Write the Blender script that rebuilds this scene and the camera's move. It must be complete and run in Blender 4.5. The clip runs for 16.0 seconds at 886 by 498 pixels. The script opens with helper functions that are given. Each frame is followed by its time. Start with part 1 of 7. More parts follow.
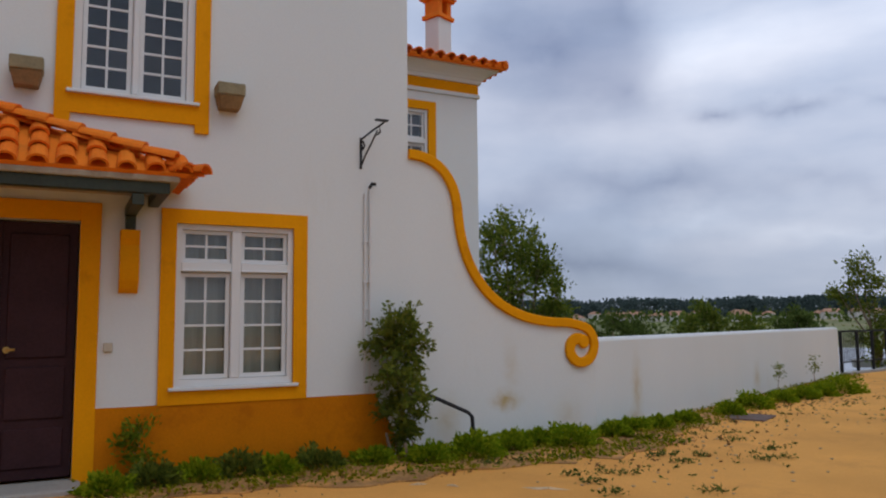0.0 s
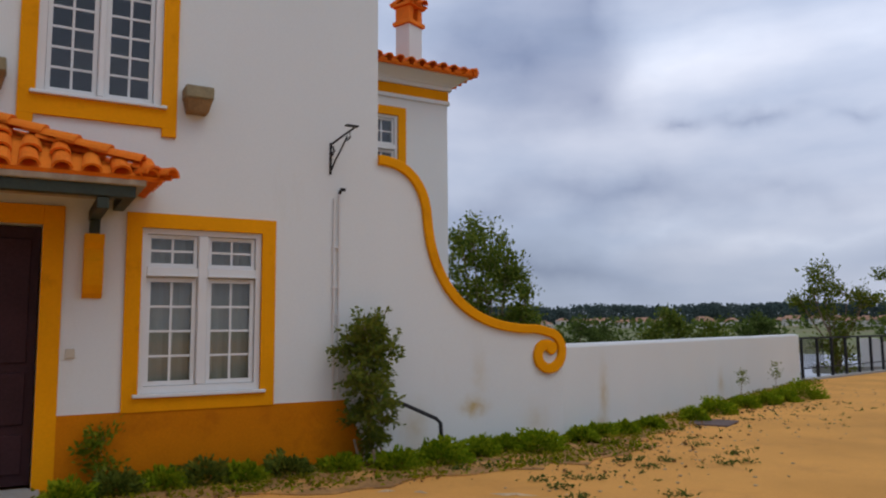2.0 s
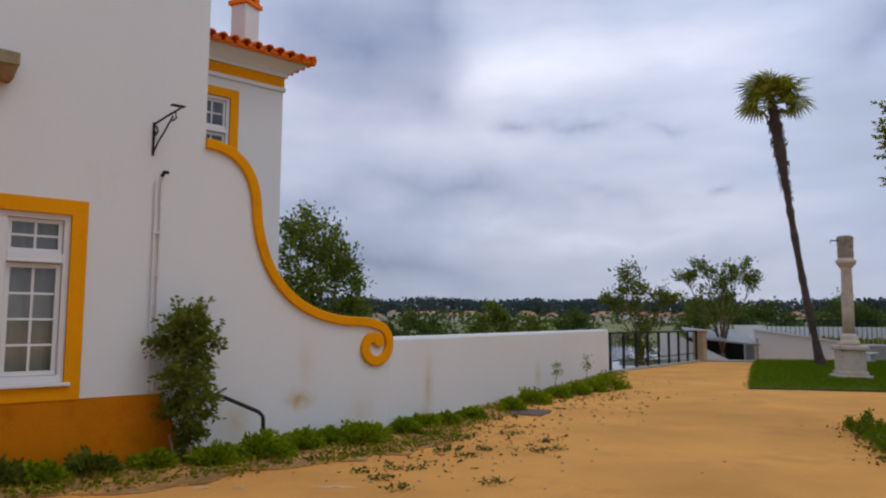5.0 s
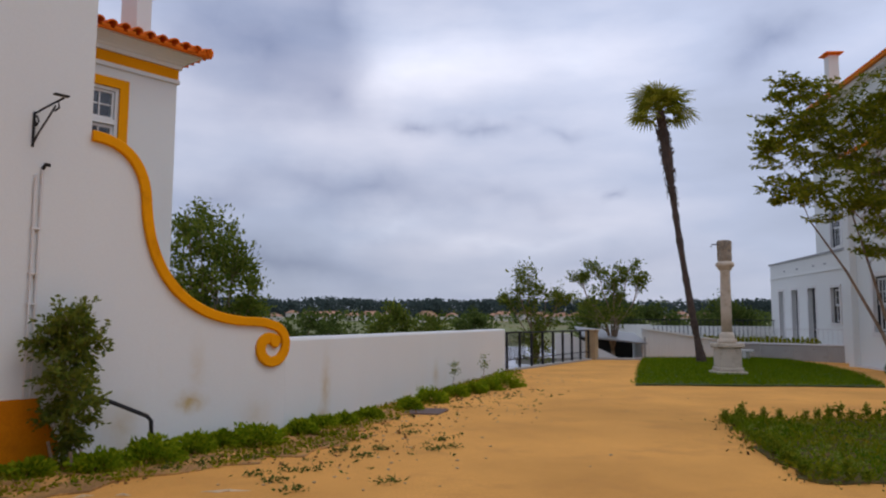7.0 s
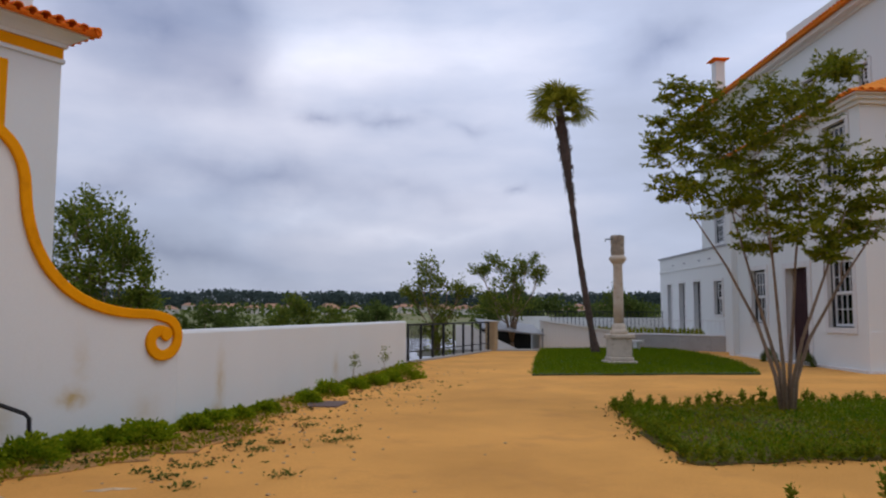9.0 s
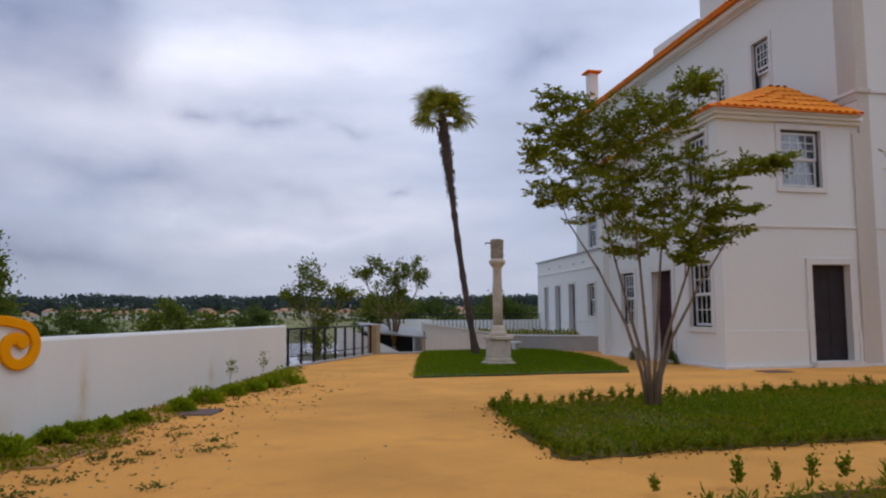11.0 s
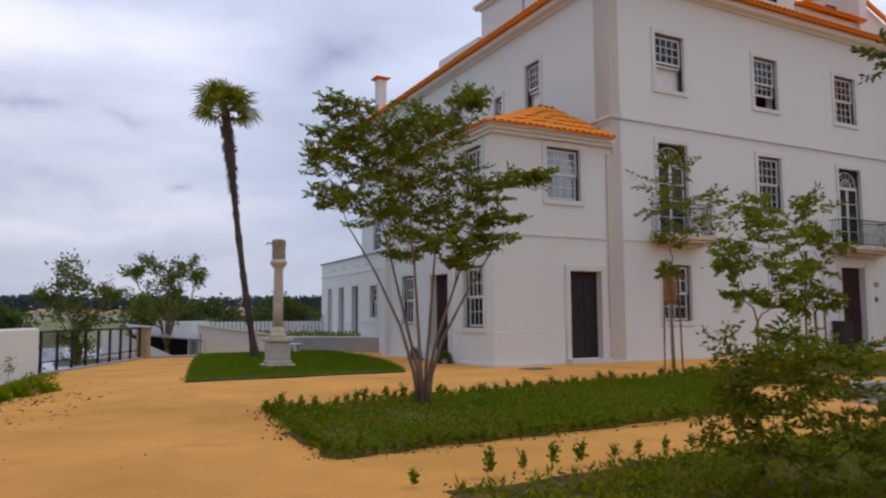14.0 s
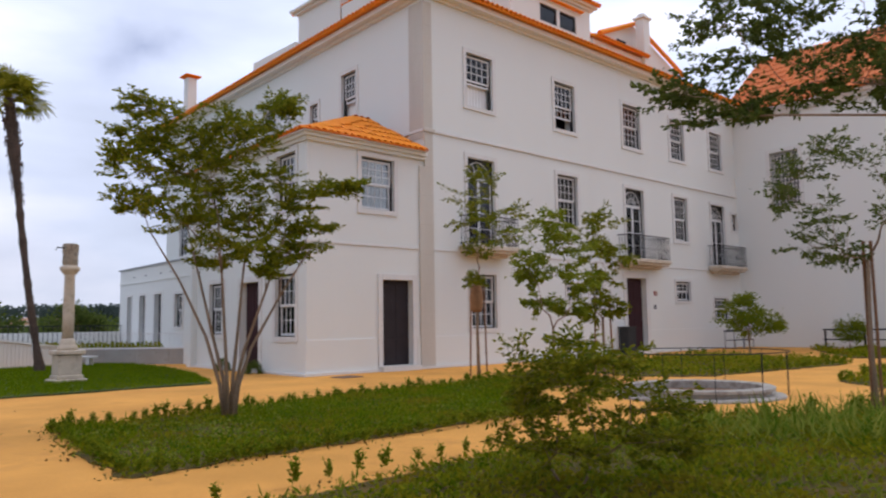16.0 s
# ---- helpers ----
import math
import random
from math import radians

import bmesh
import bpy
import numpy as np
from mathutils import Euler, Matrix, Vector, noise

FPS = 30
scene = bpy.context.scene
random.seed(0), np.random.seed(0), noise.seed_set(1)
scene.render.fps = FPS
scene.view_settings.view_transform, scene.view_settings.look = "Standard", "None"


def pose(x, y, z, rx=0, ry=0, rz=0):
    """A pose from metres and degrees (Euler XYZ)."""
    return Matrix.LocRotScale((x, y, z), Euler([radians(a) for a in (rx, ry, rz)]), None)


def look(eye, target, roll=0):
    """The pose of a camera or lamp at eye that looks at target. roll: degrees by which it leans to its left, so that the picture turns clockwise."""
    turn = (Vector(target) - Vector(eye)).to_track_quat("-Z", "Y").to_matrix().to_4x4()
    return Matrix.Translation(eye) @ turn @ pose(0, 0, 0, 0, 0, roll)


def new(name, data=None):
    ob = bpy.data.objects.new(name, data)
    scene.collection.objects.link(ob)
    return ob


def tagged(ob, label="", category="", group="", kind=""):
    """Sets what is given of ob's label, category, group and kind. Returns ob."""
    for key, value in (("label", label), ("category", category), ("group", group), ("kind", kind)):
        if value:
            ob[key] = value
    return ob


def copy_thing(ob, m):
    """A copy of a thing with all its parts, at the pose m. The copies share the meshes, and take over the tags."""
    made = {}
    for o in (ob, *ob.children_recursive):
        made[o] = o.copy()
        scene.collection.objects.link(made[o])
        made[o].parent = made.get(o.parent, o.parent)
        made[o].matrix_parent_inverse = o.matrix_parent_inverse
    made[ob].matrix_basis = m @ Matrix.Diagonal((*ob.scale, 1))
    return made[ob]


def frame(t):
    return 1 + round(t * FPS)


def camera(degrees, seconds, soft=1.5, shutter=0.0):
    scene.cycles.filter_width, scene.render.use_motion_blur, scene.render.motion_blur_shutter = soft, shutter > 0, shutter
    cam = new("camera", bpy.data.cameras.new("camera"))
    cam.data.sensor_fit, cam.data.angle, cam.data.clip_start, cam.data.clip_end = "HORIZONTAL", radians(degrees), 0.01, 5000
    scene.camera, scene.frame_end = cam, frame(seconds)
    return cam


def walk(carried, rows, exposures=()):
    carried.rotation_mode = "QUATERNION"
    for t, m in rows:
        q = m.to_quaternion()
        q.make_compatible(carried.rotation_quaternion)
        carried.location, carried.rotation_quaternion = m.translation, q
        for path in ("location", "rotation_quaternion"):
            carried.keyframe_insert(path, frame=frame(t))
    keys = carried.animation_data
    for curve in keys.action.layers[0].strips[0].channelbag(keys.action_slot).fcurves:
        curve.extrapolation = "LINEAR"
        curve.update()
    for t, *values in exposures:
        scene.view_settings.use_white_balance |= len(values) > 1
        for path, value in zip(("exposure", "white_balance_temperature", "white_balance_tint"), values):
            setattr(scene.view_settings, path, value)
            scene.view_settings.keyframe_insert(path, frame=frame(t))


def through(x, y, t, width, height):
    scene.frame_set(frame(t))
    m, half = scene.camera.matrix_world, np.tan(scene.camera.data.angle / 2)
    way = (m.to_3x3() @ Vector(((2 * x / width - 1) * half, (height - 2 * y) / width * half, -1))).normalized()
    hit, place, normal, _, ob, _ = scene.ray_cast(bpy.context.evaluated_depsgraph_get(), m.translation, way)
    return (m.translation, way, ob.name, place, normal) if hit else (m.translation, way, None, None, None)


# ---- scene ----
cam = camera(61.03, 16.0, soft=2.1, shutter=0.4)
PATH = [
    (0.0, pose(0.000, 0.000, 1.447, 95.62, 0.55, 0.09)),
    (0.5, pose(0.002, 0.007, 1.441, 95.67, 0.51, 0.38)),
    (1.0, pose(-0.001, 0.006, 1.447, 95.55, 0.45, -0.04)),
    (1.5, pose(-0.006, -0.003, 1.449, 95.80, 0.38, -0.54)),
    (2.0, pose(-0.007, -0.010, 1.450, 96.05, 0.42, -2.31)),
    (2.5, pose(-0.011, -0.017, 1.448, 96.21, 0.42, -4.22)),
    (3.0, pose(-0.009, -0.022, 1.447, 96.13, 0.49, -6.49)),
    (3.5, pose(0.000, -0.026, 1.451, 95.93, 0.35, -8.37)),
    (4.0, pose(0.014, -0.035, 1.462, 95.52, 0.07, -10.73)),
    (6.5, pose(0.042, -0.060, 1.465, 95.59, -0.46, -20.67)),
    (7.0, pose(0.047, -0.089, 1.463, 95.46, -0.30, -22.56)),
    (7.5, pose(0.053, -0.101, 1.457, 95.42, -0.29, -23.92)),
    (8.0, pose(0.053, -0.108, 1.461, 95.21, -0.20, -25.78)),
    (8.5, pose(0.062, -0.118, 1.461, 94.98, -0.11, -27.66)),
    (9.0, pose(0.083, -0.130, 1.455, 94.92, -0.19, -29.90)),
    (11.5, pose(0.105, -0.167, 1.444, 95.34, 0.56, -41.19)),
    (12.0, pose(0.122, -0.200, 1.440, 95.50, 0.65, -43.68)),
    (12.5, pose(0.126, -0.235, 1.442, 95.43, 0.59, -45.95)),
    (13.0, pose(0.127, -0.266, 1.442, 95.38, 0.48, -48.50)),
    (13.5, pose(0.126, -0.299, 1.445, 95.27, 0.44, -51.43)),
    (14.0, pose(0.117, -0.332, 1.446, 95.18, 0.37, -54.92)),
    (14.5, pose(0.102, -0.367, 1.449, 95.31, 0.34, -57.90)),
    (15.0, pose(0.085, -0.388, 1.454, 95.59, 0.49, -61.27)),
    (15.5, pose(0.056, -0.420, 1.458, 95.70, 0.73, -65.29)),
    (16.0, pose(0.035, -0.447, 1.459, 95.63, 0.84, -68.93)),
]
EXPOSURES = [(0.0, 0.05, 6550, 6), (4.0, 0.09, 6600, 8), (7.0, 0.13, 6700, 10), (9.0, 0.16, 6700, 10), (12.5, 0.18, 6800, 10), (14.0, 0.25, 6850, 10), (16.0, 0.64, 6900, 10)]
walk(cam, PATH, EXPOSURES)


# ---------------------------------------------------------------- light
world = bpy.data.worlds.new("overcast_sky")
scene.world = world
world.use_nodes = True
wn, wl = world.node_tree.nodes, world.node_tree.links
wn.clear()
w_out = wn.new("ShaderNodeOutputWorld")
w_bg = wn.new("ShaderNodeBackground")
w_sky = wn.new("ShaderNodeTexSky")
w_sky.sky_type, w_sky.sun_disc = "NISHITA", False
w_sky.sun_elevation, w_sky.sun_rotation = radians(58), radians(135)
w_co = wn.new("ShaderNodeTexCoord")
w_map = wn.new("ShaderNodeMapping")
w_map.inputs["Scale"].default_value = (1.0, 1.0, 3.2)
w_map.inputs["Location"].default_value = (0.35, 0.1, 0.4)
w_n1 = wn.new("ShaderNodeTexNoise")
w_n1.inputs["Scale"].default_value, w_n1.inputs["Detail"].default_value = 2.4, 6.0
w_n1.inputs["Roughness"].default_value, w_n1.inputs["Distortion"].default_value = 0.48, 0.0
w_ramp = wn.new("ShaderNodeValToRGB")
w_ramp.color_ramp.elements[0].position, w_ramp.color_ramp.elements[0].color = 0.30, (0.36, 0.41, 0.56, 1)
w_ramp.color_ramp.elements[1].position, w_ramp.color_ramp.elements[1].color = 0.68, (0.66, 0.69, 0.85, 1)
e = w_ramp.color_ramp.elements.new(0.48)
e.color = (0.46, 0.52, 0.705, 1)
w_scale = wn.new("ShaderNodeVectorMath")
w_scale.operation = "SCALE"
w_scale.inputs["Scale"].default_value = 0.09
w_mix = wn.new("ShaderNodeMix")
w_mix.data_type = "RGBA"
w_mix.inputs[0].default_value = 0.9
wl.new(w_co.outputs["Generated"], w_map.inputs["Vector"])
wl.new(w_map.outputs["Vector"], w_n1.inputs["Vector"])
wl.new(w_n1.outputs["Fac"], w_ramp.inputs["Fac"])
wl.new(w_sky.outputs["Color"], w_scale.inputs[0])
wl.new(w_scale.outputs["Vector"], w_mix.inputs[6])
wl.new(w_ramp.outputs["Color"], w_mix.inputs[7])
w_sep = wn.new("ShaderNodeSeparateXYZ")
w_up = wn.new("ShaderNodeMapRange")
w_up.inputs["From Min"].default_value, w_up.inputs["From Max"].default_value = 0.0, 0.35
w_up.inputs["To Min"].default_value, w_up.inputs["To Max"].default_value = 0.80, 1.06
w_grade = wn.new("ShaderNodeVectorMath")
w_grade.operation = "SCALE"
wl.new(w_co.outputs["Generated"], w_sep.inputs[0])
wl.new(w_sep.outputs["Z"], w_up.inputs["Value"])
wl.new(w_mix.outputs[2], w_grade.inputs[0])
w_side = wn.new("ShaderNodeMapRange")
w_side.inputs["From Min"].default_value, w_side.inputs["From Max"].default_value = 0.3, 1.0
w_side.inputs["To Min"].default_value, w_side.inputs["To Max"].default_value = 1.0, 1.18
w_both = wn.new("ShaderNodeMath")
w_both.operation = "MULTIPLY"
wl.new(w_sep.outputs["X"], w_side.inputs["Value"])
wl.new(w_up.outputs["Result"], w_both.inputs[0])
wl.new(w_side.outputs["Result"], w_both.inputs[1])
# cloud banks: azimuth, height, half width and half height in degrees, and how dark (+) or bright (-) they are
CLOUDS = [(7, 20, 9, 6.5, 0.62), (12.5, 17, 6, 4.5, 0.45), (14, 23, 5, 4, 0.4), (20.3, 13.2, 2.6, 0.9, 0.5), (24.9, 13.7, 3.0, 0.8, 0.4), (31, 13.8, 2.4, 0.7, 0.3), (35.0, 9.3, 1.6, 0.6, 0.4),
          (46.6, 20.0, 4.5, 2.2, 0.5), (15, 9.6, 9, 2.0, 0.42), (5, 8.5, 7, 2.4, 0.35), (27, 9.5, 8, 1.3, 0.22), (10, 4.0, 14, 2.2, 0.35), (36, 4.0, 14, 2.0, 0.22), (-8, 16, 8, 5, 0.25),
          (22, 19, 7, 4.5, -0.42), (33, 20, 9, 5, -0.30), (17, 7.0, 6, 1.0, -0.22), (40, 14, 9, 4, -0.18), (58, 16, 9, 8, -0.20), (75, 22, 9, 6, -0.25), (27, 6.6, 9, 0.9, -0.16)]
w_wn = wn.new("ShaderNodeTexNoise")
w_wn.inputs["Scale"].default_value, w_wn.inputs["Detail"].default_value, w_wn.inputs["Roughness"].default_value = 6.0, 6.0, 0.5
w_wm = wn.new("ShaderNodeVectorMath")
w_wm.operation = "MULTIPLY_ADD"
w_wm.inputs[1].default_value, w_wm.inputs[2].default_value = (0.22, 0.22, 0.14), (-0.11, -0.11, -0.07)
w_wa = wn.new("ShaderNodeVectorMath")
w_wa.operation = "ADD"
wl.new(w_co.outputs["Generated"], w_wn.inputs["Vector"])
wl.new(w_wn.outputs["Color"], w_wm.inputs[0])
wl.new(w_wm.outputs["Vector"], w_wa.inputs[0])
wl.new(w_co.outputs["Generated"], w_wa.inputs[1])
w_total = None
for az, el, hw, hh, amount in CLOUDS:
    ca, ce = radians(az), radians(el)
    mp = wn.new("ShaderNodeMapping")
    mp.vector_type = "TEXTURE"
    mp.inputs["Location"].default_value = (math.sin(ca) * math.cos(ce), math.cos(ca) * math.cos(ce), math.sin(ce))
    mp.inputs["Rotation"].default_value = (0, 0, -ca)
    mp.inputs["Scale"].default_value = (radians(hw) * 1.35, 0.6, radians(hh) * 1.35)
    gr = wn.new("ShaderNodeTexGradient")
    gr.gradient_type = "QUADRATIC_SPHERE"
    ad = wn.new("ShaderNodeMath")
    ad.operation = "MULTIPLY_ADD"
    ad.inputs[1].default_value = -0.72 * amount
    ad.inputs[2].default_value = 1.0
    wl.new(w_wa.outputs["Vector"], mp.inputs["Vector"])
    wl.new(mp.outputs["Vector"], gr.inputs["Vector"])
    wl.new(gr.outputs["Fac"], ad.inputs[0])
    if w_total:
        wl.new(w_total.outputs[0], ad.inputs[2])
    w_total = ad
# thick cloud is bluer than thin cloud
w_cloud = wn.new("ShaderNodeVectorMath")
w_cloud.operation = "MULTIPLY_ADD"
w_cloud.inputs[1].default_value, w_cloud.inputs[2].default_value = (1.08, 1.0, 0.80), (-0.08, 0.0, 0.20)
w_tint = wn.new("ShaderNodeVectorMath")
w_tint.operation = "MULTIPLY"
wl.new(w_total.outputs[0], w_cloud.inputs[0])
wl.new(w_grade.outputs["Vector"], w_tint.inputs[0])
wl.new(w_cloud.outputs["Vector"], w_tint.inputs[1])
wl.new(w_both.outputs[0], w_grade.inputs["Scale"])
wl.new(w_tint.outputs["Vector"], w_bg.inputs["Color"])
w_bg.inputs["Strength"].default_value = 1.0
wl.new(w_bg.outputs["Background"], w_out.inputs["Surface"])
sun = new("sun", bpy.data.lights.new("sun", "SUN"))
sun.data.energy, sun.data.angle, sun.data.color = 0.45, radians(25), (1.0, 0.96, 0.90)
sun.matrix_world = look((0, 0, 50), (-22, 22, 0))


# ---------------------------------------------------------------- materials
def mat(name, base, rough=0.7, vary=0.15, fine=30.0, broad=1.2, bump=0.2, metal=0.0, spot=None, island=0.0, hue=None, dist=0.01, spec=0.4, streak=False, coarse=None):
    """A surface with variation at two scales, fine relief, and optional stains (spot: colour, amount) or random tint per piece."""
    m = bpy.data.materials.new(name)
    m.use_nodes = True
    n, l = m.node_tree.nodes, m.node_tree.links
    b = n["Principled BSDF"]
    b.inputs["Roughness"].default_value, b.inputs["Metallic"].default_value = rough, metal
    b.inputs["Specular IOR Level"].default_value = spec
    co = n.new("ShaderNodeTexCoord")
    geo = n.new("ShaderNodeNewGeometry")
    pos = geo.outputs["Position"]
    n1, n2 = n.new("ShaderNodeTexNoise"), n.new("ShaderNodeTexNoise")
    n1.inputs["Scale"].default_value, n1.inputs["Detail"].default_value = fine, 6
    n2.inputs["Scale"].default_value, n2.inputs["Detail"].default_value = broad, 5
    l.new(pos, n1.inputs["Vector"])
    if streak:
        mp = n.new("ShaderNodeMapping")
        mp.inputs["Scale"].default_value = (1, 1, 0.22)
        l.new(pos, mp.inputs["Vector"])
        l.new(mp.outputs["Vector"], n2.inputs["Vector"])
    else:
        l.new(pos, n2.inputs["Vector"])
    dark = tuple(c * (1 - vary) for c in base)
    light = tuple(min(1, c * (1 + vary)) for c in base)
    add = n.new("ShaderNodeMath")
    add.operation = "MULTIPLY_ADD"
    add.inputs[1].default_value = 0.45
    half = n.new("ShaderNodeMath")
    half.operation = "MULTIPLY"
    half.inputs[1].default_value = 0.55
    l.new(n2.outputs["Fac"], half.inputs[0])
    l.new(n1.outputs["Fac"], add.inputs[0])
    l.new(half.outputs[0], add.inputs[2])
    ramp = n.new("ShaderNodeValToRGB")
    ramp.color_ramp.elements[0].position, ramp.color_ramp.elements[0].color = 0.33, (*dark, 1)
    ramp.color_ramp.elements[1].position, ramp.color_ramp.elements[1].color = 0.67, (*light, 1)
    l.new(add.outputs[0], ramp.inputs["Fac"])
    colour = ramp.outputs["Color"]
    if spot:
        n3 = n.new("ShaderNodeTexNoise")
        n3.inputs["Scale"].default_value, n3.inputs["Detail"].default_value = spot[2], 8
        n3.inputs["Roughness"].default_value = 0.7
        if streak:
            l.new(mp.outputs["Vector"], n3.inputs["Vector"])
        else:
            l.new(pos, n3.inputs["Vector"])
        r3 = n.new("ShaderNodeMapRange")
        r3.inputs["From Min"].default_value, r3.inputs["From Max"].default_value = spot[3], spot[3] + 0.14
        r3.inputs["To Max"].default_value = spot[1]
        l.new(n3.outputs["Fac"], r3.inputs["Value"])
        mx = n.new("ShaderNodeMix")
        mx.data_type = "RGBA"
        mx.inputs[7].default_value = (*spot[0], 1)
        l.new(r3.outputs["Result"], mx.inputs[0])
        l.new(colour, mx.inputs[6])
        colour = mx.outputs[2]
    if island or hue:
        mx = n.new("ShaderNodeMix")
        mx.data_type = "RGBA"
        mx.inputs[7].default_value = (*(hue or tuple(c * 0.5 for c in base)), 1)
        if island < 0:
            src = n.new("ShaderNodeObjectInfo").outputs["Random"]
        else:
            src = geo.outputs["Random Per Island"]
        mu = n.new("ShaderNodeMath")
        mu.operation = "MULTIPLY"
        mu.inputs[1].default_value = abs(island)
        l.new(src, mu.inputs[0])
        l.new(mu.outputs[0], mx.inputs[0])
        l.new(colour, mx.inputs[6])
        colour = mx.outputs[2]
    l.new(colour, b.inputs["Base Color"])
    if bump:
        bp = n.new("ShaderNodeBump")
        bp.inputs["Strength"].default_value, bp.inputs["Distance"].default_value = bump, dist
        l.new(n1.outputs["Fac"], bp.inputs["Height"])
        l.new(bp.outputs["Normal"], b.inputs["Normal"])
    return m


M_PLASTER = mat("white_plaster", (0.70, 0.725, 0.72), 0.85, 0.035, 55, 0.7, 0.25, spot=((0.58, 0.53, 0.42), 0.3, 0.9, 0.60), streak=True, dist=0.004)
# damp, yellowed patches: place, half width, half height, strength
STAINS = [(0.73, 9.18, 0.51, 0.24, 0.14, 0.75), (2.70, 10.70, 0.49, 0.18, 0.62, 0.45), (2.61, 10.60, 0.05, 0.34, 0.20, 0.70), (0.03, 8.82, 0.32, 0.27, 0.40, 0.35), (6.01, 14.65, 0.35, 0.26, 0.36, 0.35), (1.54, 9.59, 0.28, 0.29, 0.33, 0.25), (0.81, 9.22, 0.91, 0.14, 0.42, 0.20)]


def stain(m, patches, tint):
    n, l = m.node_tree.nodes, m.node_tree.links
    b = n["Principled BSDF"]
    pos = n.new("ShaderNodeNewGeometry").outputs["Position"]
    nz = n.new("ShaderNodeTexNoise")
    nz.inputs["Scale"].default_value, nz.inputs["Detail"].default_value = 7.0, 7
    l.new(pos, nz.inputs["Vector"])
    warp = n.new("ShaderNodeVectorMath")
    warp.operation = "MULTIPLY_ADD"
    warp.inputs[1].default_value = (0.22, 0.22, 0.22)
    l.new(nz.outputs["Color"], warp.inputs[0])
    l.new(pos, warp.inputs[2])
    colour = b.inputs["Base Color"].links[0].from_socket
    for x, y, z, w, h, amount in patches:
        mp, gr = n.new("ShaderNodeMapping"), n.new("ShaderNodeTexGradient")
        mp.vector_type, gr.gradient_type = "TEXTURE", "QUADRATIC_SPHERE"
        mp.inputs["Location"].default_value = (x + 0.11, y + 0.11, z + 0.11)
        mp.inputs["Scale"].default_value = (w * 1.3, w * 1.3, h * 1.3)
        l.new(warp.outputs["Vector"], mp.inputs["Vector"])
        l.new(mp.outputs["Vector"], gr.inputs["Vector"])
        k = n.new("ShaderNodeMath")
        k.operation = "MULTIPLY"
        k.use_clamp = True
        k.inputs[1].default_value = amount * 1.6
        l.new(gr.outputs["Fac"], k.inputs[0])
        mx = n.new("ShaderNodeMix")
        mx.data_type = "RGBA"
        mx.inputs[7].default_value = (*tint, 1)
        l.new(k.outputs[0], mx.inputs[0])
        l.new(colour, mx.inputs[6])
        colour = mx.outputs[2]
    l.new(colour, b.inputs["Base Color"])


stain(M_PLASTER, STAINS, (0.52, 0.40, 0.20))
M_PLASTER2 = mat("white_manor_plaster", (0.715, 0.73, 0.705), 0.85, 0.02, 40, 0.5, 0.12, spot=((0.70, 0.66, 0.60), 0.3, 0.35, 0.64), streak=True, dist=0.004)
M_OCHRE = mat("ochre_paint", (0.80, 0.315, 0.002), 0.8, 0.08, 45, 1.6, 0.2, spot=((0.50, 0.17, 0.002), 0.5, 2.2, 0.57), dist=0.004, spec=0.12)
M_PLINTH = mat("ochre_plinth_paint", (0.56, 0.175, 0.002), 0.8, 0.12, 45, 1.6, 0.2, spot=((0.40, 0.115, 0.003), 0.6, 2.2, 0.54), dist=0.004, spec=0.12)
M_TILE = mat("terracotta_tile", (0.78, 0.165, 0.012), 0.75, 0.2, 40, 4, 0.3, spot=((0.38, 0.10, 0.025), 0.6, 7, 0.56), island=-0.55, hue=(0.88, 0.27, 0.025), spec=0.15)
M_TILE_STUFF = mat("terracotta_tile_rows", (0.66, 0.19, 0.03), 0.75, 0.2, 40, 3, 0.3, island=0.5, hue=(0.78, 0.30, 0.06))
M_TILE_NEW = mat("new_orange_tile", (0.86, 0.25, 0.007), 0.7, 0.12, 30, 3, 0.2, island=0.4, hue=(0.88, 0.33, 0.015))
M_TILE_OLD = mat("red_old_tile", (0.72, 0.21, 0.06), 0.8, 0.2, 30, 2, 0.2, island=0.5, hue=(0.62, 0.20, 0.07))
M_STONE = mat("pale_limestone", (0.58, 0.50, 0.40), 0.85, 0.18, 35, 2.5, 0.4, spot=((0.34, 0.26, 0.17), 0.7, 4, 0.53))
M_STONE_L = mat("light_limestone_trim", (0.68, 0.67, 0.65), 0.85, 0.06, 35, 2.5, 0.25, spot=((0.54, 0.50, 0.44), 0.45, 4, 0.6))
M_QUOIN = mat("weathered_quoin_stone", (0.55, 0.51, 0.45), 0.85, 0.10, 30, 1.2, 0.3, spot=((0.48, 0.44, 0.38), 0.6, 1.5, 0.54), streak=True)
M_CONC = mat("grey_concrete", (0.36, 0.35, 0.33), 0.9, 0.12, 40, 2, 0.3, spot=((0.2, 0.19, 0.17), 0.5, 4, 0.56))
M_BOXST = mat("mossy_box_stone", (0.26, 0.22, 0.13), 0.9, 0.2, 40, 6, 0.4)
M_WHITE = mat("white_gloss_paint", (0.70, 0.71, 0.71), 0.35, 0.02, 60, 3, 0.05)
M_DARKFRAME = mat("black_window_paint", (0.034, 0.036, 0.038), 0.5, 0.2, 60, 3, 0.05, spec=0.12)
M_DOORB = mat("dark_purple_brown_door", (0.044, 0.019, 0.022), 0.6, 0.25, 40, 3, 0.15, spec=0.12)
M_DOORK = mat("charcoal_door_paint", (0.032, 0.026, 0.029), 0.55, 0.2, 40, 3, 0.1, spec=0.15)
M_IRON = mat("black_iron", (0.024, 0.025, 0.028), 0.6, 0.2, 60, 6, 0.1, spec=0.2)
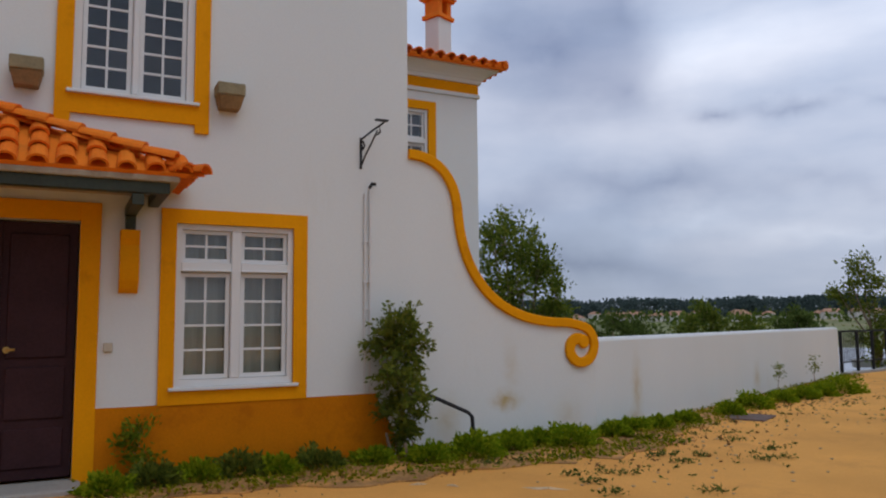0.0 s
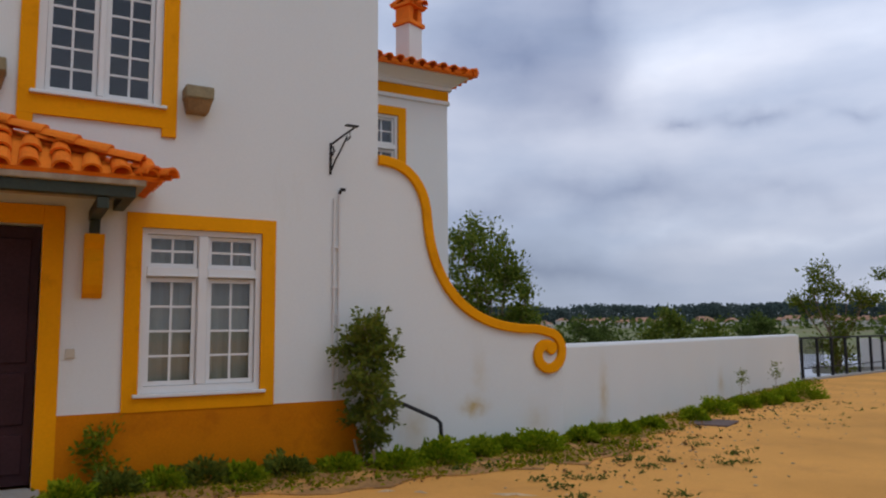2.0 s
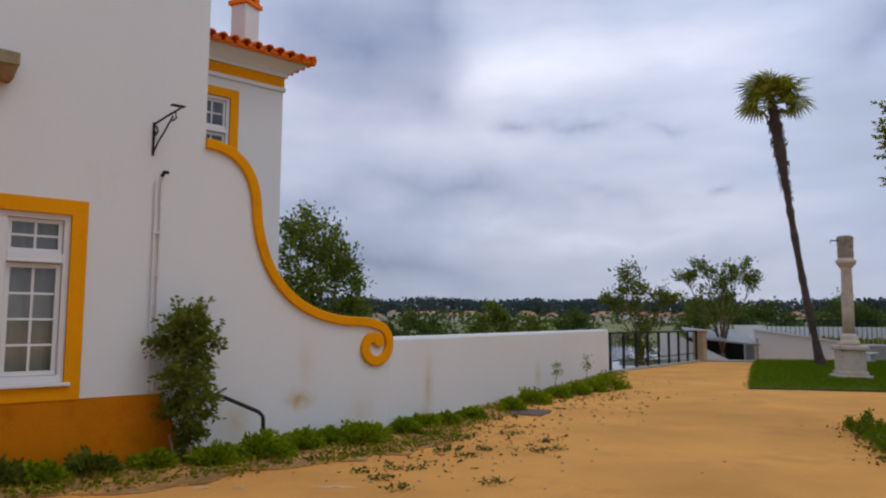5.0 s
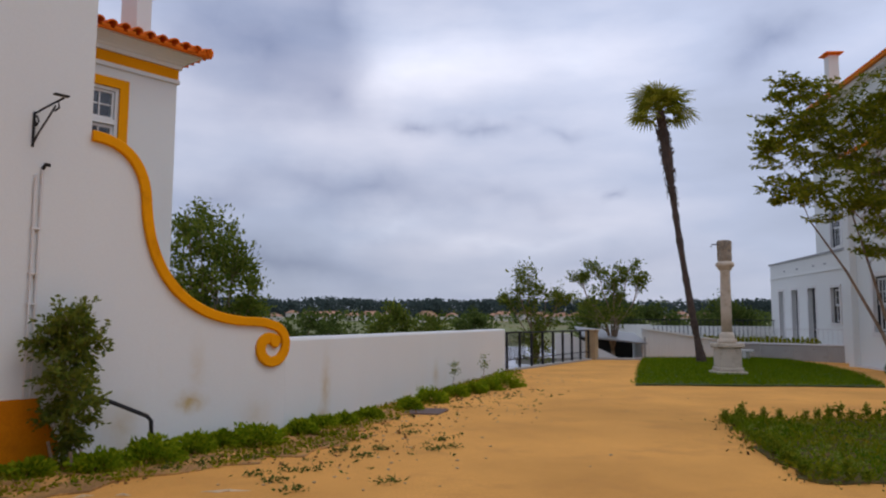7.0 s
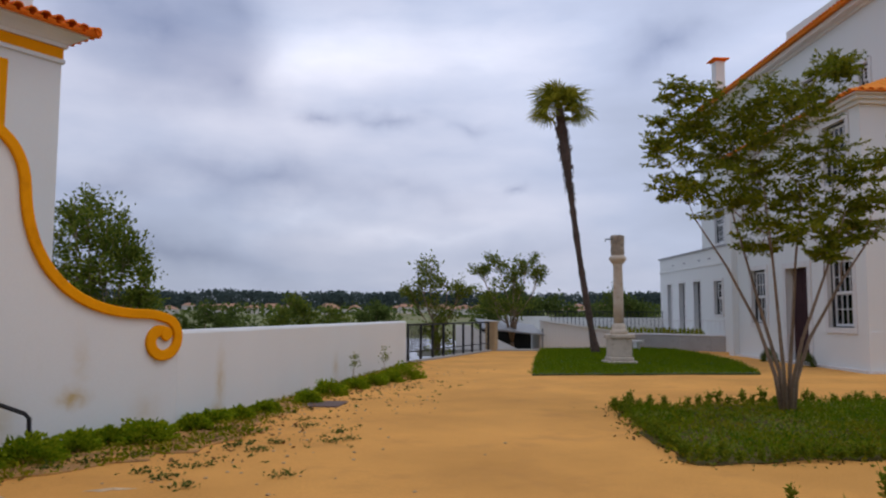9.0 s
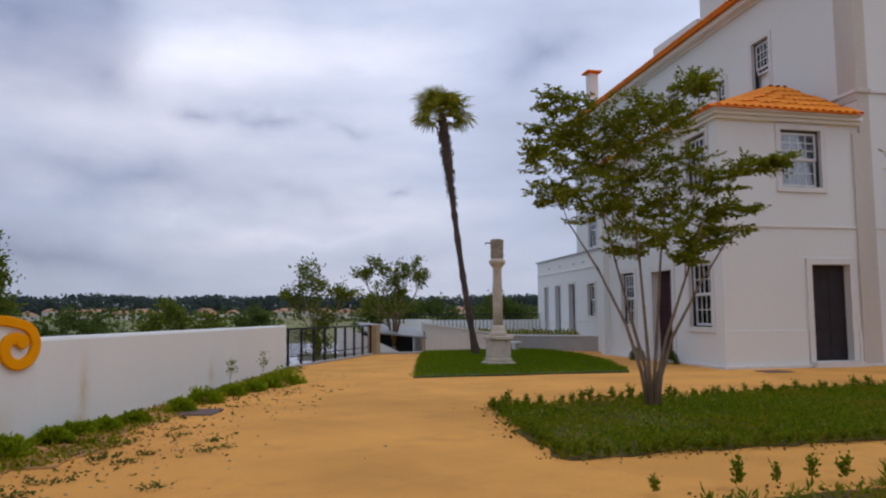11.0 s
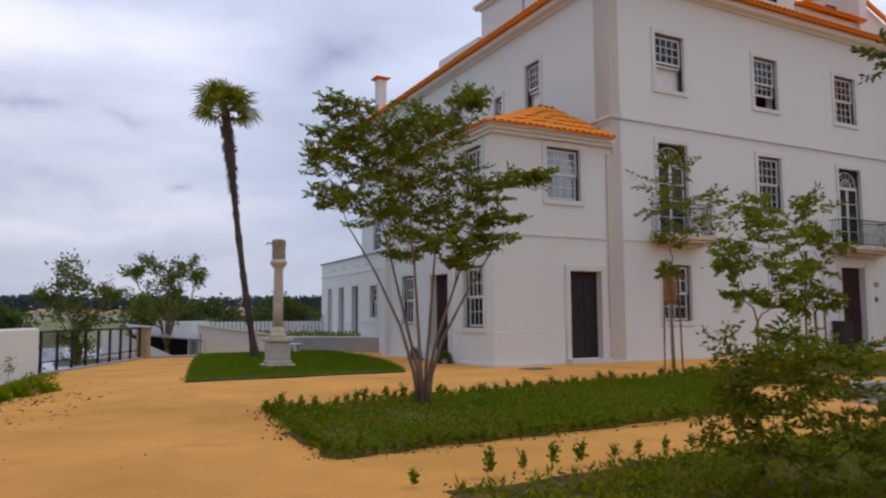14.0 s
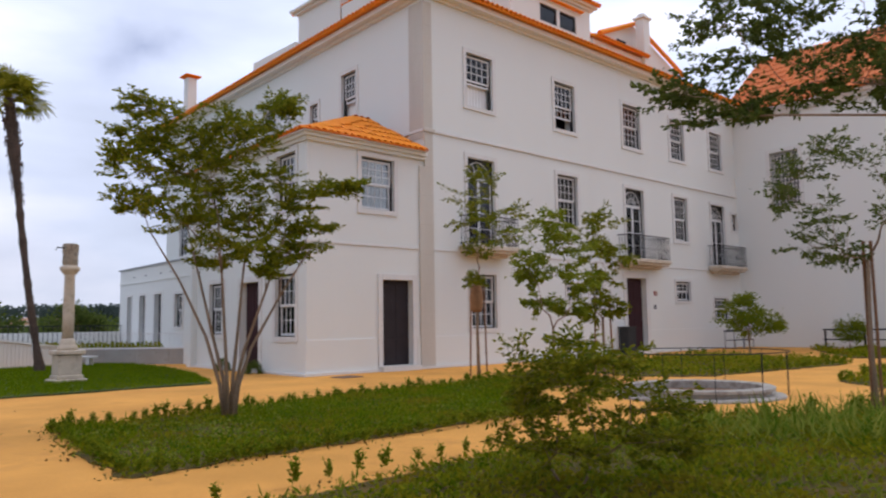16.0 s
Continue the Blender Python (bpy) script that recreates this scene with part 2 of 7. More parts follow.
M_GREENWOOD = mat("dark_green_timber", (0.030, 0.040, 0.026), 0.6, 0.25, 40, 5, 0.2)
M_GREY = mat("grey_steel", (0.30, 0.31, 0.32), 0.5, 0.1, 50, 5, 0.1, metal=0.3)
M_PIPE = mat("white_conduit_plastic", (0.68, 0.67, 0.66), 0.5, 0.05, 50, 5, 0.05)
M_BRASS = mat("worn_brass", (0.45, 0.30, 0.10), 0.35, 0.1, 50, 5, 0.05, metal=0.9)
M_CURTAIN = mat("cream_roller_blind", (0.62, 0.58, 0.50), 0.9, 0.05, 50, 3, 0.1)
# dimness of the unlit rooms is put into this dark grey
M_ROOM = mat("room_shade_grey", (0.16, 0.16, 0.17), 0.9, 0.1, 20, 2, 0)
M_WOOD = mat("stake_wood", (0.22, 0.11, 0.055), 0.8, 0.25, 40, 5, 0.3)
M_BARK = mat("grey_brown_bark", (0.25, 0.175, 0.115), 0.9, 0.3, 30, 4, 0.5)
M_PALMBARK = mat("palm_bark", (0.085, 0.058, 0.045), 0.95, 0.4, 18, 3, 0.8, dist=0.03)
M_WATER = mat("grey_river_water", (0.30, 0.32, 0.36), 0.25, 0.1, 0.5, 0.05, 0.1)
M_PAVE = mat("pale_paving", (0.70, 0.69, 0.68), 0.9, 0.1, 30, 1, 0.2)


def leafmat(name, a, b, through=0.4, patch=None):
    """Thin leaves: a matt face that also lets light through, tinted leaf by leaf."""
    m = mat(name, a, 0.6, 0.25, 6, 0.8, 0, island=1.0, hue=b, spec=0.03, spot=patch)
    n, l = m.node_tree.nodes, m.node_tree.links
    bs = n["Principled BSDF"]
    tr, mx = n.new("ShaderNodeBsdfTranslucent"), n.new("ShaderNodeMixShader")
    mx.inputs[0].default_value = through
    l.new(bs.inputs["Base Color"].links[0].from_socket, tr.inputs["Color"])
    l.new(bs.outputs[0], mx.inputs[1])
    l.new(tr.outputs[0], mx.inputs[2])
    l.new(mx.outputs[0], n["Material Output"].inputs["Surface"])
    return m


M_LEAF_T = leafmat("tree_leaf", (0.085, 0.128, 0.010), (0.29, 0.285, 0.022))
M_LEAF_D = leafmat("dark_leaf", (0.055, 0.085, 0.020), (0.14, 0.18, 0.040))
M_LEAF_B = leafmat("bright_leaf", (0.13, 0.195, 0.014), (0.29, 0.32, 0.035))
M_LEAF_H = leafmat("hedge_leaf", (0.085, 0.15, 0.010), (0.26, 0.29, 0.022))
M_LEAF_M = leafmat("shrub_leaf", (0.075, 0.120, 0.020), (0.22, 0.245, 0.035))
M_LEAF_W = leafmat("fresh_mound_leaf", (0.12, 0.215, 0.006), (0.37, 0.42, 0.02))
M_LEAF_G = leafmat("grass_blade", (0.085, 0.170, 0.004), (0.22, 0.28, 0.009), patch=((0.20, 0.24, 0.012), 0.6, 0.5, 0.5))
M_LEAF_C = leafmat("cover_leaf", (0.075, 0.150, 0.004), (0.30, 0.29, 0.014), patch=((0.32, 0.21, 0.03), 0.8, 1.3, 0.46))
M_LEAF_P = leafmat("palm_frond", (0.13, 0.145, 0.012), (0.34, 0.31, 0.03))
# distance haze is tinted into these blue-grey leaf colours
M_LEAF_HAZED = leafmat("hazed_wood_leaf", (0.060, 0.085, 0.080), (0.085, 0.112, 0.100))
M_LEAF_Y = leafmat("strap_leaf", (0.075, 0.17, 0.008), (0.36, 0.37, 0.07))


def ground_mat():
    m = mat("ochre_sand", (0.71, 0.345, 0.088), 0.95, 0.20, 70, 0.6, 0.6, spot=((0.55, 0.262, 0.075), 0.6, 0.8, 0.54), dist=0.01, spec=0.1)
    return m


M_SAND = ground_mat()
M_FIELD = mat("far_field", (0.16, 0.17, 0.06), 0.95, 0.3, 0.05, 0.012, 0, spot=((0.30, 0.22, 0.11), 0.8, 0.008, 0.52))


def glass():
    m = bpy.data.materials.new("window_glass")
    m.use_nodes = True
    n, l = m.node_tree.nodes, m.node_tree.links
    n.remove(n["Principled BSDF"])
    tr, gl, mx, fr = n.new("ShaderNodeBsdfTransparent"), n.new("ShaderNodeBsdfGlossy"), n.new("ShaderNodeMixShader"), n.new("ShaderNodeFresnel")
    tr.inputs["Color"].default_value = (0.82, 0.85, 0.86, 1)
    gl.inputs["Roughness"].default_value = 0.02
    fr.inputs["IOR"].default_value = 1.55
    l.new(fr.outputs[0], mx.inputs[0])
    l.new(tr.outputs[0], mx.inputs[1])
    l.new(gl.outputs[0], mx.inputs[2])
    l.new(mx.outputs[0], n["Material Output"].inputs["Surface"])
    return m


M_GLASS = glass()


# ---------------------------------------------------------------- builders
def thing(name, m, label, category, group="", kind=""):
    ob = new(name)
    ob.matrix_world = m
    ob.empty_display_size = 0.2
    return tagged(ob, label, category, group, kind)


def mesh_of(name, bm, material, smooth=False):
    me = bpy.data.meshes.new(name)
    bm.to_mesh(me)
    bm.free()
    me.materials.append(material)
    if smooth:
        for p in me.polygons:
            p.use_smooth = True
    return me


def part(name, bm, material, parent, label="", m=None, smooth=False):
    """One mesh object; bm may be a bmesh or a mesh that is shared."""
    me = mesh_of(name, bm, material, smooth) if isinstance(bm, bmesh.types.BMesh) else bm
    ob = new(name, me)
    if parent:
        ob.parent = parent
    if m is not None:
        ob.matrix_basis = m
    if label:
        ob["label"] = label
    return ob


def solo(name, bm, material, m, label, category, group="", kind="", smooth=False):
    ob = part(name, bm, material, None, "", m, smooth)
    return tagged(ob, label, category, group, kind)


def box(bm, x0, x1, y0, y1, z0, z1, bevel=0.0, m=None):
    vs = [bm.verts.new((x, y, z)) for x in (x0, x1) for y in (y0, y1) for z in (z0, z1)]
    fs = [(0, 1, 3, 2), (4, 6, 7, 5), (0, 4, 5, 1), (2, 3, 7, 6), (0, 2, 6, 4), (1, 5, 7, 3)]
    faces = [bm.faces.new([vs[i] for i in f]) for f in fs]
    if m is not None:
        bmesh.ops.transform(bm, matrix=m, verts=vs)
    if bevel:
        es = list({e for f in faces for e in f.edges})
        bmesh.ops.bevel(bm, geom=es, offset=bevel, segments=1, affect="EDGES", profile=0.5)
    return bm


def B(*boxes, bevel=0.0):
    bm = bmesh.new()
    for b in boxes:
        box(bm, *b, bevel=bevel)
    return bm


def lathe(profile, n=20, bm=None, m=None):
    """Turned shape from (radius, height) pairs."""
    bm = bm or bmesh.new()
    rings = []
    made = []
    for r, z in profile:
        ring = [bm.verts.new((r * math.cos(2 * math.pi * i / n), r * math.sin(2 * math.pi * i / n), z)) for i in range(n)]
        rings.append(ring)
        made += ring
    for a, b in zip(rings, rings[1:]):
        for i in range(n):
            bm.faces.new((a[i], a[(i + 1) % n], b[(i + 1) % n], b[i]))
    bm.faces.new(rings[0][::-1])
    bm.faces.new(rings[-1])
    if m is not None:
        bmesh.ops.transform(bm, matrix=m, verts=made)
    return bm


def tube(pts, radii, n=8, bm=None):
    """A round bar along points; radii one number or one per point."""
    bm = bm or bmesh.new()
    pts = [Vector(p) for p in pts]
    if not isinstance(radii, (list, tuple)):
        radii = [radii] * len(pts)
    rings = []
    ref = Vector((0.31, 0.17, 0.93)).normalized()
    for i, p in enumerate(pts):
        d = (pts[min(i + 1, len(pts) - 1)] - pts[max(i - 1, 0)]).normalized()
        a = d.cross(ref if abs(d.dot(ref)) < 0.95 else Vector((1, 0, 0))).normalized()
        b = d.cross(a)
        rings.append([bm.verts.new(p + (a * math.cos(2 * math.pi * k / n) + b * math.sin(2 * math.pi * k / n)) * radii[i]) for k in range(n)])
    for r0, r1 in zip(rings, rings[1:]):
        for k in range(n):
            bm.faces.new((r0[k], r0[(k + 1) % n], r1[(k + 1) % n], r1[k]))
    bm.faces.new(rings[0][::-1])
    bm.faces.new(rings[-1])
    return bm


def wall_mesh(x0, x1, z0, z1, t, holes, top=None):
    """A wall in its own plane (front at y = 0, back at y = t) with holes (x0, x1, z0, z1) through it."""
    xs = sorted({x0, x1, *[h[0] for h in holes], *[h[1] for h in holes]})
    zs = sorted({z0, z1, *[h[2] for h in holes], *[h[3] for h in holes]})
    bm = bmesh.new()
    grid = {}

    def v(i, j, y):
        k = (i, j, y)
        if k not in grid:
            grid[k] = bm.verts.new((xs[i], y, zs[j]))
        return grid[k]

    def solid(i, j):
        if not (0 <= i < len(xs) - 1 and 0 <= j < len(zs) - 1):
            return False
        cx, cz = (xs[i] + xs[i + 1]) / 2, (zs[j] + zs[j + 1]) / 2
        return not any(h[0] < cx < h[1] and h[2] < cz < h[3] for h in holes)

    for i in range(len(xs) - 1):
        for j in range(len(zs) - 1):
            if not solid(i, j):
                continue
            bm.faces.new((v(i, j, 0), v(i + 1, j, 0), v(i + 1, j + 1, 0), v(i, j + 1, 0)))
            bm.faces.new((v(i, j, t), v(i, j + 1, t), v(i + 1, j + 1, t), v(i + 1, j, t)))
            for di, dj, e in ((-1, 0, ((i, j + 1), (i, j))), (1, 0, ((i + 1, j), (i + 1, j + 1))), (0, -1, ((i, j), (i + 1, j))), (0, 1, ((i + 1, j + 1), (i, j + 1)))):
                if not solid(i + di, j + dj):
                    (a, b), (c, d) = e
                    bm.faces.new((v(a, b, 0), v(a, b, t), v(c, d, t), v(c, d, 0)))
    bmesh.ops.recalc_face_normals(bm, faces=bm.faces)
    return bm


def frame_ring(x0, x1, z0, z1, w, y0, y1, low=None):
    """One frame round the opening x0..z1, w wide, in one piece; low: its lower edge, where that is not z0 - w."""
    bm = wall_mesh(x0 - w, x1 + w, z0 - w if low is None else low, z1 + w, y1 - y0, [(x0, x1, z0, z1)])
    bmesh.ops.translate(bm, vec=(0, y0, 0), verts=bm.verts)
    return bm


def ring_bars(x0, x1, z0, z1, w, y0, y1):
    """Four butted bars round an opening, w wide, outside of it."""
    return [(x0 - w, x0, y0, y1, z0 - w, z1 + w), (x1, x1 + w, y0, y1, z0 - w, z1 + w), (x0, x1, y0, y1, z1, z1 + w), (x0, x1, y0, y1, z0 - w, z0)]


def pleated(x0, x1, y, z0, z1, n, fold=0.02, thick=0.012):
    """A hanging cloth with n folds, one closed sheet."""
    bm = bmesh.new()
    cols = []
    for i in range(n + 1):
        x, f = x0 + (x1 - x0) * i / n, y + fold * (i % 2)
        cols.append([bm.verts.new(q) for q in ((x, f, z0), (x, f, z1), (x, f + thick, z1), (x, f + thick, z0))])
    for a, b in zip(cols, cols[1:]):
        for k in range(4):
            bm.faces.new((a[k], b[k], b[(k + 1) % 4], a[(k + 1) % 4]))
    bm.faces.new(cols[0])
    bm.faces.new(cols[-1][::-1])
    bmesh.ops.recalc_face_normals(bm, faces=bm.faces)
    return bm


def light_grid(parent, x0, x1, z0, z1, cols, rows, y, bar=0.022, stile=0.05, glass=True, mat_=None, name="sash"):
    """A glazed sash with its glazing bars, and a pane in each light."""
    mat_ = mat_ or M_WHITE
    b = [(x0, x0 + stile, y, y + 0.04, z0, z1), (x1 - stile, x1, y, y + 0.04, z0, z1),
         (x0 + stile, x1 - stile, y, y + 0.04, z0, z0 + stile), (x0 + stile, x1 - stile, y, y + 0.04, z1 - stile, z1)]
    xi0, xi1, zi0, zi1 = x0 + stile, x1 - stile, z0 + stile, z1 - stile
    cw, rh = (xi1 - xi0) / cols, (zi1 - zi0) / rows
    for c in range(1, cols):
        b.append((xi0 + c * cw - bar / 2, xi0 + c * cw + bar / 2, y + 0.006, y + 0.034, zi0, zi1))
    for r in range(1, rows):
        b.append((xi0, xi1, y + 0.008, y + 0.032, zi0 + r * rh - bar / 2, zi0 + r * rh + bar / 2))
    s = part(name, B(*b), mat_, parent)
    if glass:
        me = mesh_of("pane", B((0, cw, y + 0.016, y + 0.022, 0, rh)), M_GLASS)
        for c in range(cols):
            for r in range(rows):
                o = part("pane", me, None, parent, m=Matrix.Translation((xi0 + c * cw, 0, zi0 + r * rh)))
                o.visible_shadow = False
    return s


def tiled_slope(parent, m, width, run, mat_, pitch=0.24, row=0.36, separate=False, name="roof_tile", sheet=True, lap=0.05):
    """Barrel tiles on a slope: local x along the eave, y up the slope, z off the slope."""
    cols, rows = max(1, round(width / pitch)), max(1, round(run / row))
    pw, rl = width / cols, run / rows

    def tile(bm, x, y, lift):
        r0, r1 = pw * 0.40, pw * 0.32
        n = 6
        a, b, c = [], [], []
        for k in range(n + 1):
            t = math.pi * k / n
            a.append(bm.verts.new((x - r0 * math.cos(t), y - lap, lift + 0.028 + r0 * 0.85 * math.sin(t))))
            b.append(bm.verts.new((x - r1 * math.cos(t), y + rl, lift + r1 * 0.85 * math.sin(t))))
            c.append(bm.verts.new((x - (r0 - 0.018) * math.cos(t), y - lap, lift + 0.028 + (r0 - 0.018) * 0.85 * math.sin(t) - 0.004)))
        for k in range(n):
            bm.faces.new((a[k], a[k + 1], b[k + 1], b[k]))
            bm.faces.new((c[k + 1], c[k], b[k], b[k + 1]))
            bm.faces.new((a[k + 1], a[k], c[k], c[k + 1]))

    rng = random.Random(5)
    if separate:
        bm = bmesh.new()
        tile(bm, 0, 0, 0)
        me = mesh_of(name, bm, mat_)
        for i in range(cols):
            for j in range(rows):
                part(name, me, None, parent, m=m @ pose((i + 0.5) * pw + rng.uniform(-0.008, 0.008), j * rl + rng.uniform(-0.012, 0.012), rng.uniform(0, 0.008), 0, 0, rng.uniform(-2, 2)))
    else:
        bm = bmesh.new()
        for i in range(cols):
            for j in range(rows):
                tile(bm, (i + 0.5) * pw + rng.uniform(-0.006, 0.006), j * rl + rng.uniform(-0.01, 0.01), rng.uniform(0, 0.006))
        o = part(name, bm, mat_, parent, m=m)
        tagged(o, kind="stuff")
    if sheet:
        bm = bmesh.new()
        for i in range(cols + 1):
            x = i * pw
            x0, x1 = max(0, x - pw * 0.32), min(width, x + pw * 0.32)
            box(bm, x0, x1, -lap * 0.6, run, -0.03, 0.008)
        box(bm, 0, width, 0, run, -0.06, -0.03)
        part("tile_channel", bm, mat_, parent, m=m)

# ---------------------------------------------------------------- ground
FF = pose(1.93, 9.79, 0, 0, 0, 27)      # small house: x along its front, y into it
FA = pose(18.74, 10.92, 0, 0, 0, -26)     # manor: x along the long front, y into it
FW = pose(1.94, 9.793, 0, 0, 0, 50)      # low wall: x along it
VB = Vector((math.cos(radians(87)), math.sin(radians(87)), 0))   # the manor's end wall, in FA


def FB(u, v=0.0):
    """A frame on the manor's end wall, x towards the corner (so x = -v), y into the wall."""
    return FA @ pose(u, 0, 0, 0, 0, -93) @ Matrix.Translation((-v, 0, 0))


def far_side(x, y):
    """How far a place lies beyond the edge of the yard; below zero inside."""
    d1 = -(x - 2.02) * math.sin(radians(50)) + (y - 9.84) * math.cos(radians(50))
    df = -(x - 1.93) * math.sin(radians(27)) + (y - 9.79) * math.cos(radians(27))
    d2 = -(x - 10.3) * 0.62 + (y - 19.7) * 0.784
    d3 = -(x - 16.3) * 0.15 + (y - 24.9) * 0.99
    return max(min(d1, df - 1.0), d2, d3 if x > 14 else -1) - 0.35


def smooth(a, b, x):
    t = min(1, max(0, (x - a) / (b - a)))
    return t * t * (3 - 2 * t)


def ground_z(x, y):
    r = math.hypot(x, y)
    s = far_side(x, y)
    out = smooth(0, 9, s) if y > 5 else 0.0
    low = -3.6 + 2.2 * smooth(90, 260, r) + 5.0 * smooth(250, 620, r) + 16 * smooth(560, 1500, r)
    z = out * low
    if r < 60 and s < 0:
        z += 0.012 * noise.noise(Vector((x * 0.6, y * 0.6, 0))) + 0.006 * noise.noise(Vector((x * 2.3, y * 2.3, 3)))
    return z


radii = [0.0] + [0.5 * i for i in range(1, 70)] + [35 * 1.075 ** i for i in range(0, 63)]
N_ANG = 240
bm = bmesh.new()
prev = None
for r in radii:
    if r == 0:
        ringv = [bm.verts.new((0, 0, ground_z(0, 0)))]
    else:
        ringv = []
        for k in range(N_ANG):
            a = 2 * math.pi * k / N_ANG
            x, y = r * math.cos(a), r * math.sin(a)
            ringv.append(bm.verts.new((x, y, ground_z(x, y))))
    if prev:
        for k in range(N_ANG):
            if len(prev) == 1:
                bm.faces.new((prev[0], ringv[k], ringv[(k + 1) % N_ANG]))
            else:
                bm.faces.new((prev[k], ringv[k], ringv[(k + 1) % N_ANG], prev[(k + 1) % N_ANG]))
    prev = ringv
bm.normal_update()
g_me = mesh_of("ground", bm, M_SAND, True)
g_me.materials.append(M_FIELD)
for p in g_me.polygons:
    if far_side(p.center.x, p.center.y) > 0.4 and p.center.y > 5 or math.hypot(p.center.x, p.center.y) > 90:
        p.material_index = 1
ground = solo("ground", g_me, None, Matrix(), "fine ochre sand yard, running out into green and brown fields", "ground", kind="structure")

# ---------------------------------------------------------------- small white house with ochre trim
house = thing("house", FF, "white plastered house with ochre window surrounds and a broad ochre plinth", "house")
HOLES = [(-7.32, -6.02, -0.3, 2.44), (-5.155, -3.965, 0.80, 2.465), (-6.14, -5.02, 3.66, 5.32)]
part("front_wall", wall_mesh(-10.5, -2.62, -0.3, 7.6, 0.35, HOLES), M_PLASTER, house)
part("side_wall", B((-2.97, -2.62, 0.352, 7.0, -0.3, 7.6)), M_PLASTER, house)
part("rear_wall", B((-10.5, -2.97, 6.65, 7.0, -0.3, 7.6), (-10.5, -10.15, 0.352, 6.65, -0.3, 7.6)), M_PLASTER, house)
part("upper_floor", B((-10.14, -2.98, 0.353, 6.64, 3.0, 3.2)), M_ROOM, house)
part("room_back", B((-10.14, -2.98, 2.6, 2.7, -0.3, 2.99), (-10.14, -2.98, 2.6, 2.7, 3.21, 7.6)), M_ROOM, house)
part("attic_floor", B((-10.5, -2.62, 0.0, 7.0, 7.602, 7.75)), M_PLASTER, house)
part("roof_slab", B((-10.9, -2.2, -0.4, 7.4, 7.752, 7.9)), M_TILE_STUFF, house)
# plinth with its worn, slanting end, clear of the door
for pts in ([(-5.84, -0.3), (-2.80, -0.3), (-2.80, 0.20), (-2.84, 0.30), (-3.0, 0.60), (-3.02, 0.68), (-5.84, 0.68)], [(-10.5, -0.3), (-7.5, -0.3), (-7.5, 0.68), (-10.5, 0.68)]):
    bm = bmesh.new()
    f0 = [bm.verts.new((x, -0.022, z)) for x, z in pts]
    f1 = [bm.verts.new((x, 0.0, z)) for x, z in pts]
    bm.faces.new(f0)
    for i in range(len(pts)):
        bm.faces.new((f0[i], f1[i], f1[(i + 1) % len(pts)], f0[(i + 1) % len(pts)]))
    bmesh.ops.recalc_face_normals(bm, faces=bm.faces)
    part("plinth", bm, M_PLINTH, house, "faded ochre-orange painted plinth")
# door surround and door
part("door_surround", B((-7.50, -7.32, -0.034, 0.02, -0.05, 2.62), (-6.02, -5.84, -0.034, 0.02, -0.05, 2.62), (-7.32, -6.02, -0.034, 0.02, 2.44, 2.62), bevel=0.004), M_OCHRE, house)
door = part("door", B((-7.31, -6.03, 0.14, 0.19, 0.06, 2.43), bevel=0.003), M_DOORB, house, "dark brown panelled timber door, shut")
for x0 in (-7.22, -6.60):
    for z0, z1 in ((0.16, 0.52), (0.60, 1.08), (1.16, 2.32)):
        part("door_panel", B((x0, x0 + 0.50, 0.118, 0.139, z0, z1), bevel=0.012), M_DOORB, door)
part("door_stile", B((-6.685, -6.655, 0.11, 0.139, 0.06, 2.43), bevel=0.004), M_DOORB, door)
hb = tube([(-6.59, 0.11, 1.24), (-6.59, 0.06, 1.24), (-6.52, 0.055, 1.24)], 0.014)
lathe([(0.03, 0), (0.03, 0.012)], 12, hb, pose(-6.59, 0.118, 1.24, 90))
part("door_handle", hb, M_BRASS, door, "worn brass lever handle")
part("doorstep", B((-7.45, -5.95, -0.45, 0.10, -0.1, 0.045), bevel=0.012), M_CONC, house, "grey stone doorstep")


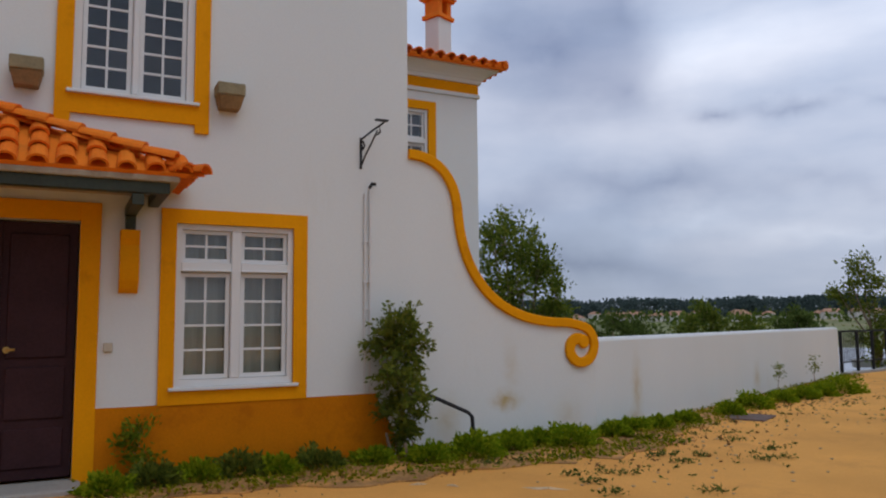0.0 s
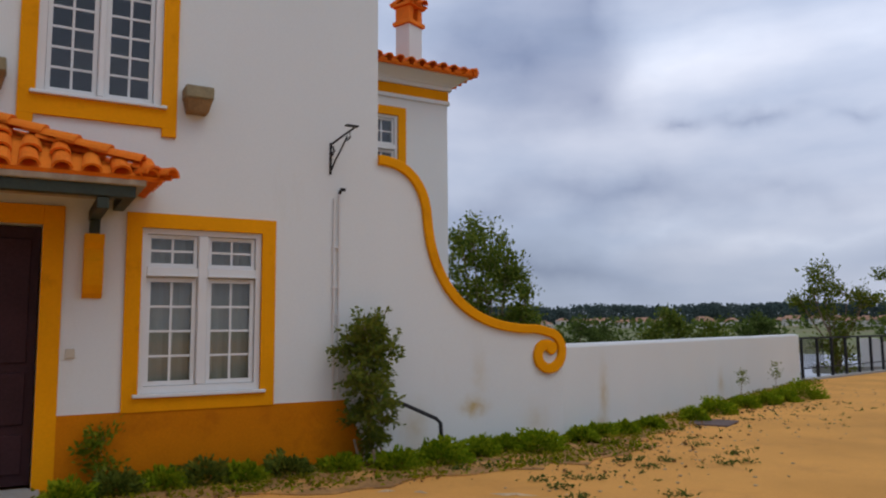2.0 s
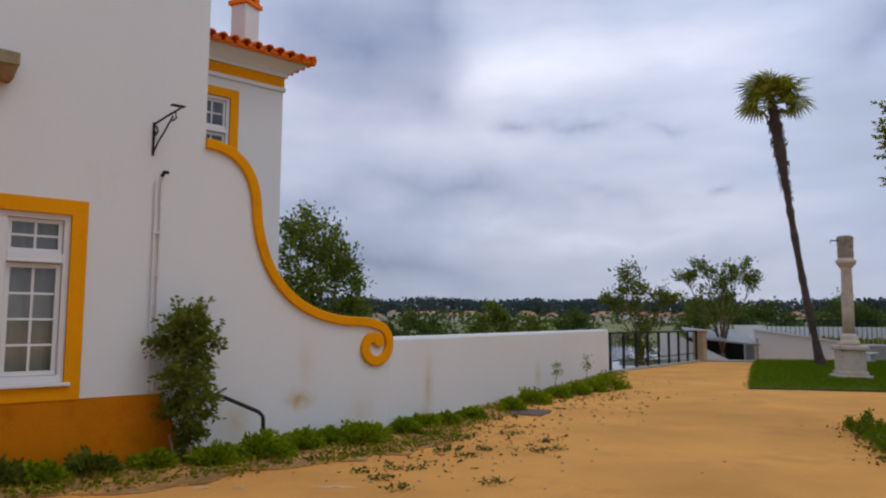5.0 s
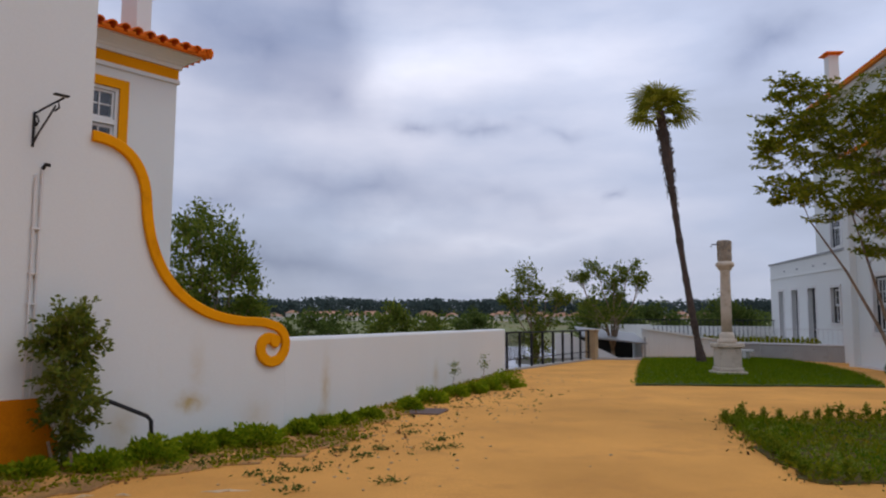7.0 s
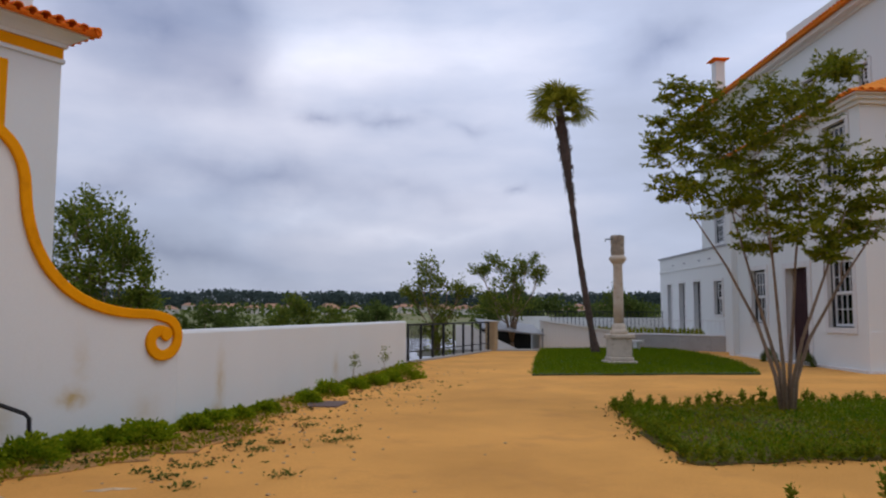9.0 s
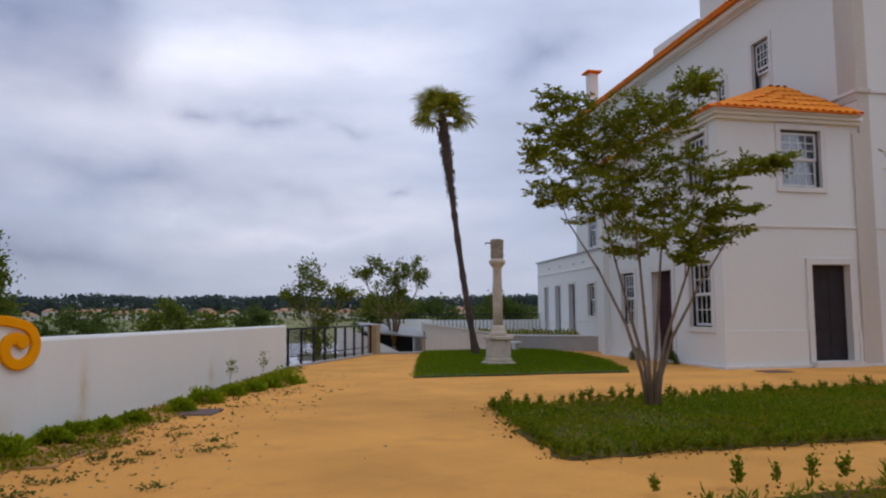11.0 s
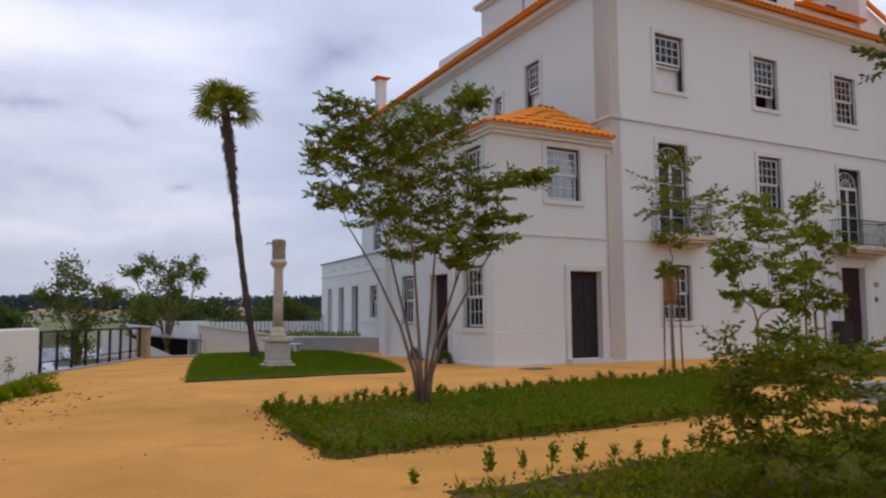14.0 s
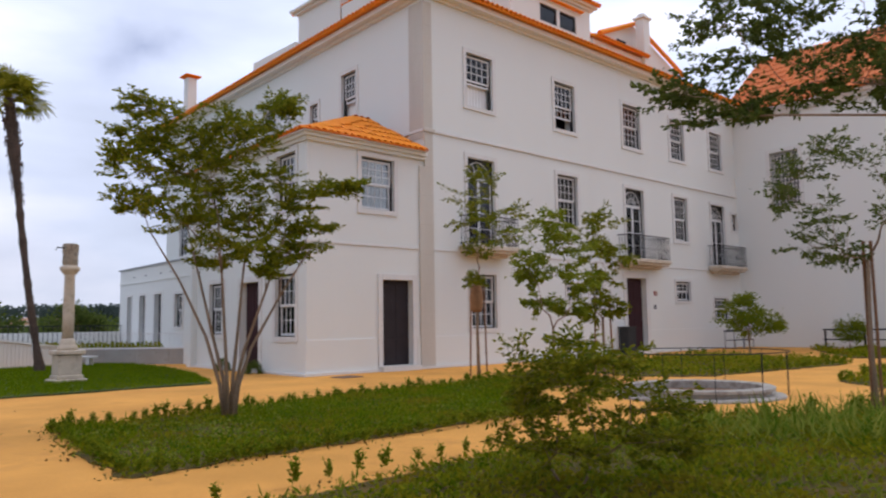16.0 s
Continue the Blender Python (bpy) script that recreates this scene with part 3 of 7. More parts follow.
def ochre_window(parent, x0, x1, z0, z1, band, transom=0.0, cols=2, rows=4, blind=True, z_low=None, t=0.055, half=0.055, foot=0.09):
    """A white casement pair in an ochre surround; x0..z1 is the clear opening."""
    low = z0 - band if z_low is None else z_low
    s = part("window", frame_ring(x0, x1, z0, z1, band, -0.034, 0.02, low), M_OCHRE, parent, "white casement window in an ochre painted surround")
    part("sill", B((x0 - 0.05, x1 + 0.05, -0.075, 0.03, z0 - 0.012, z0 + 0.022), bevel=0.006), M_WHITE, s)
    part("window_frame", frame_ring(x0 + t, x1 - t, z0 + foot, z1 - t, t, 0.012, 0.10, z0 + 0.024), M_WHITE, s)
    xm = (x0 + x1) / 2
    part("mullion", B((xm - half, xm + half, 0.006, 0.10, z0 + foot, z1 - t), bevel=0.010), M_WHITE, s)
    zt = z1 - t
    lights = ((x0 + t + 0.004, xm - half - 0.004), (xm + half + 0.004, x1 - t - 0.004))
    if transom:
        bars = []
        for a, b in lights:
            bars += [(a - 0.003, b + 0.003, 0.008, 0.10, transom - 0.045, transom + 0.05), (a - 0.003, b + 0.003, -0.012, 0.008, transom - 0.045, transom - 0.022)]
        part("transom", B(*bars, bevel=0.006), M_WHITE, s, "white transom with a drip moulding")
        for a, b in lights:
            light_grid(s, a, b, transom + 0.055, zt - 0.004, 2, 2, 0.055, stile=0.036)
        zt = transom - 0.05
    for a, b in lights:
        light_grid(s, a, b, z0 + foot + 0.004, zt - 0.004, cols, rows, 0.055, stile=0.042)
    if blind:
        part("blind", pleated(x0, x1, 0.17, z0 + 0.02, z1 - 0.02, 24, 0.012), M_CURTAIN, s, "drawn cream blind behind the glass")
    return s


ochre_window(house, -5.155, -3.965, 0.82, 2.465, 0.145, transom=2.03, half=0.05)
w = ochre_window(house, -6.14, -5.02, 3.68, 5.32, 0.15, rows=7, z_low=3.48, blind=False, t=0.072, half=0.032, foot=0.05)
for xe in (-5.01, -6.29):
    part("window_ear", B((xe, xe + 0.14, -0.034, 0.0, 3.395, 3.478)), M_OCHRE, w)
M_BOXLOW = mat("rusty_box_stone", (0.26, 0.165, 0.075), 0.9, 0.25, 40, 8, 0.4)
for x in (-6.66, -4.82):
    sb = part("stone_box", B((x, x + 0.28, -0.22, 0.0, 3.785, 3.915), bevel=0.012), M_BOXST, house, "mossy stone corbel block")
    bm = B((x + 0.012, x + 0.268, -0.205, 0.0, 3.66, 3.785), bevel=0.008)
    for v in bm.verts:
        if v.co.z < 3.70:
            v.co.x += 0.025 * (1 if v.co.x < x + 0.14 else -1)
            v.co.y *= 0.75
    part("box_underside", bm, M_BOXLOW, sb, "rust-stained tapered underside")

# plain wall added out of view beside the camera, to shade the house front
shading_wall = thing("wall_yard", FF, "plain white plastered wall, out of view, added to shade the house front", "wall", kind="structure")
part("wall_body", B((-10.9, -10.52, -14.0, -0.002, -0.3, 9.5)), M_PLASTER, shading_wall)

# door canopy: hipped, its peak on the wall over the door
canopy = thing("door_canopy", FF, "terracotta tiled door canopy on dark green timber brackets", "canopy")
CX0, CX1, CD = -9.90, -5.13, 0.92
ZE, ZR = 2.80, 3.50
PK = -7.50


def barrel(L, r0, r1):
    bm = bmesh.new()
    n = 7
    rows = [[bm.verts.new((-r * math.cos(math.pi * k / n), y, z + r * 0.85 * math.sin(math.pi * k / n))) for k in range(n + 1)] for r, y, z in ((r0 - 0.02, -0.05, 0.026), (r0, -0.05, 0.03), (r1, L, 0.0))]
    for a, b in zip(rows, rows[1:]):
        for k in range(n):
            bm.faces.new((a[k], a[k + 1], b[k + 1], b[k]))
    for k in range(n):
        bm.faces.new((rows[2][k], rows[2][k + 1], rows[0][k + 1], rows[0][k]))
    return bm


def hip_face(parent, a, b, c, d, pitch, row):
    """Single barrel tiles on a sloping face with eave a-b and top d-c, cut off along its hips."""
    a, b, c, d = Vector(a), Vector(b), Vector(c), Vector(d)
    ex = (b - a).normalized()
    nz = ex.cross(d - a).normalized()
    ey = nz.cross(ex)
    L, H = (b - a).length, (d - a).dot(ey)
    x0, x1 = (d - a).dot(ex), (c - a).dot(ex)
    n = round(L / pitch)
    m = Matrix((ex, ey, nz)).transposed().to_4x4()
    tile_me = mesh_of("roof_tile", barrel(row, pitch * 0.37, pitch * 0.30), M_TILE)
    rng = random.Random(3)
    for i in range(n):
        x = (i + 0.5) * L / n
        h = min(H, H * x / x0 if x0 > 0.01 else H, H * (L - x) / (L - x1) if L - x1 > 0.01 else H)
        for j in range(max(1, int(h / row + 0.6))):
            part("roof_tile", tile_me, None, parent, m=Matrix.Translation(a + ex * (x + rng.uniform(-0.01, 0.01)) + ey * (j * row + rng.uniform(-0.012, 0.012)) + nz * rng.uniform(0.0, 0.008)) @ m @ pose(0, 0, 0, 0, 0, rng.uniform(-2, 2)))
    bm = bmesh.new()
    q = [bm.verts.new(p - nz * 0.004) for p in (a, b, c, d)] + [bm.verts.new(p - nz * 0.05) for p in (a, b, c, d)]
    for f in ((0, 1, 2, 3), (7, 6, 5, 4), (0, 4, 5, 1), (1, 5, 6, 2), (2, 6, 7, 3), (3, 7, 4, 0)):
        try:
            bm.faces.new([q[k] for k in f])
        except ValueError:
            pass
    part("tile_channel", bm, M_TILE, parent)


hip_face(canopy, (CX0, -CD, ZE), (CX1, -CD, ZE), (PK + 0.12, 0, ZR), (PK - 0.12, 0, ZR), 0.228, 0.26)
hip_face(canopy, (CX1, -CD, ZE), (CX1, 0, ZE), (PK + 0.13, 0, ZR), (PK + 0.11, -0.01, ZR), 0.228, 0.26)
hip_me = mesh_of("hip_tile", barrel(0.40, 0.095, 0.075), M_TILE)
for sx, ex_ in ((CX1 + 0.02, 1), (CX0 - 0.02, -1)):
    h0, h1 = Vector((sx, -CD - 0.02, ZE + 0.03)), Vector((PK + 0.12 * ex_, -0.05, ZR + 0.05))
    dv = h1 - h0
    yv = dv.normalized()
    xv = yv.cross(Vector((0, 0, 1))).normalized()
    hm = Matrix((xv, yv, xv.cross(yv))).transposed().to_4x4()
    for k in range(8):
        part("hip_tile", hip_me, None, canopy, m=Matrix.Translation(h0 + dv * (0.10 + 0.9 * k / 8) + Vector((0, 0, 0.005))) @ hm)
part("mortar_fillet", tube([(CX1, -0.02, ZE + 0.06), (PK, -0.02, ZR + 0.07), (CX0, -0.02, ZE + 0.06)], 0.05, 6), M_CONC, canopy)
part("rafter_board", B((CX0 + 0.2, CX1 - 0.20, -CD + 0.06, -CD + 0.16, ZE - 0.19, ZE - 0.09), (CX1 - 0.30, CX1 - 0.20, -CD + 0.16, -0.0, ZE - 0.19, ZE - 0.09), bevel=0.005), M_GREENWOOD, canopy, "dark green painted eaves beam")
# the soffit's tan has the shade under the eaves mixed into it
part("soffit_board", B((CX0 + 0.1, CX1 - 0.12, -CD + 0.02, -0.0, ZE - 0.088, ZE - 0.03), bevel=0.01), mat("shaded_soffit", (0.40, 0.35, 0.27), 0.9, 0.15, 30, 3, 0.2), canopy, "cream eaves soffit, its shade put into the tan colour")
# upturned corner tiles at the eaves end
for k, (dx, dy, rz) in enumerate(((0.05, -0.03, 45), (0.02, 0.09, 62), (-0.09, -0.04, 28))):
    part("corner_tile", hip_me, None, canopy, m=Matrix.Translation((CX1 + dx, -CD + dy, ZE - 0.02)) @ pose(0, 0, 0, 0, 0, rz) @ pose(0, 0, 0, 6, 0, 0))
for x in (-9.30, -5.59):
    br = part("bracket", B((x - 0.05, x + 0.05, -0.86, 0.0, ZE - 0.30, ZE - 0.202), (x - 0.045, x + 0.045, -0.14, -0.04, 2.28, ZE - 0.30), bevel=0.006), M_GREENWOOD, canopy)
    bm = bmesh.new()
    prof = [(0.03, 1.76), (0.09, 1.80), (0.14, 1.88), (0.16, 1.98), (0.16, 2.10), (0.13, 2.22), (0.16, 2.28), (0.17, 2.36)]
    sides = [[bm.verts.new((xx, -d_, z_)) for d_, z_ in prof] + [bm.verts.new((xx, 0, 2.36)), bm.verts.new((xx, 0, 1.76))] for xx in (x - 0.085, x + 0.085)]
    bm.faces.new(sides[0])
    bm.faces.new(sides[1][::-1])
    for k in range(len(sides[0])):
        k2 = (k + 1) % len(sides[0])
        bm.faces.new((sides[0][k], sides[1][k], sides[1][k2], sides[0][k2]))
    bmesh.ops.recalc_face_normals(bm, faces=bm.faces)
    part("corbel", bm, M_OCHRE, br, "ochre painted plaster corbel")

# lamp bracket, conduit, switch
bm = tube([(-3.20, -0.02, 3.52), (-3.14, -0.16, 3.58), (-3.06, -0.34, 3.65)], 0.011)
tube([(-3.20, -0.02, 3.22), (-3.18, -0.08, 3.32), (-3.14, -0.16, 3.44), (-3.10, -0.25, 3.58)], 0.010, bm=bm)
tube([(-3.195, -0.05, 3.49), (-3.19, -0.09, 3.43), (-3.20, -0.06, 3.39), (-3.20, -0.03, 3.44)], 0.010, bm=bm)
tube([(-3.09, -0.28, 3.62), (-3.09, -0.31, 3.55), (-3.11, -0.26, 3.52)], 0.010, bm=bm)
box(bm, -3.215, -3.19, -0.012, 0.0, 3.18, 3.54)
box(bm, -3.16, -3.02, -0.38, -0.32, 3.66, 3.675)
solo("lamp_bracket", bm, M_IRON, FF, "wrought-iron lamp bracket fixed to the plaster wall", "bracket", kind="")
conduit = thing("conduit", FF, "pale plastic cable conduits clipped up the wall", "conduit")
for x, zt in ((-3.10, 2.96), (-3.16, 2.90)):
    part("pipe", tube([(x, -0.02, 0.70), (x, -0.02, zt)], 0.014, 8), M_PIPE, conduit)
part("pipe_head", tube([(-3.10, -0.02, 2.97), (-3.09, -0.06, 3.01), (-3.06, -0.09, 3.0)], 0.02), M_IRON, conduit)
for z in (1.6, 1.9, 2.35):
    part("clip", B((-3.18, -3.08, -0.036, 0.0, z, z + 0.018)), M_PIPE, conduit)
solo("wall_switch", B((-5.79, -5.71, -0.025, 0.0, 1.20, 1.29), bevel=0.006), mat("cream_plastic", (0.52, 0.46, 0.36), 0.5, 0.05), FF, "small cream switch plate on the plaster", "switch")

# scroll wall
SCROLL_W = 0.115


def bez(p0, p1, p2, p3, n):
    return [tuple((1 - t) ** 3 * a + 3 * (1 - t) ** 2 * t * b + 3 * (1 - t) * t * t * c + t ** 3 * d for a, b, c, d in zip(p0, p1, p2, p3)) for t in [i / n for i in range(n)]]


line = bez((-2.62, 3.405), (-2.28, 3.41), (-2.03, 3.22), (-1.985, 2.80), 14) + bez((-1.985, 2.80), (-1.95, 2.25), (-1.72, 1.45), (-0.50, 1.44), 22) + bez((-0.50, 1.44), (-0.40, 1.44), (-0.32, 1.43), (-0.25, 1.40), 4)
SC = (-0.245, 1.125)
for i in range(27):
    a = radians(90 - 15 * i)
    r = 0.275 - 0.0070 * i
    line.append((SC[0] + r * math.cos(a) + 0.012 * max(0, 1 - i / 6), SC[1] + r * math.sin(a)))
# body of the wall under the curve
body = [p for p in line[:40]] + [(SC[0] + 0.275 * math.cos(radians(a)), SC[1] + 0.275 * math.sin(radians(a))) for a in (75, 60, 45, 30, 22)]
bm = bmesh.new()
top0 = [bm.verts.new((x, 0.0, z)) for x, z in body]
top1 = [bm.verts.new((x, 0.30, z)) for x, z in body]
bot0 = [bm.verts.new((x, 0.0, -0.3)) for x, z in body]
bot1 = [bm.verts.new((x, 0.30, -0.3)) for x, z in body]
for i in range(len(body) - 1):
    bm.faces.new((bot0[i], bot0[i + 1], top0[i + 1], top0[i]))
    bm.faces.new((bot1[i], top1[i], top1[i + 1], bot1[i + 1]))
    bm.faces.new((top0[i], top0[i + 1], top1[i + 1], top1[i]))
bm.faces.new((bot0[-1], bot1[-1], top1[-1], top0[-1]))
garden_wall = thing("wall_scroll", FF, "white plastered garden wall sweeping down in an ochre scroll", "wall", kind="structure")
part("wall_body", bm, M_PLASTER, garden_wall)
bm = bmesh.new()
rows_ = []
for i, (x, z) in enumerate(line):
    xa, za = line[max(0, i - 1)]
    xb, zb = line[min(len(line) - 1, i + 1)]
    d = Vector((xb - xa, zb - za)).normalized()
    nx, nz = -d.y, d.x
    wd = SCROLL_W / 2 * (1.0 if i < 40 else 1.0 + 0.25 * (i - 40) / 27)
    yb = 0.33 if i < 44 else 0.0
    yf = -0.05
    rows_.append([bm.verts.new((x + nx * wd, yf + 0.01, z + nz * wd)), bm.verts.new((x + nx * wd * 0.8, yf, z + nz * wd * 0.8)),
                  bm.verts.new((x - nx * wd * 0.8, yf, z - nz * wd * 0.8)), bm.verts.new((x - nx * wd, yf + 0.01, z - nz * wd)),
                  bm.verts.new((x - nx * wd, yb, z - nz * wd)), bm.verts.new((x + nx * wd, yb, z + nz * wd))])
for a, b in zip(rows_, rows_[1:]):
    for k in range(6):
        bm.faces.new((a[k], a[(k + 1) % 6], b[(k + 1) % 6], b[k]))
bm.faces.new(rows_[0])
bm.faces.new(rows_[-1][::-1])
lathe([(0.085, 0), (0.09, 0.01), (0.075, 0.03)], 16, bm, pose(line[-1][0] + 0.01, -0.027, line[-1][1] - 0.01, 90))
bmesh.ops.recalc_face_normals(bm, faces=bm.faces)
part("scroll_band", bm, M_OCHRE, garden_wall, "ochre painted scroll moulding")
low = thing("wall_low", FW, "long low white plastered garden wall with faint stains", "wall", kind="structure")
bm = bmesh.new()
prof = [(0.0, -0.4), (0.0, 1.19), (0.02, 1.225), (0.06, 1.235), (0.24, 1.235), (0.28, 1.225), (0.30, 1.19), (0.30, -4.0), (0.15, -4.0)]
secs = []
for i in range(27):
    x = 12.86 * i / 26
    secs.append([bm.verts.new((x, y + 0.004 * noise.noise(Vector((x, z, 0))), z + (0.006 * noise.noise(Vector((x * 0.7, 0, 1))) if z > 1 else 0))) for y, z in prof])
for a, b in zip(secs, secs[1:]):
    for k in range(len(prof)):
        bm.faces.new((a[k], b[k], b[(k + 1) % len(prof)], a[(k + 1) % len(prof)]))
bm.faces.new(secs[0])
bm.faces.new(secs[-1][::-1])
bmesh.ops.recalc_face_normals(bm, faces=bm.faces)
part("wall_body", bm, M_PLASTER, low)

# wing of the house behind the scroll
WO = 4.0
wing = thing("house_wing", FF @ Matrix.Translation((0, WO, 0.12)), "white rear wing with an ochre frieze and tiled eaves", "house")
part("wing_wall", wall_mesh(-2.55, 0.60, -3.5, 5.80, 0.35, [(-1.60, -0.42, 4.0, 5.13)]), M_PLASTER, wing)
part("wing_side", B((0.25, 0.60, 0.352, 6.0, -3.5, 5.80)), M_PLASTER, wing)
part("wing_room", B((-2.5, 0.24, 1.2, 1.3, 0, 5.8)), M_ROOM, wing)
ochre_window(wing, -1.60, -0.42, 4.0, 5.13, 0.15, rows=2, transom=4.55, blind=False)
part("frieze", B((-2.55, 0.615, -0.022, 0.0, 5.53, 5.715), (0.60, 0.615, 0.0, 6.0, 5.53, 5.715)), M_OCHRE, wing, "ochre painted frieze band")
part("frieze_mould", B((-2.55, 0.64, -0.04, 0.0, 5.455, 5.528), (0.6, 0.64, 0.0, 6.0, 5.455, 5.528), bevel=0.006), M_PLASTER, wing)
bm = bmesh.new()
prof = [(0.0, 5.717), (0.06, 5.717), (0.06, 5.785), (0.075, 5.79), (0.10, 5.83), (0.15, 5.875), (0.22, 5.91), (0.30, 5.93), (0.30, 5.965), (0.0, 5.965)]
front = [bm.verts.new((-2.55, -o, z)) for o, z in prof]
edge = [bm.verts.new((0.60 + o, -o, z)) for o, z in prof]
back = [bm.verts.new((0.60 + o, 6.0, z)) for o, z in prof]
for k in range(len(prof)):
    k2 = (k + 1) % len(prof)
    bm.faces.new((front[k], edge[k], edge[k2], front[k2]))
    bm.faces.new((edge[k], back[k], back[k2], edge[k2]))
bmesh.ops.recalc_face_normals(bm, faces=bm.faces)
part("cornice", bm, M_PLASTER, wing, "coved white plaster cornice")
tiled_slope(wing, pose(-2.6, -0.44, 5.985, 13, 0, 0), 3.60, 2.1, M_TILE, pitch=0.215, row=0.42, separate=True)
for k in range(9):
    part("eave_end_tile", tube([(0.62, -0.36 + 0.2 * k, 6.04), (0.86, -0.38 + 0.2 * k, 6.01), (1.02, -0.40 + 0.2 * k, 6.03)], [0.06, 0.068, 0.072], 7), M_TILE, wing)
part("verge_tile", tube([(0.96, -0.46, 6.03), (0.75, 0.1, 6.12), (0.6, 0.6, 6.25)], 0.075, 7), M_TILE, wing)
chim = thing("chimney", FF @ pose(0.12, WO + 0.62, 0, 0, 0, 24), "white plastered chimney with a red tiled cap", "chimney")
part("chimney_shaft", B((-0.195, 0.195, -0.17, 0.17, 5.9, 7.22), bevel=0.01), M_PLASTER, chim)
part("collar", B((-0.24, 0.24, -0.215, 0.215, 7.22, 7.30), bevel=0.01), M_TILE, chim)
part("pot", B((-0.20, -0.07, -0.17, 0.17, 7.30, 7.58), (0.07, 0.20, -0.17, 0.17, 7.30, 7.58), (-0.07, 0.07, 0.08, 0.17, 7.30, 7.58), (-0.25, 0.25, -0.22, 0.22, 7.58, 7.64), bevel=0.008), M_TILE, chim, "red tile chimney cap")
tiled_slope(chim, pose(-0.25, -0.24, 7.65, 28, 0, 0), 0.50, 0.27, M_TILE, pitch=0.22, row=0.33, separate=True)
tiled_slope(chim, pose(0.25, 0.24, 7.65, 28, 0, 180), 0.50, 0.27, M_TILE, pitch=0.22, row=0.33, separate=True)

# ---------------------------------------------------------------- manor
manor = thing("manor_house", FA, "three-storey white manor with stone trim and orange roof tiles", "manor house")
MC, ME, VL = 4.55, 26.9, 23.7
ROW3 = [(6.58, 7.93), (11.56, 12.86), (16.36, 17.72), (20.32, 21.6), (24.15, 25.4)]
holes = [(a, b, 9.15, 11.08) for a, b in ROW3]
holes += [(6.56, 7.93, 4.12, 7.26), (11.58, 12.87, 5.30, 7.30), (16.33, 17.75, 4.12, 7.27), (20.40, 21.62, 5.21, 7.30), (24.0, 25.4, 4.12, 7.30), (26.2, 26.75, 6.10, 6.95)]
holes += [(6.65, 7.92, 1.26, 3.14), (11.99, 12.90, 2.30, 2.96), (16.17, 17.68, -0.1, 3.30), (20.3, 21.6, 2.34, 3.25), (23.9, 25.4, 1.44, 2.50), (13.5, 14.4, 2.0, 2.95)]
part("long_wall", wall_mesh(MC, ME, -0.4, 12.6, 0.5, holes), M_PLASTER2, manor)
EH = [(-5.05, -4.05, 9.2, 11.1), (-7.45, -6.85, 9.35, 10.45), (-11.6, -10.4, 9.2, 11.08), (-15.6, -14.4, 9.2, 11.08), (-19.6, -18.4, 9.2, 11.08), (-11.6, -10.4, 5.3, 7.3), (-15.6, -14.4, 5.3, 7.3), (-21.6, -20.4, 5.3, 7.3)]
endw = part("end_wall", wall_mesh(-VL, -0.0, -0.4, 12.6, 0.5, EH), M_PLASTER2, manor, m=FA.inverted() @ FB(MC))
bay_holes = [(2.76, 3.99, 0.16, 2.84), (1.95, 3.25, 5.02, 6.65)]
part("bay_wall", wall_mesh(0.0, MC - 0.004, -0.4, 7.0, 0.45, bay_holes), M_PLASTER2, manor, m=pose(0, 0.03, 0))
bay_end = [(-1.88, -0.62, 1.12, 2.99), (-4.32, -2.97, 0.08, 2.86), (-6.80, -5.72, 1.18, 2.94), (-1.82, -0.66, 5.02, 6.65), (-6.8, -5.7, 5.02, 6.65)]
part("bay_end_wall", wall_mesh(-8.4, -0.47, -0.4, 7.0, 0.45, [h for h in bay_end]), M_PLASTER2, manor, m=FA.inverted() @ FB(0))
part("bay_end_post", B((-0.468, -0.03, 0.0, 0.45, -0.4, 7.0)), M_PLASTER2, manor, m=FA.inverted() @ FB(0))
part("bay_far_wall", B((0.2, MC, 8.0, 8.35, -0.4, 7.0)), M_PLASTER2, manor)
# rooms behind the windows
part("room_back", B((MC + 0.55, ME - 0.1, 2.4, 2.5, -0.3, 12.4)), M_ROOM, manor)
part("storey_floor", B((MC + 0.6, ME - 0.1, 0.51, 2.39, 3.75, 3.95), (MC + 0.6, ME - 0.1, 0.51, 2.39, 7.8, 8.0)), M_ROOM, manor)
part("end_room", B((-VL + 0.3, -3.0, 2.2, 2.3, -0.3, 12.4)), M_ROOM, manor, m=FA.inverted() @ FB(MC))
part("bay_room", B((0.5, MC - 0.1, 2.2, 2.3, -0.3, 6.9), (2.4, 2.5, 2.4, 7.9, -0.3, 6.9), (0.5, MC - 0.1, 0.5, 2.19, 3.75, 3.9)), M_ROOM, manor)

# mouldings
part("string_course", B((MC + 0.375, ME, -0.06, 0.0, 7.86, 7.96), bevel=0.01), M_STONE_L, manor)
part("string_course", B((MC + 0.375, ME, -0.035, 0.0, 3.86, 3.93), (-0.05, MC - 0.01, -0.005, 0.03, 3.86, 3.93), bevel=0.006), M_STONE_L, manor)
part("string_course", B((-8.4, 0.0, -0.035, 0.0, 3.86, 3.93), bevel=0.006), M_STONE_L, manor, m=FA.inverted() @ FB(0))
part("string_course", B((-VL, 0.0, -0.06, 0.0, 7.86, 7.96), bevel=0.01), M_STONE_L, manor, m=FA.inverted() @ FB(MC))
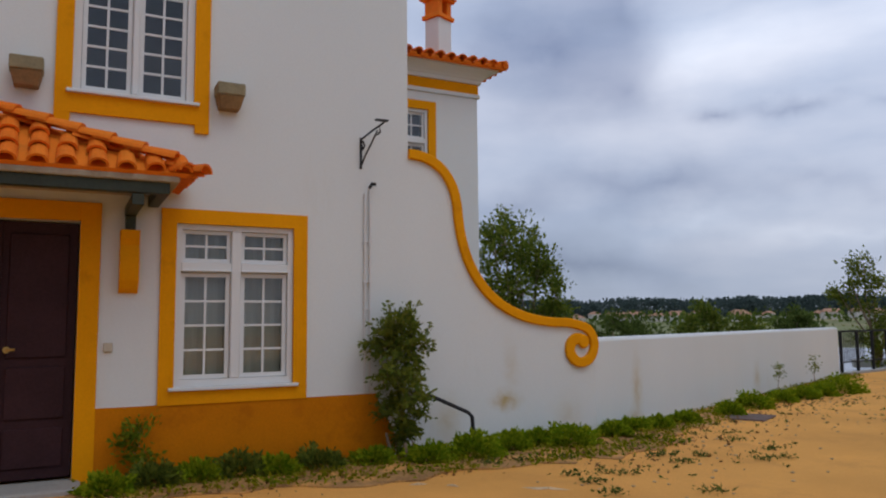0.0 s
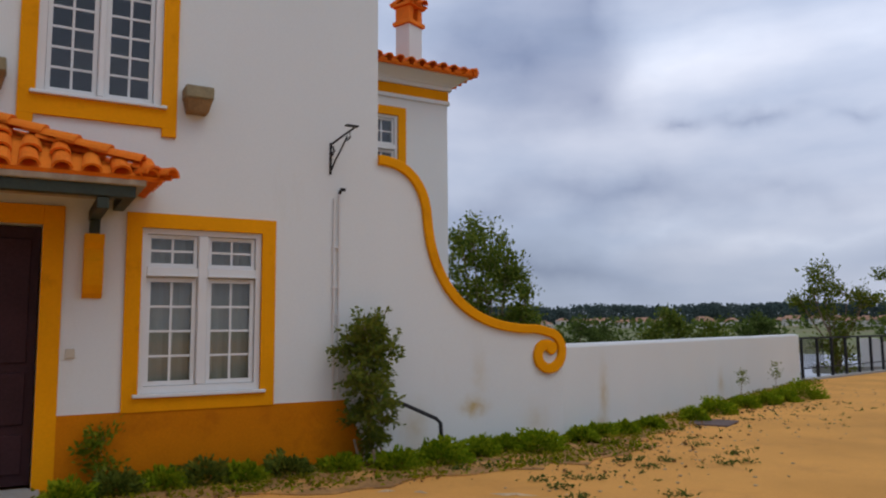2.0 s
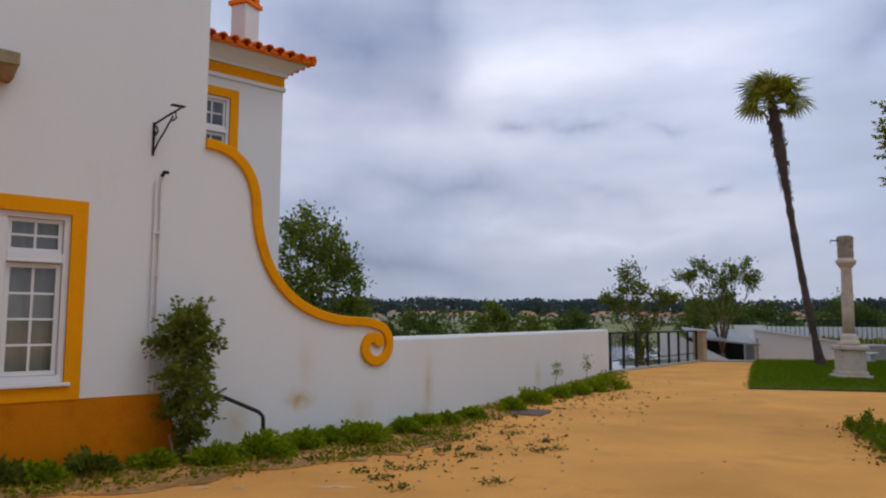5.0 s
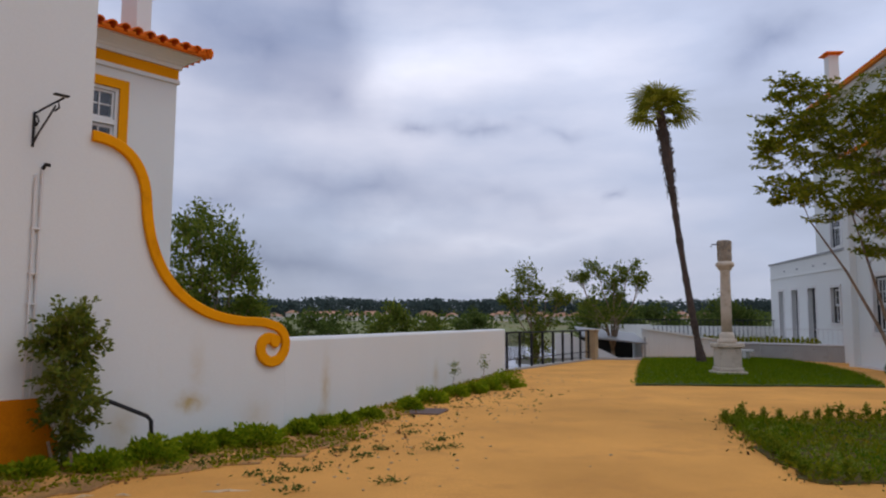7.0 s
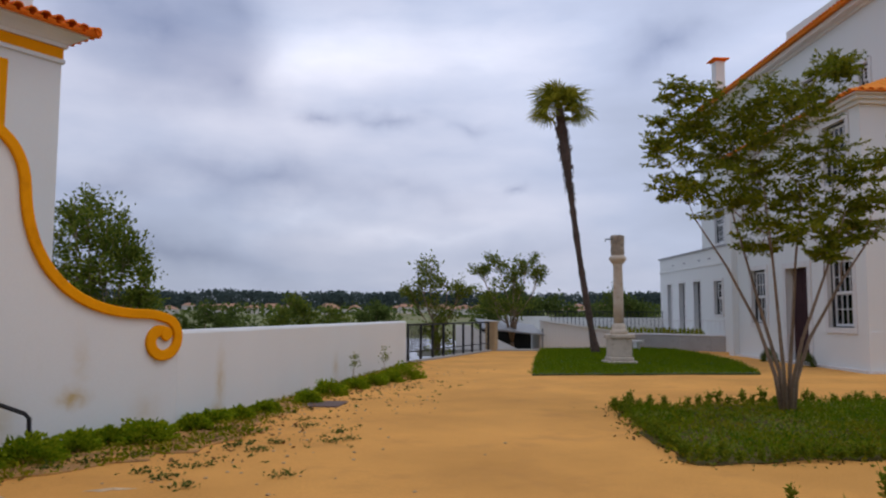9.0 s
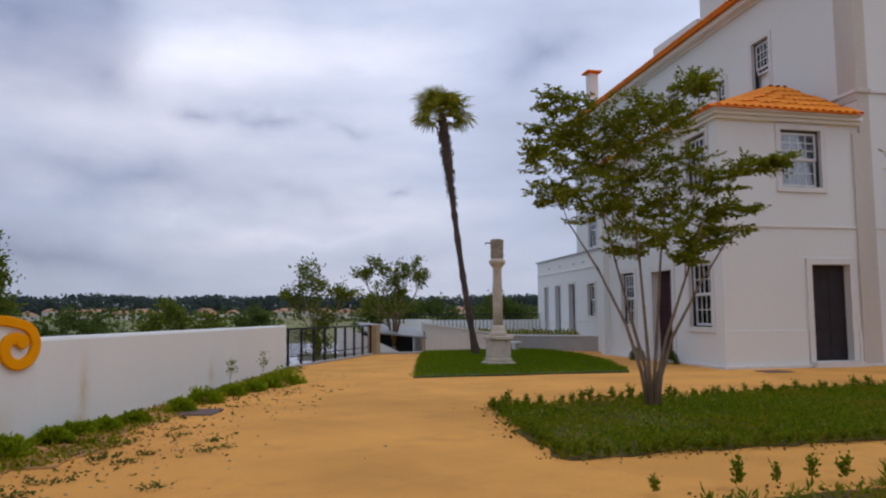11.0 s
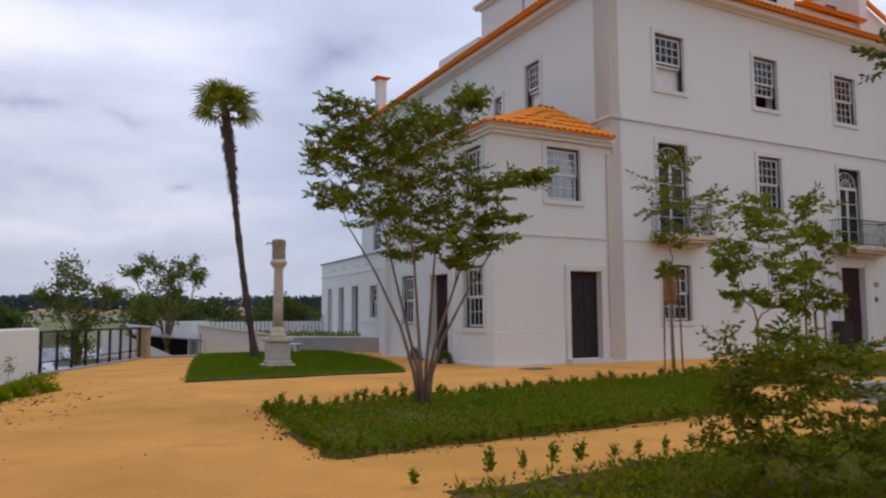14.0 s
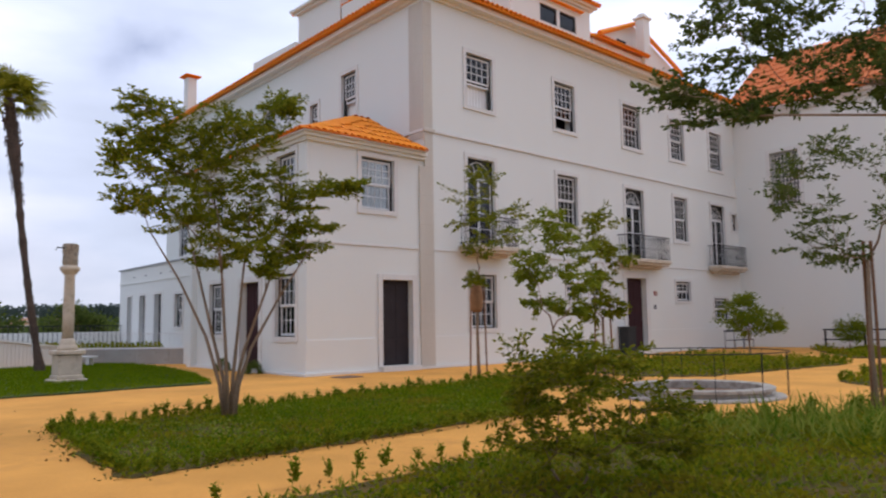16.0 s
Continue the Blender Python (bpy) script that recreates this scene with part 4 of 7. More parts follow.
part("plinth", B((MC + 0.375, 16.1, -0.03, 0.0, -0.3, 1.03), (17.75, ME, -0.03, 0.0, -0.3, 1.03), (-0.03, 2.55, 0.0, 0.03, -0.3, 1.03), (4.2, MC - 0.01, 0.0, 0.03, -0.3, 1.03), bevel=0.006), M_PLASTER2, manor)
part("base_strip", B((-0.12, 2.6, -0.12, 0.0, -0.3, 0.07), (2.6, 4.15, -0.25, 0.0, -0.3, 0.14), (4.15, 16.0, -0.12, -0.031, -0.3, 0.07), (16.0, 17.85, -0.35, 0.0, -0.3, 0.16), (17.85, ME, -0.12, -0.031, -0.3, 0.07)), M_STONE_L, manor, "pale stone base kerb")
part("base_strip", B((-8.4, 0.0, -0.14, 0.0, -0.3, 0.07)), M_STONE_L, manor, m=FA.inverted() @ FB(0))
rng = random.Random(3)
for k in range(13):
    z0, z1 = -0.2 + k * 0.98, -0.2 + (k + 1) * 0.98 - 0.002
    if z0 > 12.3:
        break
    z1 = min(z1, 12.4)
    part("quoin", B((MC - (0.24 if z0 < 6.5 else 0.0), MC + 0.37, -0.035, 0.028 if z0 < 6.5 else 0.0, z0, min(z1, 6.83) if z0 < 6.5 else z1), bevel=0.002), M_QUOIN, manor)
    if z0 > 7.0:
        part("quoin", B((-0.74, 0.035, -0.035, 0.0, z0, z1), bevel=0.002), M_QUOIN, manor, m=FA.inverted() @ FB(MC))
part("quoin_cap", B((MC - 0.08, MC + 0.44, -0.09, 0.0, 7.84, 7.98), bevel=0.02), M_QUOIN, manor)

# cornice and roof
M_CORNICE = mat("cream_cornice_plaster", (0.76, 0.72, 0.66), 0.85, 0.06, 40, 0.8, 0.1)
for ov, z0, z1 in ((0.10, 12.54, 12.64), (0.36, 12.64, 12.82)):
    part("cornice_moulding", B((MC - ov, ME, -ov, 0.5, z0, z1)), M_CORNICE, manor)
for ov, z0, z1 in ((0.10, 12.50, 12.62), (0.36, 12.62, 12.80)):
    part("cornice_moulding", B((-VL, -0.0, -ov, 0.5, z0 - 0.004, z1 - 0.004)), M_CORNICE, manor, m=FA.inverted() @ FB(MC))
tiled_slope(manor, pose(MC - 0.52, -0.56, 12.86, 17, 0, 0), ME - MC + 0.5, 2.4, M_TILE_NEW, pitch=0.25, row=0.6, name="roof_tiles")
tiled_slope(manor, FA.inverted() @ FB(MC) @ pose(-VL, -0.56, 12.85, 12, 0, 0), VL + 0.5, 1.8, M_TILE_NEW, pitch=0.25, row=0.6, name="roof_tiles")
part("roof_core", B((MC + 1.6, ME, 1.7, 20.0, 12.4, 13.2)), M_TILE_NEW, manor)


def sash(parent, m, x0, x1, z0, z1, cols=3, rows=(3, 3), open_=0.0, surround=0.15, shade=False, fan=False, door_low=False, sill=True):
    """A black-framed white sash window in a stone surround, raised by open_."""
    s = part("window", frame_ring(x0, x1, z0, z1, surround, -0.05, 0.03), M_STONE_L, parent, "sash window in a pale stone surround", m=m)
    t = 0.055
    part("window_frame", frame_ring(x0 + t, x1 - t, z0 + t * 0.6, z1 - t, t, 0.08, 0.2, z0), M_DARKFRAME, s, "black painted window frame")
    xa, xb, za, zb = x0 + t, x1 - t, z0 + t * 0.6, z1 - t
    if fan:
        zf = zb - (xb - xa) * 0.52
        part("fan_panel", B((xa, xb, 0.16, 0.18, zf, zb)), M_DARKFRAME, s)
        bm = bmesh.new()
        cx = (xa + xb) / 2
        for R in (0.47, 0.24):
            rr = (xb - xa) * R
            tube([(cx + rr * math.cos(math.pi * k / 14), 0.145, zf + 0.02 + rr * math.sin(math.pi * k / 14)) for k in range(15)], 0.022, 5, bm)
        for k in range(1, 6):
            a = math.pi * k / 6
            r0, r1 = (xb - xa) * 0.1, (xb - xa) * 0.47
            tube([(cx + r0 * math.cos(a), 0.145, zf + 0.02 + r0 * math.sin(a)), (cx + r1 * math.cos(a), 0.145, zf + 0.02 + r1 * math.sin(a))], 0.014, 5, bm)
        box(bm, xa, xb, 0.12, 0.158, zf - 0.03, zf + 0.03)
        part("fanlight", bm, M_WHITE, s, "white radiating fanlight bars")
        zb = zf - 0.03
        xm = (xa + xb) / 2
        light_grid(s, xa, xm, za, zb, 1, 4, 0.11, bar=0.025, stile=0.06)
        light_grid(s, xm, xb, za, zb, 1, 4, 0.11, bar=0.025, stile=0.06)
    else:
        zm = (za + zb) / 2
        light_grid(s, xa, xb, zm - 0.02, zb, cols, rows[0], 0.10, bar=0.024, stile=0.065, name="upper_sash")
        h = zm - za
        light_grid(s, xa, xb, za + open_ * h, zm + 0.02 + open_ * h * 0.96, cols, rows[1], 0.145, bar=0.024, stile=0.065, name="lower_sash")
    if shade:
        part("curtain", pleated(xa, xb, 0.27, z0 + 0.02, z1 - 0.02, 16), M_CURTAIN2, s, "pale net curtain behind the glass")
    return s


M_CURTAIN2 = mat("pale_net_curtain", (0.80, 0.80, 0.79), 0.9, 0.06, 50, 3, 0.1)
I = Matrix()
sash(manor, I, 6.58, 7.93, 9.15, 11.08, 4, (3, 3), open_=0.85, shade=True)
sash(manor, I, 11.56, 12.86, 9.15, 11.08, 4, (3, 3), open_=0.5)
sash(manor, I, 16.36, 17.72, 9.15, 11.08, 4, (3, 3), shade=True)
sash(manor, I, 20.32, 21.60, 9.15, 11.08, 4, (3, 3), shade=True)
sash(manor, I, 24.15, 25.40, 9.15, 11.08, 4, (3, 3))
sash(manor, I, 11.58, 12.87, 5.30, 7.30, 4, (3, 3), shade=True)
sash(manor, I, 20.40, 21.62, 5.21, 7.30, 4, (3, 3), shade=True)
sash(manor, I, 26.20, 26.75, 6.10, 6.95, 2, (1, 1), surround=0.10)
for a, b in ((6.56, 7.93), (16.33, 17.75), (24.0, 25.4)):
    sash(manor, I, a, b, 4.12, 7.27, fan=True, door_low=True, shade=True)
sash(manor, I, 6.65, 7.92, 1.26, 3.14, 4, (2, 2), shade=False)
sash(manor, I, 11.99, 12.90, 2.30, 2.96, 3, (1, 1), surround=0.1)
sash(manor, I, 13.5, 14.4, 2.0, 2.95, 3, (1, 1), surround=0.1)
sash(manor, I, 20.3, 21.6, 2.34, 3.25, 3, (2, 1), surround=0.12)
sash(manor, I, 23.9, 25.4, 1.44, 2.50, 3, (2, 1), surround=0.12, shade=True)
sash(manor, pose(0, 0.03, 0), 1.95, 3.25, 5.02, 6.65, 4, (3, 2), shade=True)
MB, ME_ = FA.inverted() @ FB(0), FA.inverted() @ FB(MC)
sash(manor, MB, -1.88, -0.62, 1.12, 2.99, 4, (2, 2), shade=True)
sash(manor, MB, -6.80, -5.72, 1.18, 2.94, 4, (2, 2))
sash(manor, MB, -1.82, -0.66, 5.02, 6.65, 4, (3, 2), shade=True)
sash(manor, MB, -6.80, -5.70, 5.02, 6.65, 4, (3, 2), shade=True)
for i, h in enumerate(EH):
    sash(manor, ME_, *h[:2], h[2], h[3], 2 if h[1] - h[0] < 0.8 else 4, (3, 3), open_=0.8 if i == 0 else 0, shade=True)


def plain_door(parent, m, x0, x1, z0, z1, material, label, surround=0.18):
    s = part("door", B((x0, x1, 0.20, 0.25, z0, z1)), material, parent, label, m=m)
    part("door_surround", B((x0 - surround, x0, -0.05, 0.03, z0, z1 + surround), (x1, x1 + surround, -0.05, 0.03, z0, z1 + surround), (x0, x1, -0.05, 0.03, z1, z1 + surround), bevel=0.006), M_STONE_L, s)
    w = x1 - x0
    for k in range(2):
        for a, b in ((0.04, 0.30), (0.33, 0.96)):
            h = z1 - z0
            part("door_panel", B((x0 + 0.08 + k * w / 2, x0 + (k + 1) * w / 2 - 0.08, 0.185, 0.199, z0 + a * h, z0 + b * h), bevel=0.006), material, s)
    return s


plain_door(manor, pose(0, 0.03, 0), 2.76, 3.99, 0.16, 2.84, M_DOORK, "charcoal painted double door, shut")
plain_door(manor, I, 16.17, 17.68, 0.16, 3.30, M_DOORB, "tall dark brown front door, shut", 0.25)
plain_door(manor, MB, -4.32, -2.97, 0.08, 2.86, M_DOORB, "dark brown double door, shut")


def balcony(u0, u1, z):
    b = part("balcony", B((u0, u1, -0.75, -0.05, z - 0.16, z), (u0 + 0.08, u1 - 0.08, -0.66, -0.05, z - 0.26, z - 0.16), (u0 + 0.3, u1 - 0.3, -0.4, -0.05, z - 0.38, z - 0.26), bevel=0.02), M_STONE, manor, "stone balcony slab with an iron railing")
    rail = [(u0 + 0.05, u1 - 0.05, -0.71, -0.68, z + 1.0, z + 1.03), (u0 + 0.05, u1 - 0.05, -0.705, -0.685, z + 0.07, z + 0.09), (u0 + 0.05, u1 - 0.05, -0.705, -0.685, z + 0.86, z + 0.88)]
    for x in (u0 + 0.05, u1 - 0.08):
        rail += [(x, x + 0.03, -0.68, -0.05, z + 1.0, z + 1.03), (x, x + 0.03, -0.68, -0.05, z + 0.07, z + 0.09)]
    part("handrail", B(*rail), M_IRON, b)
    me = mesh_of("baluster", tube([(0, 0, 0), (0, 0, 0.28), (0.03, 0, 0.36), (-0.03, 0, 0.50), (0.0, 0, 0.6), (0, 0, 1.0)], 0.013, 5), M_IRON)
    n = round((u1 - u0 - 0.1) / 0.125)
    for i in range(n + 1):
        part("baluster", me, None, b, m=Matrix.Translation((u0 + 0.065 + (u1 - u0 - 0.13) * i / n, -0.695, z + 0.01)))
    for x in (u0 + 0.065, u1 - 0.065):
        for y in (-0.55, -0.42, -0.29, -0.16):
            part("baluster", me, None, b, m=pose(x, y, z + 0.01, 0, 0, 90))


balcony(6.02, 8.45, 4.10)
balcony(15.5, 18.75, 4.10)
balcony(23.4, 26.3, 4.10)

# bay roof
part("bay_cornice", B((-0.1, MC - 0.01, -0.10, 0.03, 6.85, 6.95), (-0.22, MC - 0.01, -0.2, 0.03, 6.95, 7.05), bevel=0.01), M_PLASTER2, manor)
part("bay_cornice", B((-8.4, 0.0, -0.10, 0.0, 6.85, 6.95), (-8.4, 0.0, -0.2, 0.0, 6.95, 7.05), bevel=0.01), M_PLASTER2, manor, m=MB)
part("bay_soffit", B((-0.32, MC - 0.16, -0.32, 0.03, 7.052, 7.082)), M_PLASTER2, manor)
part("bay_soffit", B((-8.4, -0.04, -0.32, 0.0, 7.053, 7.081)), M_PLASTER2, manor, m=MB)
bay_roof = part("bay_roof", B((0.0, MC - 0.01, 0.0, 8.2, 7.0, 7.06)), M_PLASTER2, manor)


def tri_roof(a, b, c, d=None):
    """Barrel-tiled roof face: eave from a to b, ending at the points c (and d)."""
    a, b, c = Vector(a), Vector(b), Vector(c)
    d = Vector(d) if d else c
    ex = (b - a).normalized()
    nrm = ex.cross(c - a).normalized()
    ey = nrm.cross(ex)
    L = (b - a).length
    bm = bmesh.new()
    n = max(2, round(L / 0.25))
    hC, xc, hD, xd = (c - a).dot(ey), (c - a).dot(ex), (d - a).dot(ey), (d - a).dot(ex)

    def reach(x):
        best = 1e9
        # up to the slanted sides and the top edge
        if xc > 1e-6:
            best = min(best, hC * x / xc)
        if L - xd > 1e-6:
            best = min(best, hD * (L - x) / (L - xd))
        return max(0.0, min(best, max(hC, hD)))

    vs = [bm.verts.new(v) for v in ((a, b, c) if d == c else (a, b, d, c))]
    bm.faces.new(vs)
    for i in range(n):
        x = (i + 0.5) * L / n
        h = reach(x)
        if h < 0.1:
            continue
        rws = max(1, round(h / 0.55))
        for j in range(rws):
            y0, y1 = j * h / rws - 0.05, (j + 1) * h / rws
            A, C = [], []
            for k in range(6):
                t = math.pi * k / 5
                A.append(bm.verts.new(a + ex * (x - 0.1 * math.cos(t)) + ey * y0 + nrm * (0.03 + 0.085 * math.sin(t))))
                C.append(bm.verts.new(a + ex * (x - 0.085 * math.cos(t)) + ey * y1 + nrm * (0.005 + 0.075 * math.sin(t))))
            for k in range(5):
                bm.faces.new((A[k], A[k + 1], C[k + 1], C[k]))
    return bm


E0 = Vector((-0.36, -0.36, 7.08))
E1 = Vector((MC - 0.14, -0.36, 7.08))
E2 = E0 + VB * 8.9
o = part("roof_tiles", tri_roof(E0, E1, (3.08, 2.0, 8.5), (3.84, 2.0, 8.5)), M_TILE_NEW, bay_roof)
tagged(o, kind="stuff")
o = part("roof_tiles", tri_roof(E2, E0, (4.0, 7.5, 8.5), (3.08, 2.0, 8.5)), M_TILE_NEW, bay_roof)
tagged(o, kind="stuff")
part("roof_tiles", tri_roof((3.09, 2.01, 8.505), (3.84, 2.01, 8.505), (4.0, 7.5, 8.51), (4.6, 7.5, 8.51)), M_TILE_NEW, bay_roof)

part("roof_tiles", tri_roof(E1, (MC + 0.1, 3.4, 7.08), (3.86, 2.02, 8.5)), M_TILE_NEW, bay_roof)

# dormers and chimneys on the roof
dm = part("dormer", wall_mesh(11.3, 17.0, 12.9, 16.1, 0.3, [(13.3, 14.5, 14.75, 15.55), (14.7, 15.9, 14.75, 15.55)]), M_PLASTER2, manor, m=pose(0, 2.0, 0))
part("dormer_cheek", B((11.3, 11.6, 0.3, 5.0, 12.9, 16.1), (16.7, 17.0, 0.3, 5.0, 12.9, 16.1), (11.6, 16.7, 1.5, 1.6, 12.9, 16.1)), M_PLASTER2, dm)
part("dormer_cornice", B((11.2, 17.15, -0.12, 5.0, 16.1, 16.22), (11.1, 17.3, -0.28, 5.0, 16.22, 16.36), (12.9, 16.2, -0.06, 0.0, 15.72, 15.80), bevel=0.02), M_PLASTER2, dm)
part("dormer_hood", B((12.8, 16.3, -0.22, 0.0, 15.80, 15.88), bevel=0.02), M_TILE_NEW, dm)
for a, b in ((13.3, 14.5), (14.7, 15.9)):
    part("window_frame", B((a, a + 0.07, 0.05, 0.15, 14.75, 15.55), (b - 0.07, b, 0.05, 0.15, 14.75, 15.55), (a + 0.07, b - 0.07, 0.05, 0.15, 14.75, 14.83), (a + 0.07, b - 0.07, 0.05, 0.15, 15.47, 15.55)), M_DARKFRAME, dm)
    part("pane", B((a + 0.07, b - 0.07, 0.09, 0.10, 14.83, 15.47)), M_GLASS, dm)
    # pale sheet added behind the glass, imitating the white sky reflection
    part("blind", B((a + 0.02, b - 0.02, 0.22, 0.24, 14.76, 15.54)), M_CURTAIN, dm)
tiled_slope(manor, pose(11.0, 1.62, 16.38, 20, 0, 0), 6.4, 3.0, M_TILE_NEW, pitch=0.25, row=0.6, name="roof_tiles")
bm = wall_mesh(17.2, 21.6, 12.9, 14.9, 0.3, [])
dm2 = part("dormer", bm, M_PLASTER2, manor, m=pose(0, 2.0, 0))
tiled_slope(manor, pose(17.2, 1.7, 14.95, 22, 0, 0), 4.5, 2.4, M_TILE_NEW, pitch=0.25, row=0.6, name="roof_tiles")
bm = bmesh.new()
pr = [(19.0, 12.9), (26.5, 12.9), (26.5, 15.3), (22.0, 17.0), (19.0, 15.8)]
a = [bm.verts.new((x, 2.8, z)) for x, z in pr]
b = [bm.verts.new((x, 6.0, z)) for x, z in pr]
bm.faces.new(a)
bm.faces.new(b[::-1])
for i in range(5):
    bm.faces.new((a[i], b[i], b[(i + 1) % 5], a[(i + 1) % 5]))
bmesh.ops.recalc_face_normals(bm, faces=bm.faces)
gb = part("gable", bm, M_PLASTER2, manor)
part("gable_verge", tube([(18.7, 2.65, 15.75), (22.0, 2.65, 17.1), (26.8, 2.65, 15.3)], 0.13, 6), M_TILE_NEW, gb)
part("gable_vent", B((20.4, 21.2, 2.76, 2.79, 15.6, 15.72), (20.4, 21.2, 2.76, 2.79, 15.8, 15.92), (23.3, 23.6, 2.76, 2.79, 14.3, 15.0)), M_DARKFRAME, gb)
cs = part("chimney_shaft", B((21.42, 21.98, 1.8, 2.3, 12.9, 17.0), (21.32, 22.08, 1.7, 2.4, 17.0, 17.12), bevel=0.02), M_PLASTER2, manor)
part("chimney_top", B((21.5, 21.9, 1.88, 2.22, 17.12, 17.3)), M_PLASTER2, cs)
tw = part("turret", B((6.3, 9.0, 7.3, 10.6, 13.0, 15.7), bevel=0.01), M_PLASTER2, manor)
part("turret_cornice", B((6.15, 9.2, 7.1, 10.75, 15.7, 15.82), (6.0, 9.4, 6.95, 10.9, 15.82, 15.95), bevel=0.02), M_PLASTER2, tw)
tiled_slope(manor, FA.inverted() @ FB(6.0 - 0.2) @ pose(-11.3, 0, 15.98, 24, 0, 0), 5.0, 2.4, M_TILE_NEW, pitch=0.25, row=0.6, name="roof_tiles")
part("turret_ridge", B((6.2, 9.0, 4.4, 7.0, 13.0, 15.0), bevel=0.01), M_PLASTER2, tw)
tiled_slope(manor, FA.inverted() @ FB(5.95) @ pose(-7.2, 0, 15.02, 24, 0, 0), 3.0, 1.6, M_TILE_NEW, pitch=0.25, row=0.6, name="roof_tiles")
part("parapet", B((6.2, 7.0, 10.7, 14.6, 13.0, 14.5), bevel=0.02), M_PLASTER2, manor)
cs = part("chimney_shaft", B((6.4, 6.95, 22.6, 23.15, 12.9, 15.9), bevel=0.02), M_PLASTER2, manor)
part("chimney_top", B((6.33, 7.02, 22.53, 23.22, 15.9, 15.97), (6.2, 7.15, 22.4, 23.35, 15.97, 16.05), bevel=0.02), M_TILE, cs)

# low annex in line with the bay
annex = thing("annex", FB(0.55), "low white annex with tall dark doors and a flat roof", "building")
AH = [(-17.7, -17.1, 0.5, 2.88), (-16.0, -15.25, 0.5, 2.88), (-14.05, -13.25, 0.5, 2.88), (-11.6, -10.8, 1.47, 2.8), (-9.3, -8.85, 1.47, 2.8)]
part("annex_wall", wall_mesh(-18.85, -8.3, -0.3, 4.15, 0.4, AH), M_PLASTER2, annex)
part("annex_side", B((-18.85, -18.45, 0.402, 8.0, -0.3, 4.15)), M_PLASTER2, annex)
part("annex_roof", B((-18.45, -8.3, 0.402, 8.0, 3.9, 4.1)), M_CONC, annex)
part("coping", B((-18.95, -8.3, -0.06, 0.42, 4.152, 4.22)), M_GREY, annex)
part("cornice_band", B((-18.85, -8.3, -0.04, 0.0, 3.46, 3.56), bevel=0.008), M_PLASTER2, annex)
for a in (-17.0, -15.4, -13.5, -12.3):
    part("vent_slot", B((a, a + 0.28, -0.006, 0.0, 3.74, 3.80)), M_GREY, annex)
part("annex_room", B((-17.6, -8.3, 1.5, 1.6, -0.3, 3.9)), M_ROOM, annex)
for h in AH[:3]:
    dd = part("door", B((h[0], h[1], 0.18, 0.22, h[2], h[3])), M_DARKFRAME, annex, "tall dark glazed door")
    part("door_surround", B((h[0] - 0.1, h[0], -0.02, 0.03, h[2], h[3] + 0.1), (h[1], h[1] + 0.1, -0.02, 0.03, h[2], h[3] + 0.1), (h[0], h[1], -0.02, 0.03, h[3], h[3] + 0.1)), M_STONE_L, dd)
for h in AH[3:]:
    sash(annex, I, h[0], h[1], h[2], h[3], 2, (2, 2), surround=0.1, shade=True)

# neighbouring wing with the big barred window
church = thing("church_wing", FB(ME), "tall plain white wing with a barred window and red tiled roof", "building")
part("wing_wall", wall_mesh(-0.6, 16.0, -0.4, 11.9, 0.6, [(1.95, 3.42, 7.20, 9.95)]), M_PLASTER2, church)
part("wing_back", B((-0.6, 16.0, 1.6, 1.7, -0.4, 11.9)), M_ROOM, church)
cw = part("window", B((1.75, 1.95, -0.05, 0.03, 7.00, 10.15), (3.42, 3.62, -0.05, 0.03, 7.00, 10.15), (1.95, 3.42, -0.05, 0.03, 9.95, 10.15), (1.95, 3.42, -0.05, 0.03, 7.00, 7.20), bevel=0.01), M_STONE_L, church, "barred window in a stone surround")
bars = []
for i in range(1, 8):
    bars.append((1.95 + 1.47 * i / 8 - 0.015, 1.95 + 1.47 * i / 8 + 0.015, 0.06, 0.08, 7.20, 9.95))
for i in range(1, 12):
    bars.append((1.95, 3.42, 0.081, 0.10, 7.20 + 2.75 * i / 12 - 0.015, 7.20 + 2.75 * i / 12 + 0.015))
part("grille", B(*bars), M_PIPE, cw, "pale painted iron grille")
part("pane", B((1.95, 3.42, 0.20, 0.21, 7.20, 9.95)), M_GLASS, cw)
part("cornice", B((-0.6, 16.0, -0.15, 0.6, 11.9, 12.1), (-0.6, 16.0, -0.3, 0.6, 12.1, 12.3), bevel=0.02), M_STONE_L, church)
tiled_slope(church, pose(-0.6, -0.45, 12.32, 40, 0, 0), 16.6, 6.7, M_TILE_OLD, pitch=0.26, row=0.7, name="roof_tiles")

# small things by the front door
solo("door_side_box", B((15.35, 15.95, -0.55, -0.1, 0.0, 1.15), (15.32, 15.98, -0.58, -0.07, 1.15, 1.2), bevel=0.01), M_DARKFRAME, FA, "dark metal box standing beside the front door", "box")
for z, w, c in ((2.55, 0.10, (0.35, 0.08, 0.05)), (2.55, 0.10, (0.4, 0.2, 0.15)), (1.95, 0.16, (0.05, 0.05, 0.06))):
    x = 18.35 + 0.16 * (c[1] > 0.15)
    solo("wall_sign", B((x, x + w, -0.02, 0.0, z, z + 0.2)), mat("sign_enamel", c, 0.4, 0.05), FA, "small enamel sign on the white wall", "sign", "wall signs")

